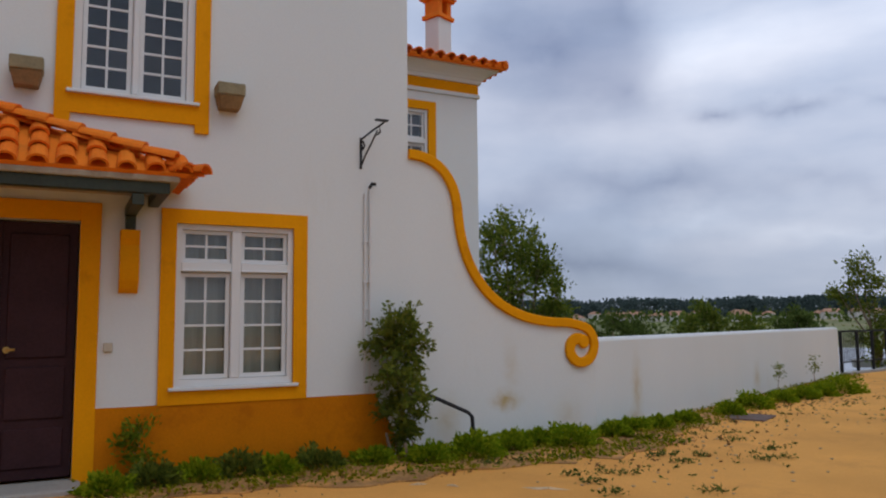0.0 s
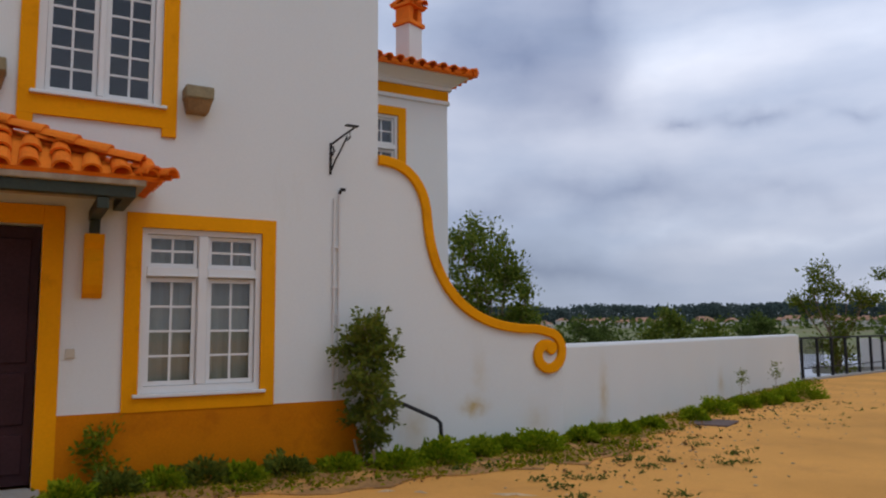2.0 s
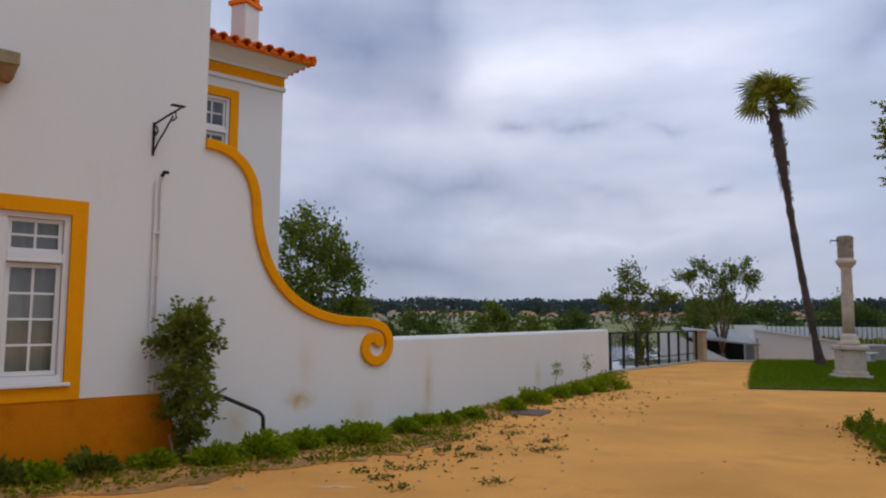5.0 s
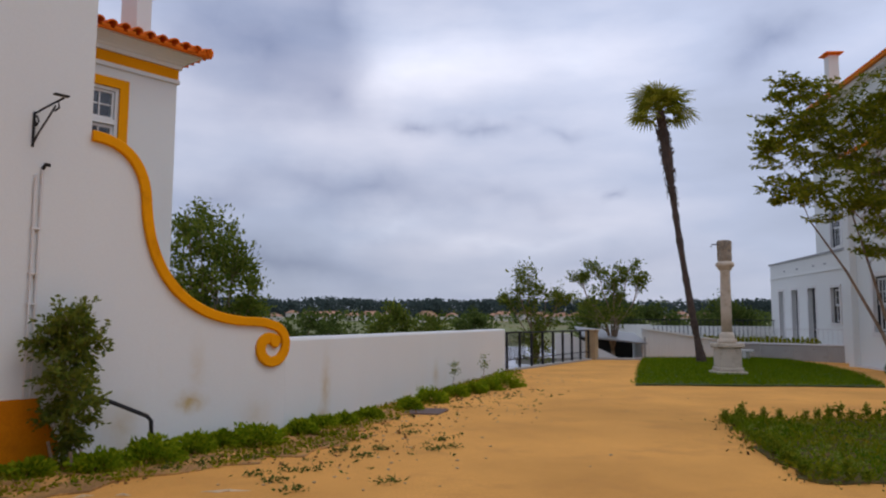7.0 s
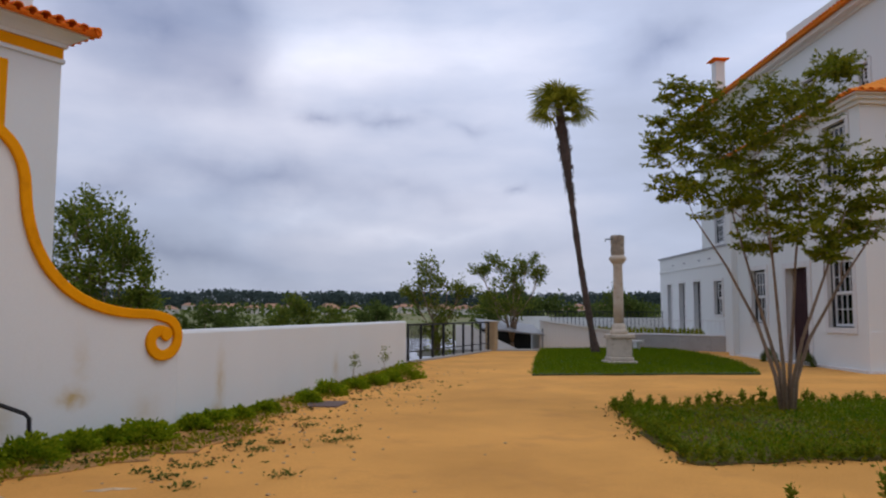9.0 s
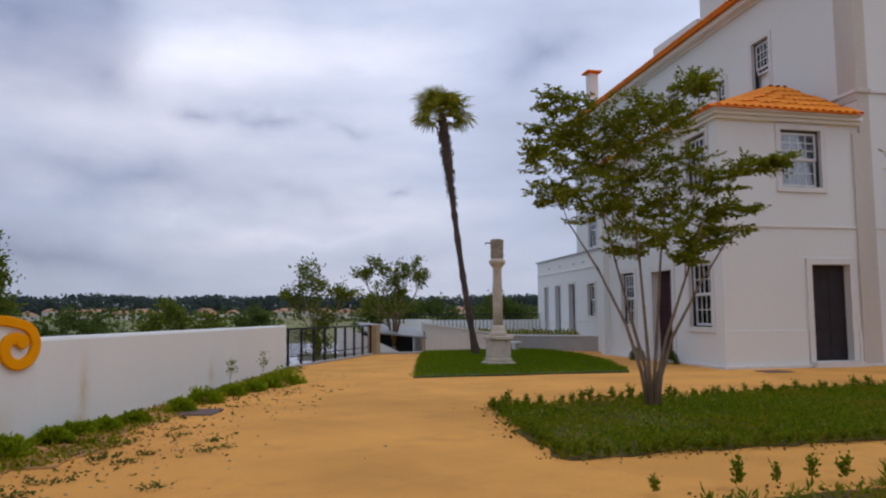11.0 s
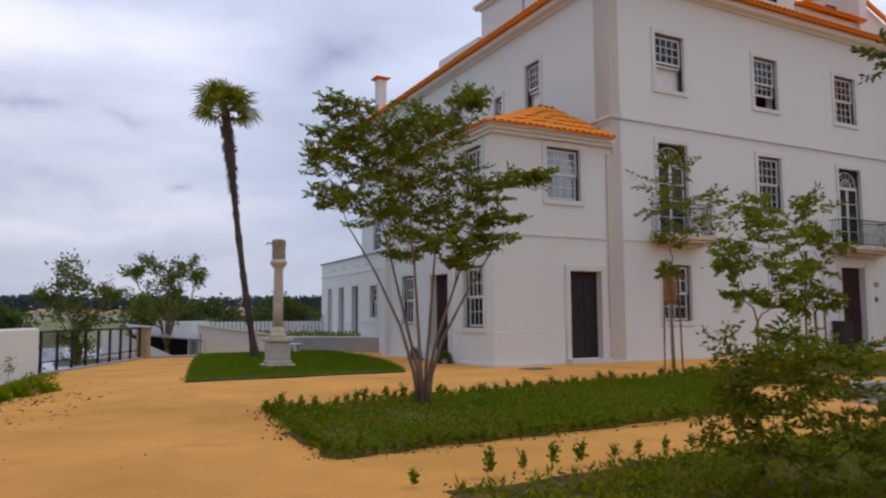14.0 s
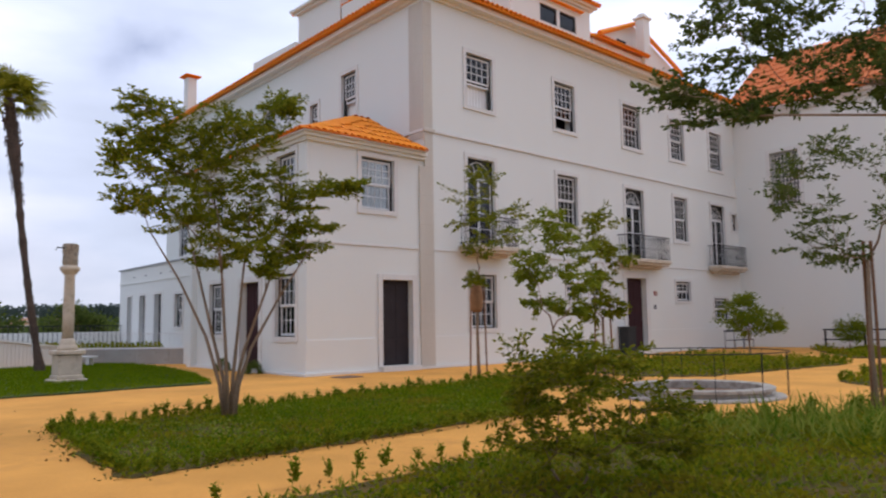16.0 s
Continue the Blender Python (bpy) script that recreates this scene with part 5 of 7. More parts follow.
# ---------------------------------------------------------------- plants
def leaf_mesh(name, centres, normals, sizes, material, ratio=0.45, seed=1, droop=0.0):
    """Many pointed leaves (two triangles folded along the midrib), one island each."""
    rs = np.random.RandomState(seed)
    n = len(centres)
    c, s = np.asarray(centres, float), np.asarray(sizes, float)[:, None]
    d = rs.normal(size=(n, 3)) if normals is None else np.asarray(normals, float) + 0.5 * rs.normal(size=(n, 3))
    d[:, 2] -= droop
    d /= np.linalg.norm(d, axis=1)[:, None] + 1e-9
    k = rs.normal(size=(n, 3))
    k[:, 2] *= 0.5
    side = np.cross(d, k)
    side /= np.linalg.norm(side, axis=1)[:, None] + 1e-9
    up = np.cross(side, d)
    v = np.empty((n * 4, 3))
    v[0::4] = c
    v[1::4] = c + d * s * 0.5 + side * s * ratio * 0.55 + up * s * 0.07
    v[2::4] = c + d * s
    v[3::4] = c + d * s * 0.5 - side * s * ratio * 0.5 + up * s * 0.07
    i = np.arange(n) * 4
    f = np.stack([i, i + 1, i + 2, i + 3], 1)
    me = bpy.data.meshes.new(name)
    me.from_pydata(v.tolist(), [], f.tolist())
    me.materials.append(material)
    return me


def tree(name, m, lobes, leaf, label, leaf_size=0.09, per=260, trunk=0.07, fork=0.8, stems=1, z0=0.0, seed=1, depth=0.7, bark=None, group="", cat="tree", twig=9, lean=0.0, spray=False, limbs=()):
    """lobes: (x, z, half width, half height) as seen along local y; branches run from the stems to each lobe, and leaves sit on their twigs."""
    rng = random.Random(seed)
    rs = np.random.RandomState(seed)
    t = thing(name, m, label, cat, group)
    bm = bmesh.new()
    cents, dirs = [], []
    st = []
    for k in range(0 if limbs else stems):
        a = 2 * math.pi * k / max(1, stems) + 0.4
        off = 0.0 if stems == 1 else 0.07
        foot = Vector((off * math.cos(a), off * math.sin(a), z0 - 0.05))
        top = Vector((foot.x * (2.6 if stems > 1 else 1) + lean, foot.y * 2, z0 + fork + rng.uniform(-0.1, 0.1)))
        mid = (foot + top) / 2 + Vector((rng.uniform(-0.03, 0.03), rng.uniform(-0.03, 0.03), 0))
        r = trunk / (1 if stems == 1 else 1.5)
        tube([foot, foot.lerp(mid, 0.5), mid, top], [r * 1.25, r, r * 0.92, r * 0.8], 8, bm)
        st.append((top, r * 0.8))
    nodes = [] if limbs else [(q, r_) for q, r_ in st]
    for pts in limbs:
        pts = [Vector(q) for q in pts]
        tube(pts, [trunk * (0.78 - 0.14 * k) for k in range(len(pts))], 7, bm)
        nodes += [(q, trunk * (0.78 - 0.14 * k)) for k, q in enumerate(pts)][2:]
    if spray:
        lobes = sorted(lobes, key=lambda q: (q[0] - lean) ** 2 + (q[1] - z0 - fork) ** 2)
    for i, (x, z, rx, rz) in enumerate(lobes):
        y = rng.uniform(-depth, depth)
        c = Vector((x, y, z))
        if spray:
            # grow from the nearest lower point of the limbs that stand already
            low_ = [q for q in nodes if q[0].z < z - 0.12] or nodes[:1]
            top, r = min(low_, key=lambda q: (q[0] - c).length + 0.5 * math.hypot(q[0].x - x, q[0].y - y) - 4.0 * q[1])
            r = max(0.006, r * rng.uniform(0.62, 0.8))
        else:
            top, r = min(st, key=lambda q: (q[0] - c).length + rng.uniform(0, 0.5))
            r = r * rng.uniform(0.35, 0.6)
        d = c - top
        p1 = top + d * 0.35 + Vector((-d.x * 0.14, -d.y * 0.14, abs(d.z) * 0.08)) + Vector([rng.uniform(-0.08, 0.08) for _ in range(3)]) * min(1.0, d.length)
        p2 = top + d * 0.7 + Vector([rng.uniform(-0.10, 0.10) for _ in range(3)]) * min(1.0, d.length)
        tube([top, p1, p2, c], [r, r * 0.85, r * 0.68, r * 0.5] if spray else [r, r * 0.75, r * 0.5, r * 0.25], 6, bm)
        nodes += [(p1, r * 0.85), (p2, r * 0.68), (c, r * 0.5)]
        for k in range(twig):
            u = Vector([rng.gauss(0, 1) for _ in range(3)]).normalized()
            e = c + Vector((u.x * rx, u.y * rx * 0.9, u.z * rz)) * rng.uniform(0.75, 1.15)
            s = p2.lerp(c, rng.random())
            q = s.lerp(e, 0.5) + Vector([rng.uniform(-0.05, 0.05) for _ in range(3)])
            tube([s, q, e], [r * 0.25, r * 0.16, r * 0.06], 4, bm)
            nn = max(4, int(1.7 * per / twig))
            if spray:
                ax = (e - s).normalized()
                flat = ax.cross(Vector((0, 0, 1)) + Vector([rng.uniform(-0.4, 0.4) for _ in range(3)])).normalized()
                ln = (e - s).length
                for b_ in range(5):
                    f0 = 0.35 + 0.16 * b_
                    root = s.lerp(e, f0)
                    tip = root + (ax * 0.75 + flat * (0.75 if b_ % 2 else -0.75) * (b_ < 4)).normalized() * max(0.16, 0.42 * ln) * rng.uniform(0.7, 1.2) + Vector((0, 0, rng.uniform(-0.05, 0.03)))
                    tube([root, tip], [r * 0.07 + 0.001, 0.0012], 3, bm)
                    w = rs.uniform(0.1, 1.05, nn // 5 + 1)
                    P = np.array(root) + (np.array(tip) - np.array(root)) * w[:, None] + rs.normal(size=(len(w), 3)) * leaf_size * np.array([0.32, 0.32, 0.2])
                    side_ = np.where(np.arange(len(w)) % 2 == 0, 1.0, -1.0)[:, None]
                    across = np.array((tip - root).normalized().cross(Vector((0, 0, 1))))
                    cents.append(P)
                    dirs.append(np.array((tip - root).normalized()) * 0.8 + across * side_ * 0.8)
                continue
            w = rs.uniform(0.3, 1.05, nn)[:, None] ** 0.6
            P = (1 - w) * np.array(s) + w * np.array(e)
            sp = leaf_size * 0.7 + 0.12 * min(rx, rz)
            P = P + rs.normal(size=P.shape) * sp * np.array([1, 1, 0.7])
            cents.append(P)
            dd = np.repeat(np.array([(e - s).normalized()]), nn, 0)
            dirs.append(dd)
    part("trunk", bm, bark or M_BARK, t, smooth=True)
    P = np.concatenate(cents)
    me = leaf_mesh("crown", P, np.concatenate(dirs), leaf_size * rs.uniform(0.6, 1.3, len(P)), leaf, seed=seed, droop=0.15)
    part("crown", me, None, t)
    return t


def stakes(m, h, gap=0.35, group="tree stakes"):
    for k in (-0.5, 0.5):
        solo("tree_stake", tube([(k * gap * 1.3, 0.05, -0.1), (k * gap, 0.05, h)], 0.024, 8), M_WOOD, m, "round brown timber stake beside a young tree", "stake", group)


T1 = pose(10.1, 7.1, 0, 0, 0, -54)
CROWN = [(0.79, 5.23, 0.30, 0.17), (0.50, 4.86, 0.40, 0.21), (0.91, 5.00, 0.23, 0.11), (-1.26, 4.82, 0.40, 0.21), (-1.48, 4.55, 0.42, 0.17), (-1.89, 4.36, 0.32, 0.09), (-1.13, 4.45, 0.47, 0.23), (-1.39, 3.82, 0.55, 0.28), (-1.10, 4.14, 0.47, 0.25), (-1.53, 3.50, 0.40, 0.17), (-0.70, 4.64, 0.47, 0.25), (-0.61, 4.32, 0.57, 0.28), (-0.18, 4.45, 0.52, 0.28), (-0.23, 4.09, 0.64, 0.32), (-0.77, 3.82, 0.62, 0.32), (0.09, 3.68, 0.60, 0.32), (0.32, 4.27, 0.47, 0.26), (0.61, 4.00, 0.40, 0.23), (-0.97, 3.36, 0.53, 0.23), (-0.41, 3.23, 0.62, 0.32), (0.27, 3.23, 0.55, 0.26), (0.77, 3.00, 0.40, 0.19), (1.09, 3.48, 0.40, 0.15), (1.50, 3.61, 0.38, 0.11), (1.85, 3.75, 0.23, 0.08), (1.36, 3.14, 0.30, 0.11), (1.23, 2.82, 0.42, 0.11), (0.91, 2.66, 0.38, 0.11), (0.23, 2.68, 0.45, 0.21), (-0.23, 2.64, 0.45, 0.21), (0.59, 2.36, 0.30, 0.08), (-0.64, 3.00, 0.43, 0.21), (0.05, 4.68, 0.38, 0.19), (-0.51, 3.59, 0.52, 0.26)]
BOUGHS = [((-0.05, 0.0, -0.08), (-0.14, 0.02, 0.55), (-0.36, 0.05, 1.3), (-0.78, 0.1, 2.2), (-1.25, 0.15, 3.0)),
         ((-0.03, 0.06, -0.08), (-0.08, 0.12, 0.6), (-0.26, 0.25, 1.3), (-0.5, 0.35, 2.3), (-0.72, 0.4, 3.2)),
         ((0.0, -0.05, -0.08), (-0.02, -0.1, 0.6), (-0.06, -0.22, 1.3), (-0.12, -0.3, 2.3), (-0.2, -0.35, 3.3)),
         ((0.03, 0.05, -0.08), (0.06, 0.1, 0.6), (0.12, 0.2, 1.25), (0.2, 0.35, 2.3), (0.32, 0.4, 3.4)),
         ((0.05, -0.04, -0.08), (0.10, -0.1, 0.5), (0.24, -0.2, 1.1), (0.55, -0.25, 2.0), (0.85, -0.3, 2.9)),
         ((0.08, 0.02, -0.08), (0.15, 0.05, 0.5), (0.34, 0.1, 1.1), (0.80, 0.2, 1.95), (1.30, 0.2, 2.75))]
tree("crape_myrtle", T1, CROWN, M_LEAF_T, "spreading multi-stemmed tree with feathery olive-green leaves", 0.066, 640, 0.05, 0.55, 3, seed=4, depth=0.8, twig=12, spray=True, limbs=BOUGHS)
T2 = pose(19.55, 6.05, 0, 0, 0, -69)
tree("young_tree", T2, [(0, 4.9, .7, .55), (.9, 4.5, .6, .35), (-.4, 4.3, .5, .4), (.5, 3.9, .6, .3), (.2, 5.4, .4, .2), (.1, 3.5, .4, .25), (-.1, 2.6, .2, .12)], M_LEAF_T, "young staked tree with a thin olive-green crown", 0.09, 330, 0.045, 2.6, 1, seed=7, depth=0.5, spray=True)
stakes(T2, 2.6)
solo("burlap_wrap", lathe([(0.13, 1.75), (0.17, 1.85), (0.19, 2.1), (0.15, 2.45), (0.10, 2.5)], 10), mat("brown_burlap", (0.30, 0.16, 0.08), 0.95, 0.3, 40, 6, 0.5), T2 @ pose(-0.03, 0.05, 0), "brown burlap wrapped round a tree and its stakes", "wrap", smooth=True)
T3 = pose(17.13, 3.43, 0, 0, 0, -77)
tree("young_tree", T3, [(.05, 3.75, .5, .3), (-.3, 3.2, .6, .4), (.5, 3.3, .6, .4), (0, 2.7, .7, .4), (.6, 2.4, .5, .25), (-.25, 2.0, .35, .25), (.4, 1.8, .35, .2), (-.5, 2.7, .4, .3)], M_LEAF_B, "young tree with a fresh light-green crown", 0.10, 420, 0.04, 1.3, 1, seed=9, depth=0.5, spray=True)
T4 = pose(19.32, 2.65, 0, 0, 0, -81)
tree("young_tree", T4, [(.1, 3.9, .5, .35), (-.2, 3.3, .45, .4), (.4, 3.2, .45, .4), (0.1, 2.5, .45, .35), (.3, 1.9, .35, .25), (-.2, 1.7, .3, .2)], M_LEAF_T, "slender young tree tied to stakes", 0.10, 380, 0.04, 1.5, 1, seed=12, depth=0.4, spray=True)
stakes(T4, 2.1)
T5 = pose(12.84, -2.37, 0, 0, 0, -98)
tree("young_tree", T5, [(-.85, 3.9, .4, .3), (-.4, 4.2, .4, .25), (-1.0, 3.3, .4, .25), (-.5, 3.05, .4, .25), (-.3, 2.4, .35, .25), (.15, 3.8, .5, .4), (-.8, 2.6, .35, .2), (.4, 3.0, .5, .4)], M_LEAF_D, "young tree with sparse grey-green leaves, tied to a stake", 0.075, 260, 0.032, 2.2, 1, seed=15, depth=0.4, spray=True)
stakes(T5, 2.6, 0.1)
T6 = pose(8.85, -3.25, 0, 0, 0, -96)
tree("garden_tree", T6, [(-3.2, 4.05, .5, .18), (-2.5, 4.45, .6, .22), (-2.8, 4.95, .5, .28), (-2.0, 4.9, .6, .3), (-1.4, 5.2, .8, .35), (-2.1, 4.05, .6, .18), (-1.5, 3.95, .7, .22), (-.8, 4.6, .8, .35), (-2.7, 3.65, .4, .14), (-.5, 3.9, .6, .3), (.3, 5, 1, .5), (-2.2, 5.3, .6, .25), (-1.0, 5.6, .8, .3), (-.6, 4.2, .7, .25), (-2.6, 5.6, .6, .25), (-1.8, 5.8, .7, .3), (-.3, 5.9, .8, .3), (-1.3, 4.6, .6, .25), (.2, 4.4, .7, .3)],
     M_LEAF_D, "open-crowned tree with thin dark branches over the yard", 0.07, 640, 0.07, 2.6, 1, seed=21, depth=0.6, twig=10, spray=True)
T7 = pose(6.7, 0.95, 0, 0, 0, -79)
tree("sapling", T7, [(0.05, 1.2, .3, .16), (-.32, 1.02, .35, .2), (.4, 1.08, .38, .2), (.15, .8, .5, .24), (-.4, .66, .38, .24), (.7, .72, .35, .24), (-.1, .4, .45, .22), (.45, .4, .45, .22), (.85, .5, .3, .2), (0, 1.0, .4, .2)], M_LEAF_T, "bushy young sapling with olive-green leaves", 0.055, 520, 0.022, 0.25, 2, seed=25, depth=0.4, twig=10, spray=True)
SHL = [(-.1, 1.48, .12, .12), (.12, 1.42, .13, .12), (-.18, 1.28, .15, .13), (.17, 1.22, .16, .13), (0, 1.12, .2, .16), (-.14, .92, .2, .17), (.15, .95, .18, .16), (0, .72, .18, .15), (-.06, .52, .13, .14), (.08, .48, .12, .13), (.03, .28, .09, .1)]
tree("wall_shrub", FF @ pose(-2.86, -0.34, 0), [(x * 0.8, z, rx * 0.8, rz) for x, z, rx, rz in SHL], M_LEAF_M, "tall dark-leaved shrub growing against the plinth", 0.06, 340, 0.03, 0.25, 3, seed=31, depth=0.16, cat="shrub", twig=10, spray=True)

# trees beyond the wall
LOW = -3.3
tree("poplar", pose(2.15, 24.9, 0, 0, 0, -5), [(-.55, 4.9, .7, .5), (.45, 4.6, .7, .5), (-.4, 3.8, 1.0, .6), (.75, 3.6, .8, .5), (-1.3, 3.4, .8, .7), (0, 2.6, 1.2, .7), (-.1, 4.3, .7, .5), (-1.0, 2.4, 1.0, .6)], M_LEAF_M, "leafy grey-green tree behind the garden wall", 0.15, 330, 0.12, 3.2, 1, z0=LOW, seed=41, depth=1.0)
tree("bright_tree", pose(2.75, 24.3, 0, 0, 0, -8), [(-.4, 3.0, .7, .5), (.35, 3.1, .6, .4), (0, 2.2, 1.1, .6), (.5, 1.6, 1.0, .6), (-1.0, 1.6, 1.0, .6), (-1.2, 2.5, .7, .5), (.1, .7, 1.2, .6), (-.3, 3.7, .7, .4), (.3, 3.6, .45, .35), (.9, 2.3, .5, .5)], M_LEAF_M, "fresh green leafy tree behind the garden wall", 0.14, 400, 0.1, 3.0, 1, z0=LOW, seed=43, depth=0.9)
tree("ash_tree", pose(13.4, 23.5, 0, 0, 0, -29), [(-.2, 3.15, .5, .28), (-.6, 2.6, .5, .28), (.4, 2.5, .5, .28), (.95, 2.35, .25, .12), (0, 1.9, .65, .35), (-.1, 1.05, .6, .4), (.1, .35, .4, .4), (-.95, 2.3, .3, .15), (.3, 1.5, .6, .3)], M_LEAF_M, "small leafy tree standing just beyond the iron fence", 0.12, 260, 0.1, 3.2, 1, z0=LOW, seed=47, depth=0.5)
tree("ash_tree", pose(18.6, 26.2, 0, 0, 0, -35), [(-.6, 3.75, .5, .28), (.7, 3.75, .45, .3), (-1.0, 2.6, .8, .5), (.2, 2.8, .5, .4), (-.7, 1.9, 1.0, .5), (.2, 1.7, .8, .5), (1.1, 3.2, .3, .25), (-1.4, 3.4, .35, .15), (0.1, 3.3, .4, .2)], M_LEAF_M, "open-crowned tree beyond the ramp", 0.13, 300, 0.12, 3.6, 1, z0=LOW, seed=51, depth=0.7)
for i, (x, y, sx, top, lf) in enumerate(((26.5, 37.5, 1.6, 3.2, M_LEAF_D), (30.5, 39.0, 1.8, 3.0, M_LEAF_D), (35.0, 37.0, 1.7, 2.9, M_LEAF_D), (41.0, 44.0, 2.0, 3.4, M_LEAF_D), (9.2, 41.0, 1.9, 2.1, M_LEAF_D), (11.3, 44.0, 1.3, 1.6, M_LEAF_D), (15.2, 44.5, 1.2, 2.6, M_LEAF_M), (17.7, 44.0, 1.3, 1.8, M_LEAF_M), (20.6, 44.0, 1.0, 2.3, M_LEAF_D))):
    lb = [(rx * sx, top - 0.6 - k * 0.75, 0.75 * sx * (0.5 + 0.12 * k), 0.6) for k in range(5) for rx in ((0,) if k == 0 else (-0.5 - 0.1 * k, 0.45 + 0.1 * k))]
    tree("bank_tree", pose(x, y, 0, 0, 0, math.degrees(-math.atan2(x, y))), lb, lf, "dense leafy tree on the low ground beyond the yard", 0.24, 330, 0.14, 2.2, 1, z0=LOW, seed=60 + i, depth=1.0, group="trees on the low ground")

# palm
PB, PT = Vector((18.75, 21.1, 0)), Vector((17.74, 21.87, 9.15))
palm = thing("fan_palm", Matrix.Translation(PB), "tall leaning fan palm with a rough dark trunk", "palm")
d = PT - PB
pp = [d * (i / 40) + Vector((-0.04 * math.sin(i / 40 * math.pi), 0.05 * math.sin(i / 40 * 5), 0)) - Vector((0, 0, 0.1 if i == 0 else 0)) for i in range(41)]
rng = random.Random(8)
rr = [(0.125 if i > 2 else 0.16) - 0.02 * (i / 40) + (0.085 * smooth(0.66, 0.84, i / 40)) * (1 - 0.5 * smooth(0.88, 1.0, i / 40)) + rng.uniform(-0.018, 0.022) for i in range(41)]
part("trunk", tube(pp, rr, 12), M_PALMBARK, palm)
bm = bmesh.new()
for i in range(110):
    f = rng.uniform(0.62, 0.98)
    k = f * 40
    p = pp[int(k)].lerp(pp[min(40, int(k) + 1)], k % 1)
    a = rng.uniform(0, 2 * math.pi)
    o = Vector((math.cos(a), math.sin(a), 0))
    r0 = rr[int(k)]
    tube([p + o * r0 * 0.8, p + o * (r0 + 0.05) + Vector((0, 0, 0.08)), p + o * (r0 + 0.08) + Vector((0, 0, rng.uniform(-0.2, 0.16)))], [0.03, 0.025, 0.008], 4, bm)
part("leaf_base", bm, M_PALMBARK, palm, "shaggy old leaf bases")
bm = bmesh.new()
tube([(0, 0, 0), (0.3, 0, 0.03), (0.55, 0, 0.0)], [0.02, 0.015, 0.012], 5, bm)
for k in range(22):
    a = radians(-118 + 236 * k / 21)
    L = 0.62 * (0.72 + 0.28 * math.cos(a * 0.7)) * (0.9 + 0.2 * ((k * 7) % 5) / 5)
    o = Vector((0.55, 0, 0))
    u = Vector((math.cos(a), math.sin(a), 0))
    s = Vector((-u.y, u.x, 0)) * 0.03
    m1, e1 = o + u * L * 0.6 + Vector((0, 0, 0.02)), o + u * L + Vector((0, 0, -0.15))
    v = [bm.verts.new(q) for q in (o, m1 + s, e1, m1 - s)]
    bm.faces.new(v)
frond = mesh_of("frond", bm, M_LEAF_P)
for i in range(27):
    el = -12 + 80 * (i / 26) ** 1.1 + rng.uniform(-8, 8)
    az = i * 137.5 + rng.uniform(-10, 10)
    part("frond", frond, None, palm, m=Matrix.Translation(pp[-1] - Vector((0, 0, 0.10 * (1 - i / 26)))) @ pose(0, 0, 0, 0, 0, az) @ pose(0, 0, 0, 0, -el, 0) @ pose(0, 0, 0, rng.uniform(-25, 25), 0, 0) @ Matrix.Scale(rng.uniform(0.95, 1.4), 4))

# stone column
col = thing("stone_column", pose(15.45, 16.35, 0, 0, 0, -26) @ Matrix.Scale(0.96, 4), "weathered limestone column on a square moulded pedestal", "column")
part("foot_slab", B((-0.44, 0.44, -0.44, 0.44, -0.05, 0.13), bevel=0.03), M_STONE, col)
part("pedestal", B((-0.35, 0.35, -0.35, 0.35, 0.13, 0.24), (-0.31, 0.31, -0.31, 0.31, 0.24, 0.80), (-0.38, 0.38, -0.38, 0.38, 0.80, 0.92), bevel=0.02), M_STONE, col)
part("column_base", lathe([(0.26, 0.92), (0.27, 1.0), (0.23, 1.05), (0.21, 1.08), (0.22, 1.13), (0.18, 1.2), (0.155, 1.24)], 20), M_STONE, col, smooth=True)
part("shaft", lathe([(0.152, 1.24), (0.150, 2.0), (0.135, 3.0), (0.15, 3.03)], 20), M_STONE, col, smooth=True)
part("capital", lathe([(0.155, 3.03), (0.19, 3.08), (0.26, 3.18), (0.26, 3.24), (0.19, 3.30)], 20), M_STONE, col)
part("top_block", lathe([(0.20, 3.30), (0.215, 3.4), (0.205, 3.62), (0.215, 3.66), (0.22, 3.88), (0.17, 3.92)], 8), mat("blackened_limestone", (0.30, 0.25, 0.19), 0.9, 0.3, 30, 4, 0.5, spot=((0.13, 0.11, 0.09), 0.8, 6, 0.5)), col, "stained octagonal stone top block")
part("iron_hook", tube([(-0.2, -0.1, 3.78), (-0.42, -0.2, 3.78), (-0.44, -0.2, 3.70)], 0.02, 6), M_IRON, col)


# ---------------------------------------------------------------- lawn and beds
def ragged(poly, step=0.25, amount=0.05):
    """The same outline with small uneven steps along its sides."""
    out = []
    for (x0, y0), (x1, y1) in zip(poly, poly[1:] + poly[:1]):
        L = math.hypot(x1 - x0, y1 - y0)
        n = max(1, int(L / step))
        for k in range(n):
            x, y = x0 + (x1 - x0) * k / n, y0 + (y1 - y0) * k / n
            w = amount * noise.noise(Vector((x * 2.1, y * 2.1, 7))) + amount * 0.8 * noise.noise(Vector((x * 6.3, y * 6.3, 2)))
            out.append((x - (y1 - y0) / L * w, y + (x1 - x0) / L * w))
    return out


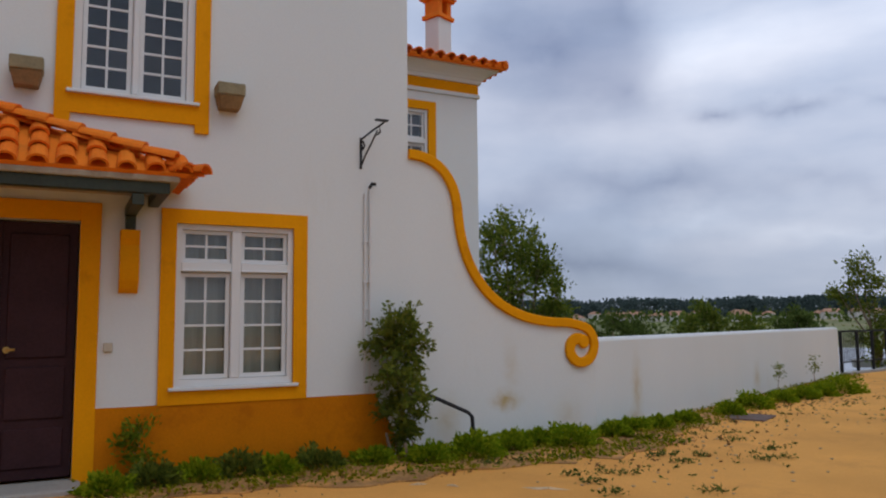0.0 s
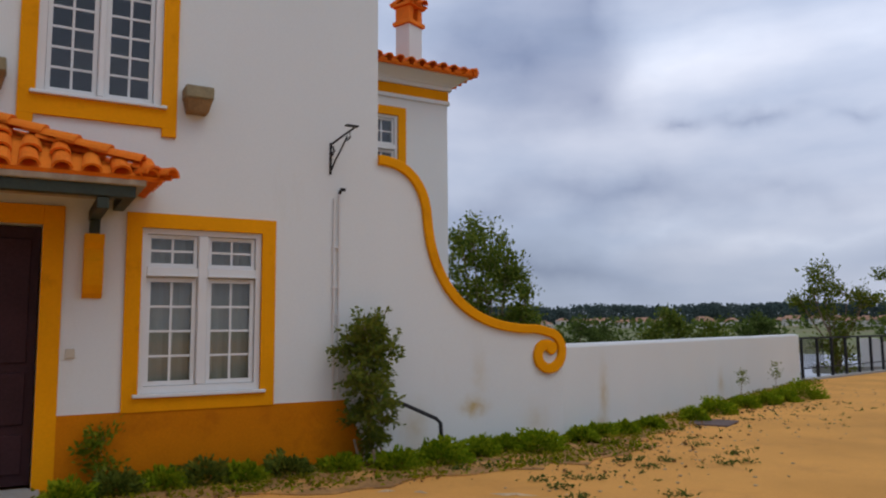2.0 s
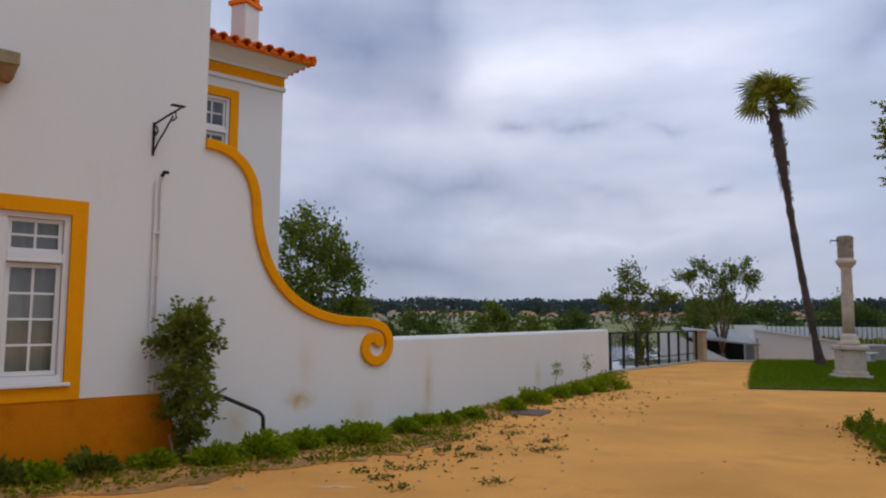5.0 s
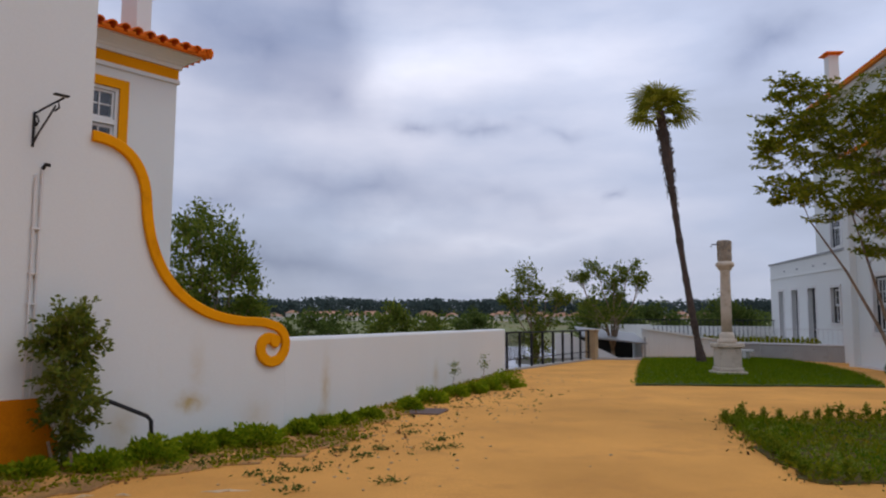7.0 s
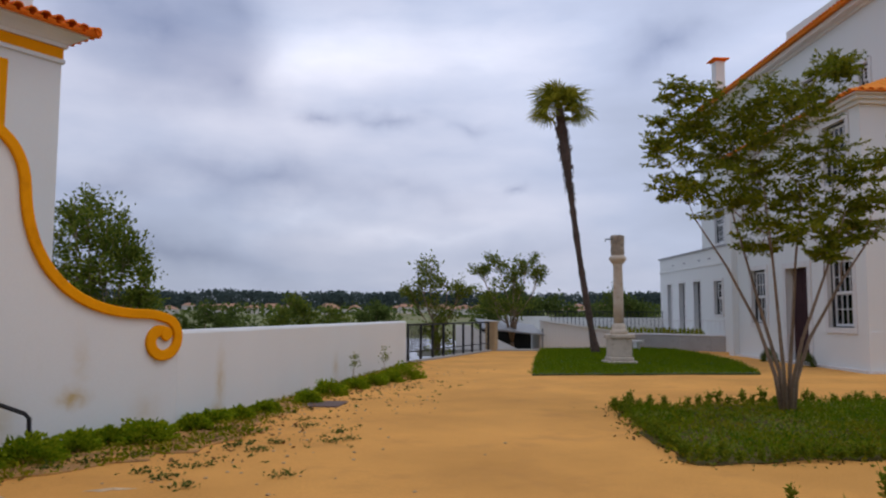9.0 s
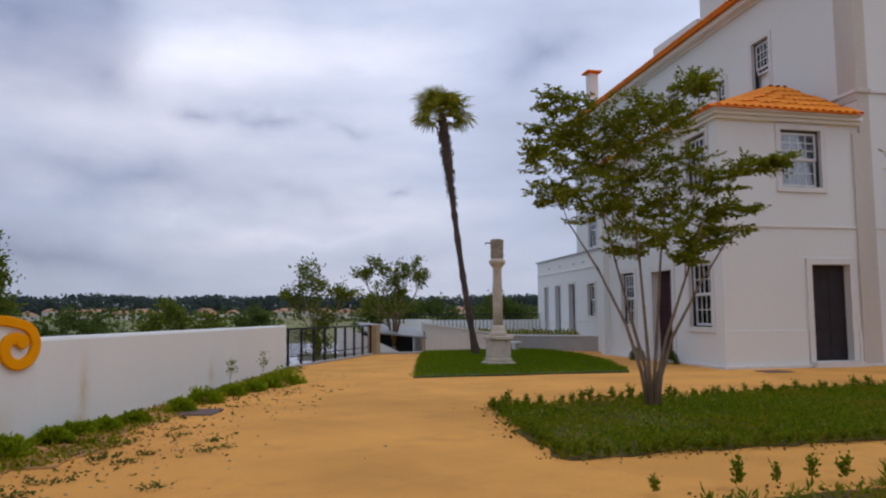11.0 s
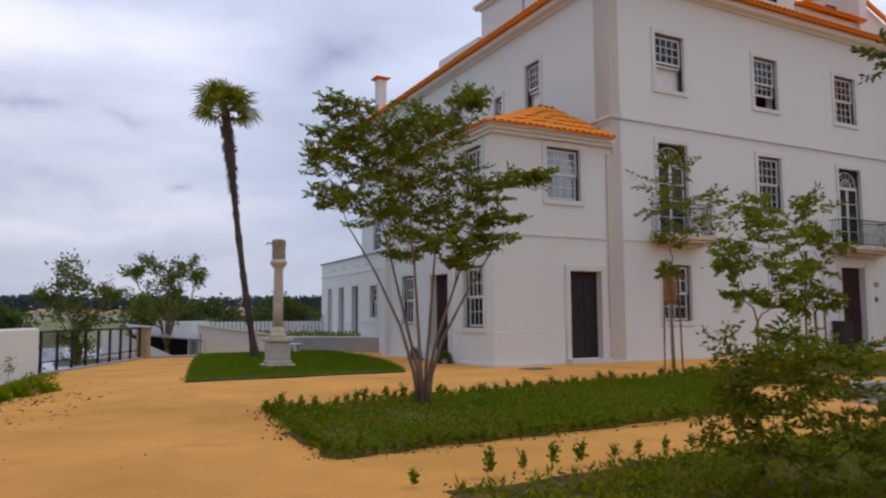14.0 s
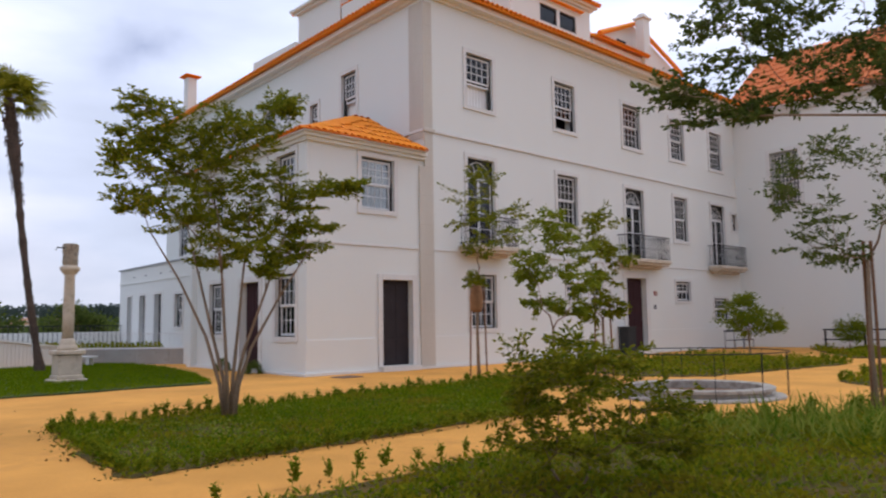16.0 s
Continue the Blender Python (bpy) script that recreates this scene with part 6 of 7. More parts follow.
def sheet(name, poly, z, material, m, label, cat):
    poly = ragged(poly, 0.25, 0.03 if name == "lawn_soil" else 0.32 if name == "border_soil" else 0.20)
    bm = bmesh.new()
    top = [bm.verts.new((x, y, z)) for x, y in poly]
    bot = [bm.verts.new((x, y, -0.1)) for x, y in poly]
    f = bm.faces.new(top)
    for i in range(len(poly)):
        bm.faces.new((bot[i], bot[(i + 1) % len(poly)], top[(i + 1) % len(poly)], top[i]))
    bmesh.ops.recalc_face_normals(bm, faces=bm.faces)
    return solo(name, bm, material, m, label, cat, kind="structure")


def inside(poly, P):
    x, y = P[:, 0], P[:, 1]
    r = np.zeros(len(P), bool)
    j = len(poly) - 1
    for i in range(len(poly)):
        xi, yi = poly[i]
        xj, yj = poly[j]
        r ^= ((yi > y) != (yj > y)) & (x < (xj - xi) * (y - yi) / (yj - yi + 1e-12) + xi)
        j = i
    return r


def scatter(poly, n, seed):
    rs = np.random.RandomState(seed)
    a = np.array(poly)
    P = rs.uniform(a.min(0), a.max(0), (n * 3, 2))
    return P[inside(poly, P)][:n]


def carpet(name, poly, n, size, height, material, m, label, cat, seed, upright=0.8, ratio=0.45, clump=0.0):
    P = scatter(poly, n, seed)
    rs = np.random.RandomState(seed + 1)
    z = rs.uniform(0.0, 1.0, len(P)) ** 1.5 * height
    if clump:
        nz = np.array([noise.noise(Vector((x * clump, y * clump, seed))) for x, y in P])
        z = z * np.clip(0.75 + 2.0 * nz, 0.1, 2.4)
        keep = rs.uniform(0, 1, len(P)) < np.clip(0.8 + 1.6 * nz, 0.15, 1)
        P, z = P[keep], z[keep]
    P = P + rs.normal(size=P.shape) * (0.03 if name == "lawn_grass" else 0.07)
    C = np.column_stack([P, z + 0.016])
    d = rs.normal(size=C.shape) * (1 - upright * 0.6)
    d[:, 2] = upright
    me = leaf_mesh(name, C, d, size * rs.uniform(0.5, 1.4, len(C)), material, ratio, seed)
    ob = part(name, me, None, None, "", m)
    return tagged(ob, label, cat, kind="stuff")


LAWN = [(-8.60, -0.35), (-2.95, -0.2), (-1.55, 4.0), (-0.75, 8.0), (-0.5, 11.8), (-1.4, 13.0), (-5.9, 12.2), (-7.4, 5.5)]
sheet("lawn_soil", LAWN, 0.035, mat("lawn_soil", (0.05, 0.075, 0.02), 0.95, 0.3, 20, 2, 0.5), FA, "dark turf soil under the lawn", "lawn")
carpet("lawn_grass", LAWN, 30000, 0.10, 0.02, M_LEAF_G, FA, "short dense green lawn grass", "grass", 2, 1.2, 0.16)
M_BEDSOIL = mat("mossy_bed_soil", (0.105, 0.085, 0.028), 0.95, 0.35, 25, 2, 0.6, spot=((0.24, 0.13, 0.05), 0.75, 2.2, 0.52), dist=0.03, spec=0.1)
WELL = (1.73, -11.0)


def arc(r, a0, a1, n=9):
    return [(WELL[0] + r * math.cos(radians(a0 + (a1 - a0) * i / n)), WELL[1] + r * math.sin(radians(a0 + (a1 - a0) * i / n))) for i in range(n + 1)]


BED1 = [(-8.5, -6.4), (4.4, -4.75), (4.3, -7.0)] + arc(3.3, 62, 168, 10) + [(-9.0, -10.9), (-8.85, -8.9)]
BED2 = [(-8.7, -12.75), (-1.3, -12.45)] + arc(3.35, 199, 280, 9) + [(3.2, -20.0), (-7.2, -20.0)]
BED3 = [(6.3, -8.8), (5.2, -7.3), (6.4, -3.6), (17.5, -2.6), (16.0, -8.0), (13.4, -9.8)]
BED4 = [(6.4, -11.9), (12.6, -11.4), (14.0, -18.0), (5.4, -18.0), (4.6, -14.2)]
BED5 = [(17.2, -8.4), (24.8, -4.2), (25.4, -10.0), (19.0, -12.0)]
for i, (bd, n, hgt, sz) in enumerate(((BED1, 33000, 0.05, 0.055), (BED2, 60000, 0.07, 0.062), (BED3, 10000, 0.12, 0.11), (BED4, 8000, 0.12, 0.11), (BED5, 4000, 0.14, 0.14))):
    sheet("bed_soil", bd, 0.012, M_BEDSOIL, FA, "brown soil of a planted bed", "soil")
    carpet("ground_cover", bd, n, sz, hgt, M_LEAF_C, FA, "low green ground cover filling a garden bed", "ground cover", 20 + i, 0.55, 0.5, clump=0.9)
carpet("bed_grass", BED1, 16000, 0.11, 0.02, M_LEAF_G, FA, "short grass between the bed plants", "grass", 33, 1.0, 0.14, clump=0.5)
P2 = [(-3.2, -13.2), (-1.2, -13.4), (2.8, -15.2), (3.2, -20), (-3.4, -18.4)]
carpet("strap_leaves", P2, 5200, 0.34, 0.04, M_LEAF_Y, FA, "tall pale strap-leaved grasses in the near bed", "grass", 35, 0.95, 0.06, clump=0.8)
carpet("bed_grass", BED2, 9000, 0.11, 0.03, M_LEAF_B, FA, "fresh green weeds in the near bed", "grass", 36, 0.8, 0.2, clump=1.3)


def sprig(seed, h, spread, n, size, leaf):
    """A small upright box plant, as one mesh of stems and leaves."""
    rs = np.random.RandomState(seed)
    C, D = [], []
    for k in range(5):
        a = rs.uniform(0, 2 * math.pi)
        tip = np.array([spread * math.cos(a) * rs.uniform(0.2, 1), spread * math.sin(a) * rs.uniform(0.2, 1), h * rs.uniform(0.65, 1.1)])
        for j in range(n // 5):
            w = rs.uniform(0.2, 1.0)
            C.append(tip * w + rs.normal(size=3) * 0.018)
            D.append(np.array([math.cos(j * 2.4), math.sin(j * 2.4), 0.7]))
    return leaf_mesh("edging_plant", C, D, size * rs.uniform(0.7, 1.3, len(C)), leaf, 0.5, seed)


SPRIGS = [sprig(100 + k, 0.18, 0.055, 110, 0.045, M_LEAF_H) for k in range(4)]


def edge_row(a, b, gap, scale, seed, label="small clipped box plant edging a garden bed", h=1.0):
    rng = random.Random(seed)
    a, b = Vector((*a, 0)), Vector((*b, 0))
    n = max(1, int((b - a).length / gap))
    for i in range(n + 1):
        p = a.lerp(b, i / n) + Vector((rng.uniform(-0.05, 0.05), rng.uniform(-0.05, 0.05), 0.0))
        if rng.random() < 0.07:
            continue
        s = scale * rng.uniform(0.7, 1.25)
        o = part("edging_plant", SPRIGS[rng.randrange(4)], None, None, "", FA @ Matrix.Translation(p) @ pose(0, 0, 0.02, 0, 0, rng.uniform(0, 360)) @ Matrix.Diagonal((s, s, s * h * rng.uniform(0.8, 1.2), 1)))
        tagged(o, label, "box plant", "box edging plants")


edge_row((-8.4, -6.5), (4.3, -4.9), 0.19, 0.95, 1)
edge_row((-8.95, -10.75), (-8.5, -6.7), 0.16, 0.85, 2)
edge_row((-8.85, -10.85), (-1.5, -10.55), 0.17, 1.0, 3, h=0.85)
edge_row((-8.85, -12.4), (-1.4, -12.3), 0.36, 0.85, 4, h=1.15)
pa = arc(3.45, 199, 275, 6)
for i in range(6):
    edge_row(pa[i], pa[i + 1], 0.35, 1.25, 5 + i)
edge_row((6.4, -8.9), (13.2, -9.7), 0.35, 1.1, 12)
edge_row((6.5, -3.7), (17.3, -2.8), 0.4, 1.1, 13)
edge_row((6.5, -12.0), (12.4, -11.5), 0.35, 1.1, 14)
edge_row((13.5, -9.7), (16.2, -7.9), 0.35, 1.1, 15)

# well
M_RIM = mat("weathered_rim_stone", (0.40, 0.37, 0.33), 0.9, 0.2, 25, 2, 0.4, spot=((0.18, 0.15, 0.12), 0.7, 3, 0.5))
well = thing("well_basin", FA @ pose(WELL[0], WELL[1], 0), "round low stone basin with an iron hoop rail", "well")
bm = bmesh.new()
N = 36
prof = [(1.16, -0.3), (1.16, 0.19), (1.20, 0.21), (1.36, 0.21), (1.40, 0.19), (1.40, 0.14), (1.34, 0.12), (1.34, 0.06), (1.56, 0.05), (1.58, 0.03), (1.58, -0.1)]
rings = [[bm.verts.new((r * math.cos(2 * math.pi * k / N), r * math.sin(2 * math.pi * k / N), z)) for k in range(N)] for r, z in prof]
for a, b in zip(rings, rings[1:]):
    for k in range(N):
        bm.faces.new((a[k], a[(k + 1) % N], b[(k + 1) % N], b[k]))
bmesh.ops.recalc_face_normals(bm, faces=bm.faces)
part("rim", bm, M_RIM, well, "weathered pale grey stone rim")
part("basin_floor", lathe([(1.17, -0.2), (1.17, 0.05)], 36), mat("rusty_basin_floor", (0.20, 0.10, 0.05), 0.8, 0.4, 10, 2, 0.3), well)
bm = tube([(1.66 * math.cos(radians(a)), 1.66 * math.sin(radians(a)), 0.85) for a in range(0, 361, 10)], 0.010, 6)
part("hoop_rail", bm, M_IRON, well)
post = mesh_of("post", tube([(0, 0, 0), (0, 0, 0.85)], 0.007, 5), M_IRON)
for k in range(12):
    a = 2 * math.pi * (k + 0.3) / 12
    part("post", post, None, well, m=Matrix.Translation((1.66 * math.cos(a), 1.66 * math.sin(a), 0)))

# bench, round shrubs and rail in the far corner
bench = thing("garden_bench", FA @ pose(24.0, -1.0, 0), "dark iron and slat bench against the white wall", "bench")
for k in range(4):
    part("slat", B((-1.0, 1.0, -0.45 + k * 0.12, -0.36 + k * 0.12, 0.42, 0.45)), M_IRON, bench)
part("back_slat", B((-1.0, 1.0, 0.08, 0.11, 0.82, 0.92)), M_IRON, bench)
for x in (-0.95, 0.0, 0.95):
    part("leg", B((x - 0.02, x + 0.02, -0.44, -0.40, 0, 0.42), (x - 0.02, x + 0.02, 0.06, 0.10, 0, 0.92)), M_GREY, bench)
rail = thing("low_rail", FA @ pose(25.6, -8.0, 0), "low dark rail in the far corner of the yard", "railing")
part("bar", B((-0.03, 0.03, -3.5, 3.5, 0.85, 0.93)), M_IRON, rail)
part("bar", B((-0.03, 0.03, -3.5, 3.5, 0.40, 0.46)), M_IRON, rail)
for y in (-3.4, -1.7, 0, 1.7, 3.4):
    part("post", B((-0.04, 0.04, y - 0.04, y + 0.04, 0, 0.9)), M_IRON, rail)
rub = [(0, 1.9, .9, .4), (-.6, 1.5, .7, .35), (.6, 1.5, .8, .35), (0, 1.1, .8, .3), (.9, 1.2, .5, .2), (0.1, 2.3, .5, .2)]
tree("round_shrub", FA @ pose(19.0, -4.0, 0, 0, 0, -50), rub, M_LEAF_H, "layered green shrub on a short stem", 0.12, 480, 0.05, 0.5, 1, seed=71, depth=0.5, cat="shrub")
tree("round_shrub", FA @ pose(24.0, -6.2, 0, 0, 0, -50), [(0, 1.25, .45, .4), (-.2, .85, .4, .35), (.25, .9, .42, .35)], M_LEAF_H, "compact rounded green shrub", 0.12, 320, 0.05, 0.3, 1, seed=73, depth=0.5, cat="shrub")


def ball_bush(m, r, seed, label, leaf=None, n=700, group="", flat=0.85, size=0.05, cat="bush", name="box_ball", uneven=0.5):
    rs = np.random.RandomState(seed)
    u = rs.normal(size=(n, 3))
    u /= np.linalg.norm(u, axis=1)[:, None]
    u[:, 2] = np.abs(u[:, 2]) * flat
    rad = r * rs.uniform(0.55, 1.06, n)[:, None] * (1 + uneven * np.array([noise.noise(Vector((q * 1.9).tolist()) + Vector((seed, 0, 0))) for q in u])[:, None])
    me = leaf_mesh(name, u * rad, u + np.array([0, 0, 0.3]), size * rs.uniform(0.6, 1.3, n), leaf or M_LEAF_H, 0.55, seed)
    o = part(name, me, None, None, "", m)
    return tagged(o, label, cat, group)


for i, v in enumerate((2.45, 4.75)):
    ball_bush(FB(0) @ pose(-v, -0.42, 0.0), 0.25, 80 + i, "dense clipped box ball on the sand beside a door", M_LEAF_D, 3200, "box balls by the door", 1.6, 0.03, uneven=0.08)

# ---------------------------------------------------------------- planting along the wall and the plinth
rng = random.Random(17)
MOUNDS = [(-0.17, 8.07, 0.24), (0.31, 8.40, 0.30), (0.76, 8.80, 0.23), (1.12, 9.11, 0.20), (1.49, 9.07, 0.32), (2.14, 9.76, 0.23), (2.51, 10.21, 0.20), (2.91, 10.39, 0.20), (3.44, 10.92, 0.20), (4.39, 11.77, 0.23), (5.13, 12.67, 0.32), (6.02, 13.61, 0.26), (6.60, 14.04, 0.26), (7.19, 14.54, 0.30), (7.87, 15.09, 0.39)]
for i, (x, y, r) in enumerate(MOUNDS):
    ball_bush(pose(x, y, -0.02), r * 0.95, 200 + i, "low bright green shrub at the foot of the garden wall", M_LEAF_W, 2000, "shrubs along the wall", 0.8, 0.055, "shrub", "wall_plant")
for i, (x, y, r) in enumerate(((-5.75, -0.55, 0.22), (-5.35, -0.40, 0.26), (-4.95, -0.35, 0.24), (-4.55, -0.32, 0.28), (-4.2, -0.40, 0.22), (-3.75, -0.34, 0.28), (-3.2, -0.36, 0.22))):
    ball_bush(FF @ pose(x, y, -0.03), r * 0.92, 260 + i, "trailing dark green plant against the ochre plinth", M_LEAF_M if i % 2 else M_LEAF_W, 1100, "plants along the plinth", 0.85, 0.06, "plant", "plinth_plant")
tree("tall_weed", FF @ pose(-5.45, -0.12, 0), [(0, .5, .10, .08), (-.06, .36, .1, .08), (.05, .22, .1, .1)], M_LEAF_H, "spindly weed climbing the plinth", 0.06, 90, 0.012, 0.15, 1, seed=91, depth=0.06, cat="weed", twig=6)
for i, x in enumerate((6.6, 9.1)):
    tree("tall_weed", FW @ pose(x, -0.32, 0), [(0, .55, .07, .1), (.03, .4, .08, .08)], M_LEAF_H, "spindly weed among the wall shrubs", 0.05, 40, 0.008, 0.25, 1, seed=95 + i, depth=0.05, cat="weed", twig=5, group="wall weeds")
M_EARTH = mat("border_earth", (0.33, 0.175, 0.06), 0.95, 0.4, 30, 2.5, 0.5, spot=((0.66, 0.325, 0.085), 0.9, 2.4, 0.47))
SOILP = [(-6.0, -0.05), (-6.0, -0.95), (-4.2, -1.1), (-2.0, -1.35), (-0.3, -1.35), (0.7, -1.0), (0.02, -0.03)]
sheet("border_soil", SOILP, 0.012, M_EARTH, FF, "brown soil border below the house wall", "soil")
sheet("border_soil", [(0.0, -0.03), (0.0, -0.75), (4.0, -0.7), (9.0, -0.55), (12.9, -0.45), (12.9, -0.03)], 0.012, M_EARTH, FW, "brown soil border below the garden wall", "soil")
carpet("border_weeds", SOILP, 4200, 0.055, 0.02, M_LEAF_C, FF, "low weeds and creeping plants in the soil border", "weeds", 44, 0.5, 0.45, clump=1.4)
carpet("border_weeds", [(0.0, -0.03), (0.0, -0.85), (4.0, -0.75), (9.0, -0.6), (12.9, -0.5), (12.9, -0.03)], 4200, 0.055, 0.03, M_LEAF_C, FW, "low weeds at the foot of the garden wall", "weeds", 45, 0.5, 0.45, clump=1.4)
# scattered tufts on the sand
rs = np.random.RandomState(77)
C, D = [], []
for k in range(95):
    p = FW @ Vector((rs.uniform(-2.5, 7.5), -0.75 - abs(rs.normal()) * 0.95, 0))
    r = rs.uniform(0.010, 0.035)
    for j in range(rs.randint(4, 11)):
        C.append((p.x + rs.normal() * r, p.y + rs.normal() * r, ground_z(p.x, p.y) + 0.006))
        D.append((rs.normal(), rs.normal(), 0.45))
CLUMPS = [(2.28, 8.25), (2.43, 7.85), (2.73, 8.22), (3.46, 9.18), (3.63, 9.81), (1.18, 7.28), (1.52, 7.37), (1.75, 7.31), (1.32, 6.90), (1.40, 6.47), (2.25, 6.52), (3.53, 8.05), (3.67, 8.57), (3.26, 7.96), (1.25, 8.07), (0.80, 8.00), (0.47, 7.89)]
for cx, cy in CLUMPS:
    for j in range(55):
        C.append((cx + rs.normal() * 0.07, cy + rs.normal() * 0.04, 0.006 + abs(rs.normal()) * 0.02))
        D.append((rs.normal(), rs.normal(), 0.5))
me = leaf_mesh("sand_tufts", C, D, 0.042 * rs.uniform(0.5, 1.4, len(C)), M_LEAF_D, 0.4, 5)
tagged(part("sand_tufts", me, None, None), "sparse green tufts growing out of the sand", "weeds", kind="stuff")
# pebbles and bare kerb stones in front of the border
bm = bmesh.new()
for k in range(170):
    p = FW @ Vector((rs.uniform(-3, 12), -0.8 - abs(rs.normal()) * 1.3, 0))
    s = rs.uniform(0.008, 0.026)
    lathe([(s * 0.5, -0.003), (s, s * 0.25), (s * 0.5, s * 0.6)], 5, bm, pose(p.x, p.y, ground_z(p.x, p.y), 0, 0, rs.uniform(0, 90)))
tagged(part("pebbles", bm, mat("sandy_pebble", (0.46, 0.31, 0.16), 0.9, 0.25, 30, 8, 0.2), None), "small loose stones on the sand", "pebbles", kind="stuff")
rs2 = np.random.RandomState(12)
M_CEMENT = mat("pale_cement", (0.62, 0.44, 0.26), 0.95, 0.2, 40, 6, 0.4)
for cx, cy, w, a0 in ((0.89, 6.71, 0.17, -14), (0.06, 6.88, 0.07, -30), (-0.25, 6.95, 0.08, 10)):
    bm = bmesh.new()
    rim = [bm.verts.new((w * math.cos(k * 0.393) * (1 + 0.35 * rs2.normal()), w * 0.28 * math.sin(k * 0.393) * (1 + 0.35 * rs2.normal()), 0.004)) for k in range(16)]
    mid = bm.verts.new((0, 0, 0.022))
    for k in range(16):
        bm.faces.new((rim[k], rim[(k + 1) % 16], mid))
    solo("cement_smear", bm, M_CEMENT, pose(cx, cy, ground_z(cx, cy), 0, 0, a0), "pale spilt cement dried on the sand", "cement", "cement smears")
mh = solo("manhole_cover", B((-0.36, 0.36, -0.30, 0.30, -0.02, 0.02), bevel=0.01), mat("rusty_cover", (0.13, 0.085, 0.07), 0.8, 0.3, 30, 4, 0.4), FW @ pose(2.9, -0.95, 0, 0, 0, 4), "rusty square drain cover set in the sand", "drain cover", "drain covers")
copy_thing(mh, FA @ pose(0.6, -1.1, 0))
# handrail stub by the wall
hr = solo("handrail", tube([(-2.55, -0.12, 0.66), (-2.4, -0.2, 0.62), (-2.06, -0.36, 0.45), (-2.02, -0.38, 0.40), (-2.0, -0.38, 0.02)], 0.022, 8, tube([(-2.01, -0.38, 0.28), (-1.95, -0.41, 0.14), (-1.90, -0.44, 0.02)], 0.014, 6)), M_IRON, FF, "bent black iron handrail beside the shrub", "handrail", smooth=True)

# ---------------------------------------------------------------- fence, ramp and terrace
FS, FE = Vector((10.35, 19.80, 0)), Vector((16.5, 24.75, 0))
fa = math.degrees(math.atan2(FE.y - FS.y, FE.x - FS.x))
FL = (FE - FS).length
fence = thing("iron_fence", Matrix.Translation(FS) @ pose(0, 0, 0, 0, 0, fa), "black iron fence on a low concrete kerb", "fence")
part("kerb", B((0, FL, -0.10, 0.16, -0.4, 0.06), bevel=0.01), M_CONC, fence)
part("top_rail", B((0, FL, 0.0, 0.05, 1.10, 1.15)), M_IRON, fence)
part("mid_rail", B((0, FL, 0.01, 0.04, 0.30, 0.33)), M_IRON, fence)
pm = mesh_of("post", B((-0.03, 0.03, -0.01, 0.06, 0.05, 1.10)), M_IRON)
thin = mesh_of("bar", B((-0.007, 0.007, 0.018, 0.032, 0.33, 1.10)), M_IRON)
for k in range(9):
    part("post", pm, None, fence, m=Matrix.Translation((0.06 + (FL - 0.12) * k / 8, 0, 0)))
for k in range(14):
    part("bar", thin, None, fence, m=Matrix.Translation((0.14 + 0.10 * k, 0, 0)))
solo("stone_pillar", B((-0.2, 0.2, -0.2, 0.2, -0.3, 1.08), (-0.24, 0.24, -0.24, 0.24, 1.08, 1.16), bevel=0.015), mat("tan_stone", (0.42, 0.31, 0.18), 0.9, 0.15, 30, 3, 0.4), Matrix.Translation((16.7, 24.9, 0)) @ pose(0, 0, 0, 0, 0, fa), "tan stone pillar ending the fence", "pillar")
RA, RB = Vector((19.75, 25.75, 0)), Vector((23.0, 24.35, 0))
ra = math.degrees(math.atan2(RB.y - RA.y, RB.x - RA.x))
RL = (RB - RA).length
ramp = thing("ramp_wall", Matrix.Translation(RA) @ pose(0, 0, 0, 0, 0, ra), "white ribbed ramp wall with a sloping top", "wall", kind="structure")
n = 26
rib = []
for k in range(n):
    x0, x1 = RL * k / n, RL * (k + 1) / n
    zt = 1.15 - 0.50 * (k + 0.5) / n
    part("rib", B((x0 + 0.006, x1 - 0.006, 0, 0.12, -0.2, zt)), M_PLASTER2, ramp)
bm = bmesh.new()
box(bm, 0, math.hypot(RL, 0.5), -0.06, 0.22, 0, 0.07)
part("coping", bm, M_PLASTER2, ramp, m=pose(0, 0, 1.15, 0, math.degrees(math.atan2(0.5, RL)), 0))
part("deck", B((0.0, RL + 3.0, 0.22, 6.0, -0.3, 0.62), (-0.6, 2.2, 6.0, 11.0, -0.3, 1.05)), M_PAVE, ramp)
part("far_parapet", B((-1.0, 1.2, 3.2, 3.5, 0.6, 1.35), (1.2, 12, 7.0, 7.3, 0.6, 1.28)), M_PLASTER2, ramp)
shelter = thing("shelter", Matrix.Translation((18.0, 26.7, 0)) @ pose(0, 0, 0, 0, 0, ra), "grey sloping sheet roof over a sunken stair", "shelter")
part("roof_sheet", B((-0.6, 2.0, -1.0, 1.4, -0.03, 0.03)), M_GREY, shelter, m=pose(0, 0, 0.95, 9, 6, 0))
part("back_panel", B((-0.3, 1.9, 1.2, 1.28, -1.5, 0.85)), M_DARKFRAME, shelter)
for x in (-0.3, 1.9):
    part("prop", B((x, x + 0.06, -0.8, -0.74, -0.6, 0.85)), M_GREY, shelter)
bm = bmesh.new()
pr = [(-1.9, -0.4), (0.9, -0.4), (0.9, -0.1), (-1.4, 1.0), (-1.9, 1.0)]
a = [bm.verts.new((x, 0, z)) for x, z in pr]
b = [bm.verts.new((x, 0.15, z)) for x, z in pr]
bm.faces.new(a)
bm.faces.new(b[::-1])
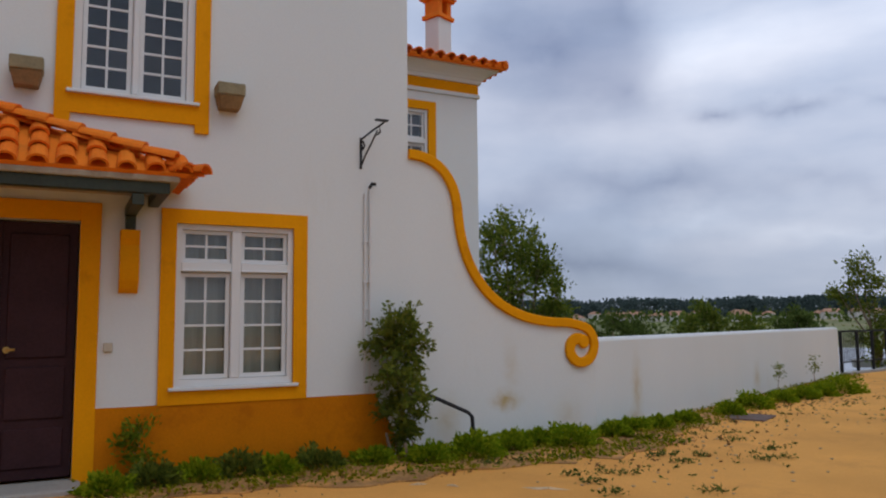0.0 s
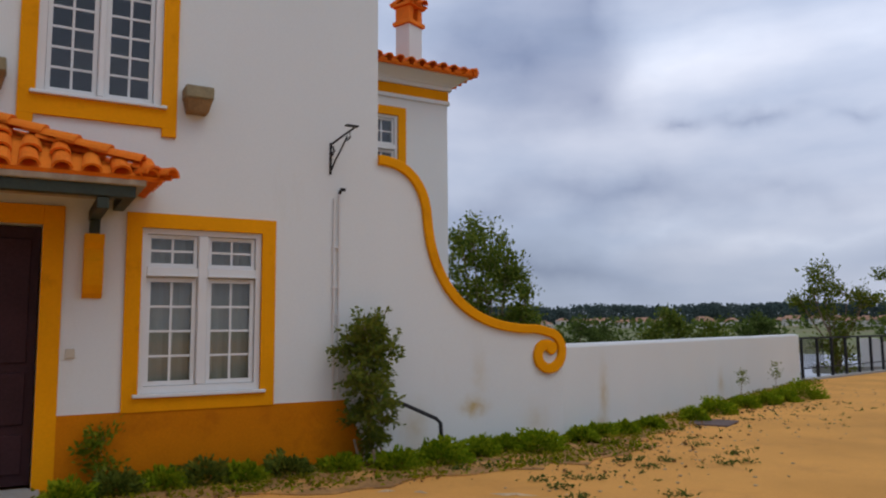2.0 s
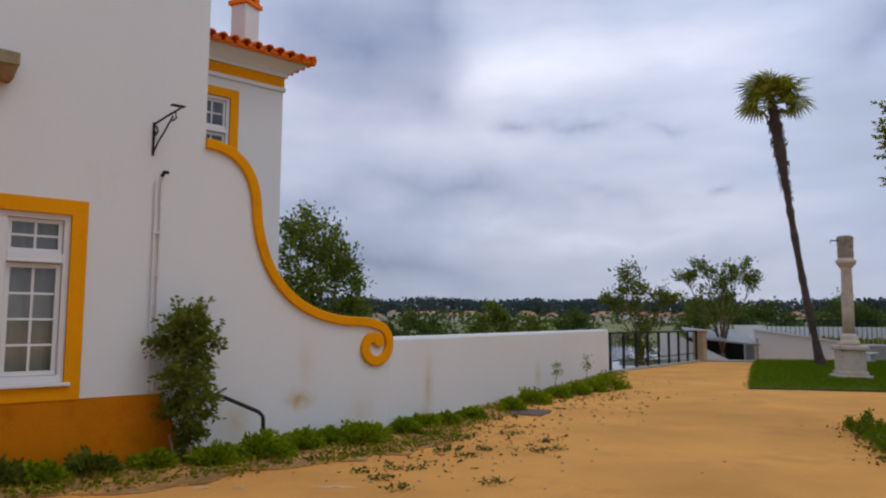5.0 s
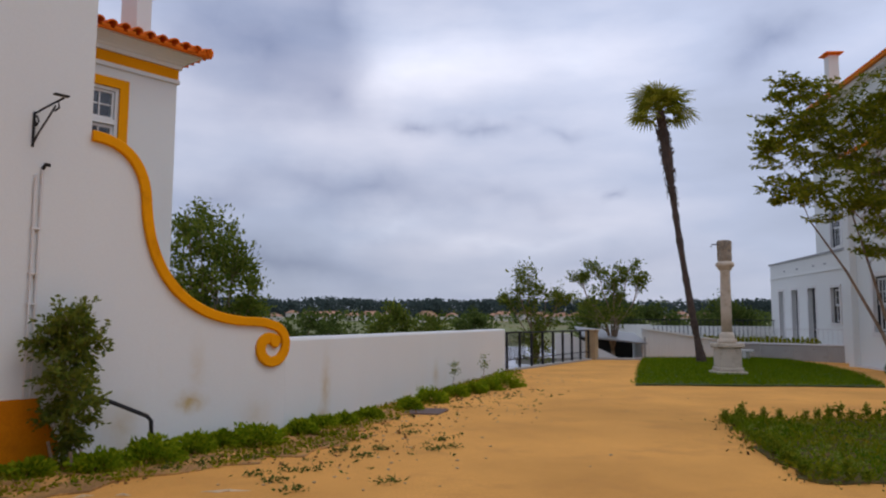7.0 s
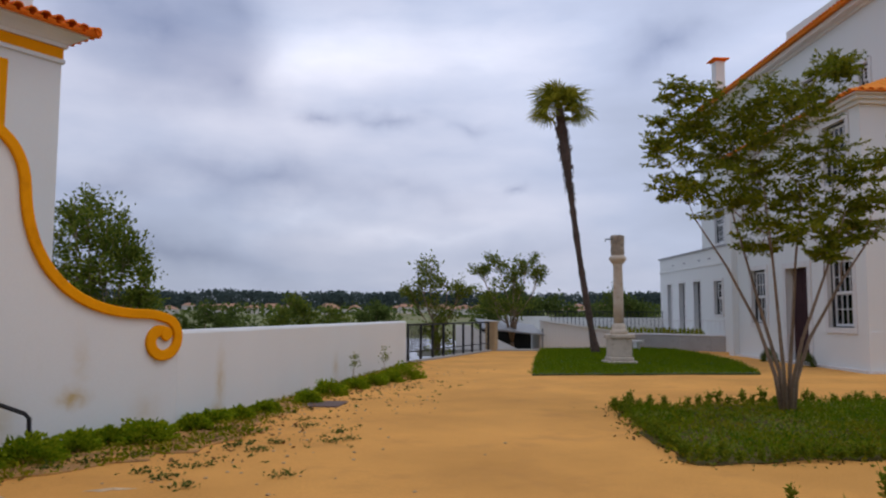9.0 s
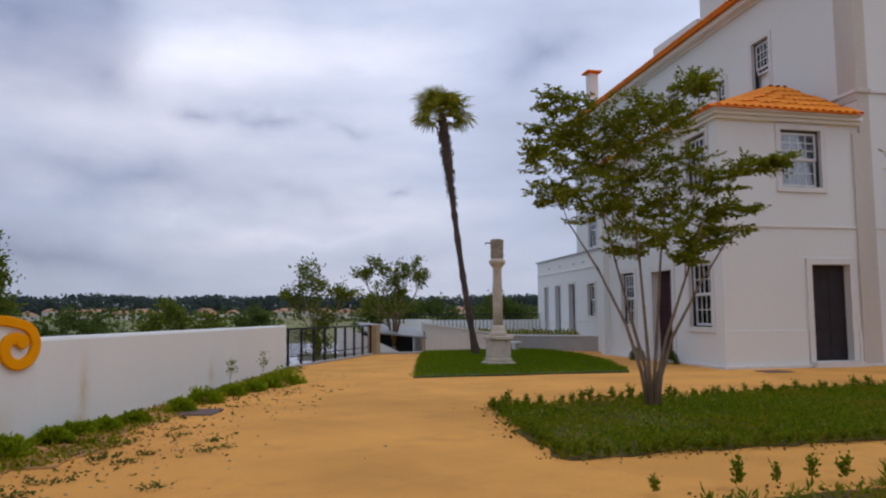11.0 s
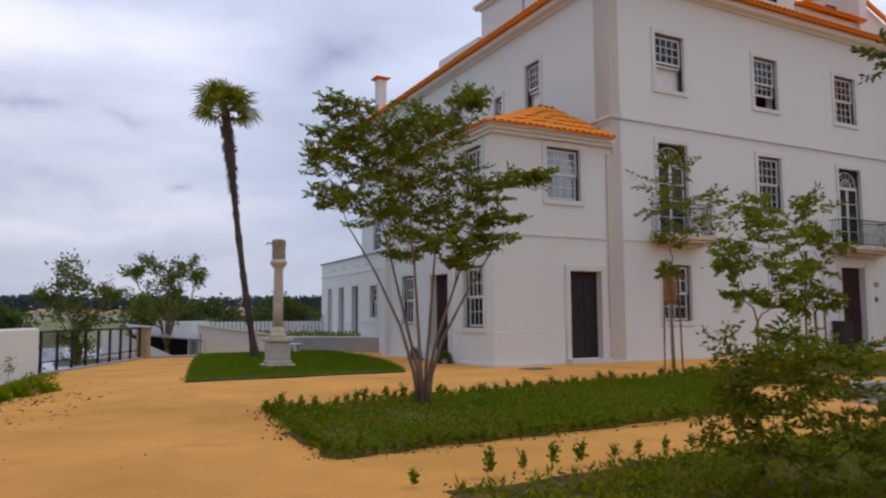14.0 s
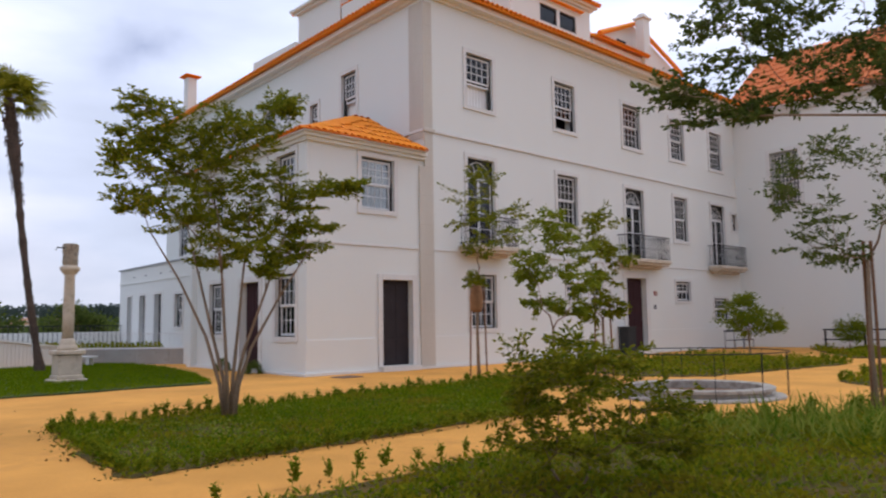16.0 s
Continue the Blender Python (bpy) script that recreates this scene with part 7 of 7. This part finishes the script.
for i in range(5):
    bm.faces.new((a[i], b[i], b[(i + 1) % 5], a[(i + 1) % 5]))
bmesh.ops.recalc_face_normals(bm, faces=bm.faces)
part("stair_wall", bm, M_PAVE, shelter, m=pose(0.1, -1.5, 0))
part("paving_strip", B((-3.4, 2.0, -2.3, -1.55, -0.2, 0.05)), M_CONC, shelter)
TA, TB = Vector((23.05, 24.3, 0)), Vector((24.6, 19.3, 0))
ta = math.degrees(math.atan2(TB.y - TA.y, TB.x - TA.x))
TL = (TB - TA).length
terrace = thing("terrace_wall", Matrix.Translation(TA) @ pose(0, 0, 0, 0, 0, ta), "grey rendered terrace wall with a planted trough on top", "wall", kind="structure")
for k in range(4):
    part("panel", B((TL * k / 4 + 0.005, TL * (k + 1) / 4 - 0.005, 0, 0.2, -0.2, 0.60)), M_CONC, terrace)
part("coping", B((0, TL, -0.03, 0.25, 0.60, 0.66), bevel=0.01), M_PAVE, terrace)
part("terrace_floor", B((-1.0, TL, 0.25, 9.0, -0.2, 0.55)), M_PAVE, terrace)
part("balustrade_rail", B((0, TL, 0.05, 0.08, 1.20, 1.23)), M_PIPE, terrace)
tb = mesh_of("baluster", B((-0.006, 0.006, 0.06, 0.072, 0.66, 1.20)), M_PIPE)
for k in range(30):
    part("baluster", tb, None, terrace, m=Matrix.Translation((TL * (k + 0.5) / 30, 0, 0)))
carpet("trough_plants", [(-3.0, 0.3), (TL * 0.62, 0.3), (TL * 0.62, 1.0), (-3.0, 1.6)], 1500, 0.16, 0.18, M_LEAF_C, Matrix.Translation(TA) @ pose(0, 0, 0.58, 0, 0, ta), "low green planting in the terrace trough", "plants", 55, 0.8, 0.5)
yard_rail = thing("terrace_railing", Matrix.Translation((21.0, 30.5, 0.55)) @ pose(0, 0, 0, 0, 0, -27), "black iron railing on the far side of the terrace", "railing")
part("rail", B((0, 9.5, -0.02, 0.02, 1.0, 1.04)), M_IRON, yard_rail)
part("rail", B((0, 9.5, -0.02, 0.02, 0.12, 0.15)), M_IRON, yard_rail)
yb = mesh_of("bar", B((-0.012, 0.012, -0.012, 0.012, 0.0, 1.0)), M_IRON)
for k in range(48):
    part("bar", yb, None, yard_rail, m=Matrix.Translation((9.5 * (k + 0.5) / 48, 0, 0)))
solo("stone_bench", B((-0.5, 0.5, -0.18, 0.18, 0.34, 0.42), (-0.35, -0.2, -0.15, 0.15, -0.05, 0.34), (0.2, 0.35, -0.15, 0.15, -0.05, 0.34), bevel=0.012), M_STONE_L, Matrix.Translation((21.9, 22.6, 0)) @ pose(0, 0, 0, 0, 0, ta), "small pale stone bench by the lawn", "bench")

# ---------------------------------------------------------------- the far side of the valley
bm = bmesh.new()
pts = []
for a in range(-58, 20, 3):
    pts.append((44 * -math.sin(radians(a)), 44 * math.cos(radians(a))))
far = [(240 * -math.sin(radians(a)), 240 * math.cos(radians(a))) for a in range(17, -61, -3)]
vs = [bm.verts.new((x, y, -3.15)) for x, y in pts + far]
bm.faces.new(vs)
bmesh.ops.recalc_face_normals(bm, faces=bm.faces)
solo("water", bm, M_WATER, Matrix(), "pale grey river water on the low ground", "river", kind="structure")
rng = random.Random(29)
rs = np.random.RandomState(29)
C, S = [], []
for k in range(900):
    a = radians(rng.uniform(-75, 22))
    r = rng.uniform(640, 760)
    x, y = r * -math.sin(a), r * math.cos(a)
    h = 12 + 3.5 * noise.noise(Vector((a * 14, 0, 0))) + 1.6 * noise.noise(Vector((a * 60, 3, 0))) + rng.uniform(-0.6, 0.6)
    g = ground_z(x, y)
    w = rng.uniform(4, 8)
    for j in range(60):
        f = rng.random() ** 0.8
        C.append((x + rng.gauss(0, 1) * w * (1.1 - 0.5 * f), y + rng.gauss(0, 1) * w, g - 3 + (h + 6) * f))
        S.append(rng.uniform(1.8, 3.6))
me = leaf_mesh("far_woods", C, None, S, M_LEAF_HAZED, 0.9, 3)
tagged(part("far_woods", me, None, None), "dark wooded ridge along the horizon, tinted bluish for haze", "woods", kind="stuff")
C, S = [], []
for k in range(260):
    a = radians(rng.uniform(-72, 18))
    r = rng.uniform(280, 560)
    x, y = r * -math.sin(a), r * math.cos(a)
    g = ground_z(x, y)
    w, h = rng.uniform(2, 5), rng.uniform(3, 7)
    for j in range(22):
        C.append((x + rng.gauss(0, 1) * w, y + rng.gauss(0, 1) * w, g + h * rng.random()))
        S.append(rng.uniform(1.2, 2.4))
me = leaf_mesh("far_bushes", C, None, S, M_LEAF_D, 0.9, 4)
tagged(part("far_bushes", me, None, None), "scattered bushes and small trees across the fields", "bushes", kind="stuff")
M_FARW = mat("far_white_wall", (0.62, 0.58, 0.54), 0.9, 0.1, 2, 0.2, 0)
M_FARR = mat("far_orange_roof", (0.40, 0.22, 0.14), 0.9, 0.15, 2, 0.2, 0)
wall_me, roof_me, win_me = [], [], None
wb = B((-5, 5, -3.5, 3.5, -2, 4.2))
wall_m = mesh_of("wall", wb, M_FARW)
bm = bmesh.new()
v = [bm.verts.new(q) for q in ((-5.5, -4, 4.1), (5.5, -4, 4.1), (5.5, 4, 4.1), (-5.5, 4, 4.1), (-4.2, 0, 6.2), (4.2, 0, 6.2))]
for f in ((0, 1, 5, 4), (2, 3, 4, 5), (1, 2, 5), (3, 0, 4), (3, 2, 1, 0)):
    bm.faces.new([v[i] for i in f])
roof_m = mesh_of("roof", bm, M_FARR)
win_m = mesh_of("window", B((-0.6, 0.6, -3.56, -3.5, 1.2, 2.8)), M_DARKFRAME)
for k in range(60):
    a = radians(rng.choice((rng.uniform(-72, 15), rng.gauss(-27, 5), rng.gauss(-33, 5), rng.gauss(-15, 5))))
    r = rng.uniform(400, 540)
    x, y = r * -math.sin(a), r * math.cos(a)
    s = rng.uniform(0.5, 0.95)
    h = thing("far_house", Matrix.Translation((x, y, ground_z(x, y))) @ pose(0, 0, 0, 0, 0, rng.uniform(0, 360)) @ Matrix.Scale(s, 4), "small white far-off house with an orange tiled roof", "house", "far town houses")
    part("wall", wall_m, None, h)
    part("roof", roof_m, None, h)
    for x in (-3, 0, 3):
        part("window", win_m, None, h, m=Matrix.Translation((x, 0, 0)))

carpet("dry_clover", BED1, 14000, 0.05, 0.05, M_LEAF_Y, FA, "dry yellowish clover among the bed plants", "ground cover", 37, 0.5, 0.5, clump=0.7)
rs = np.random.RandomState(93)
C, D = [], []
for bd in (BED1, BED2):
    for (x0, y0), (x1, y1) in zip(bd, bd[1:] + bd[:1]):
        L = math.hypot(x1 - x0, y1 - y0)
        for k in range(int(L * 42)):
            f, o = rs.uniform(), rs.normal() * 0.16
            q = FA @ Vector((x0 + (x1 - x0) * f - (y1 - y0) / L * o, y0 + (y1 - y0) * f + (x1 - x0) / L * o, 0))
            C.append((q.x, q.y, 0.014 + ground_z(q.x, q.y)))
            D.append((rs.normal(), rs.normal(), 0.15))
me = leaf_mesh("bed_litter", C, D, 0.05 * rs.uniform(0.4, 1.4, len(C)), leafmat("brown_crumb", (0.15, 0.085, 0.035), (0.16, 0.17, 0.03), 0.1), 0.6, 9)
tagged(part("bed_litter", me, None, None), "soil crumbs and dry leaves along the bed edges", "litter", kind="stuff")
# dry leaf litter near the wall
rs = np.random.RandomState(88)
C, D = [], []
for k in range(800):
    x, y = rs.uniform(-2.0, 8.0), -0.45 - abs(rs.normal()) * 0.75
    p = FW @ Vector((x, y, 0)) if k % 3 else FF @ Vector((rs.uniform(-5.5, 0.5), -0.75 - abs(rs.normal()) * 0.35, 0))
    C.append((p.x, p.y, ground_z(p.x, p.y) + 0.006))
    D.append((rs.normal(), rs.normal(), 0.1))
me = leaf_mesh("leaf_litter", C, D, 0.05 * rs.uniform(0.5, 1.5, len(C)), leafmat("dry_leaf", (0.16, 0.08, 0.03), (0.34, 0.20, 0.09), 0.1), 0.5, 8)
tagged(part("leaf_litter", me, None, None), "brown fallen leaves on the sand near the wall", "leaf litter", kind="stuff")
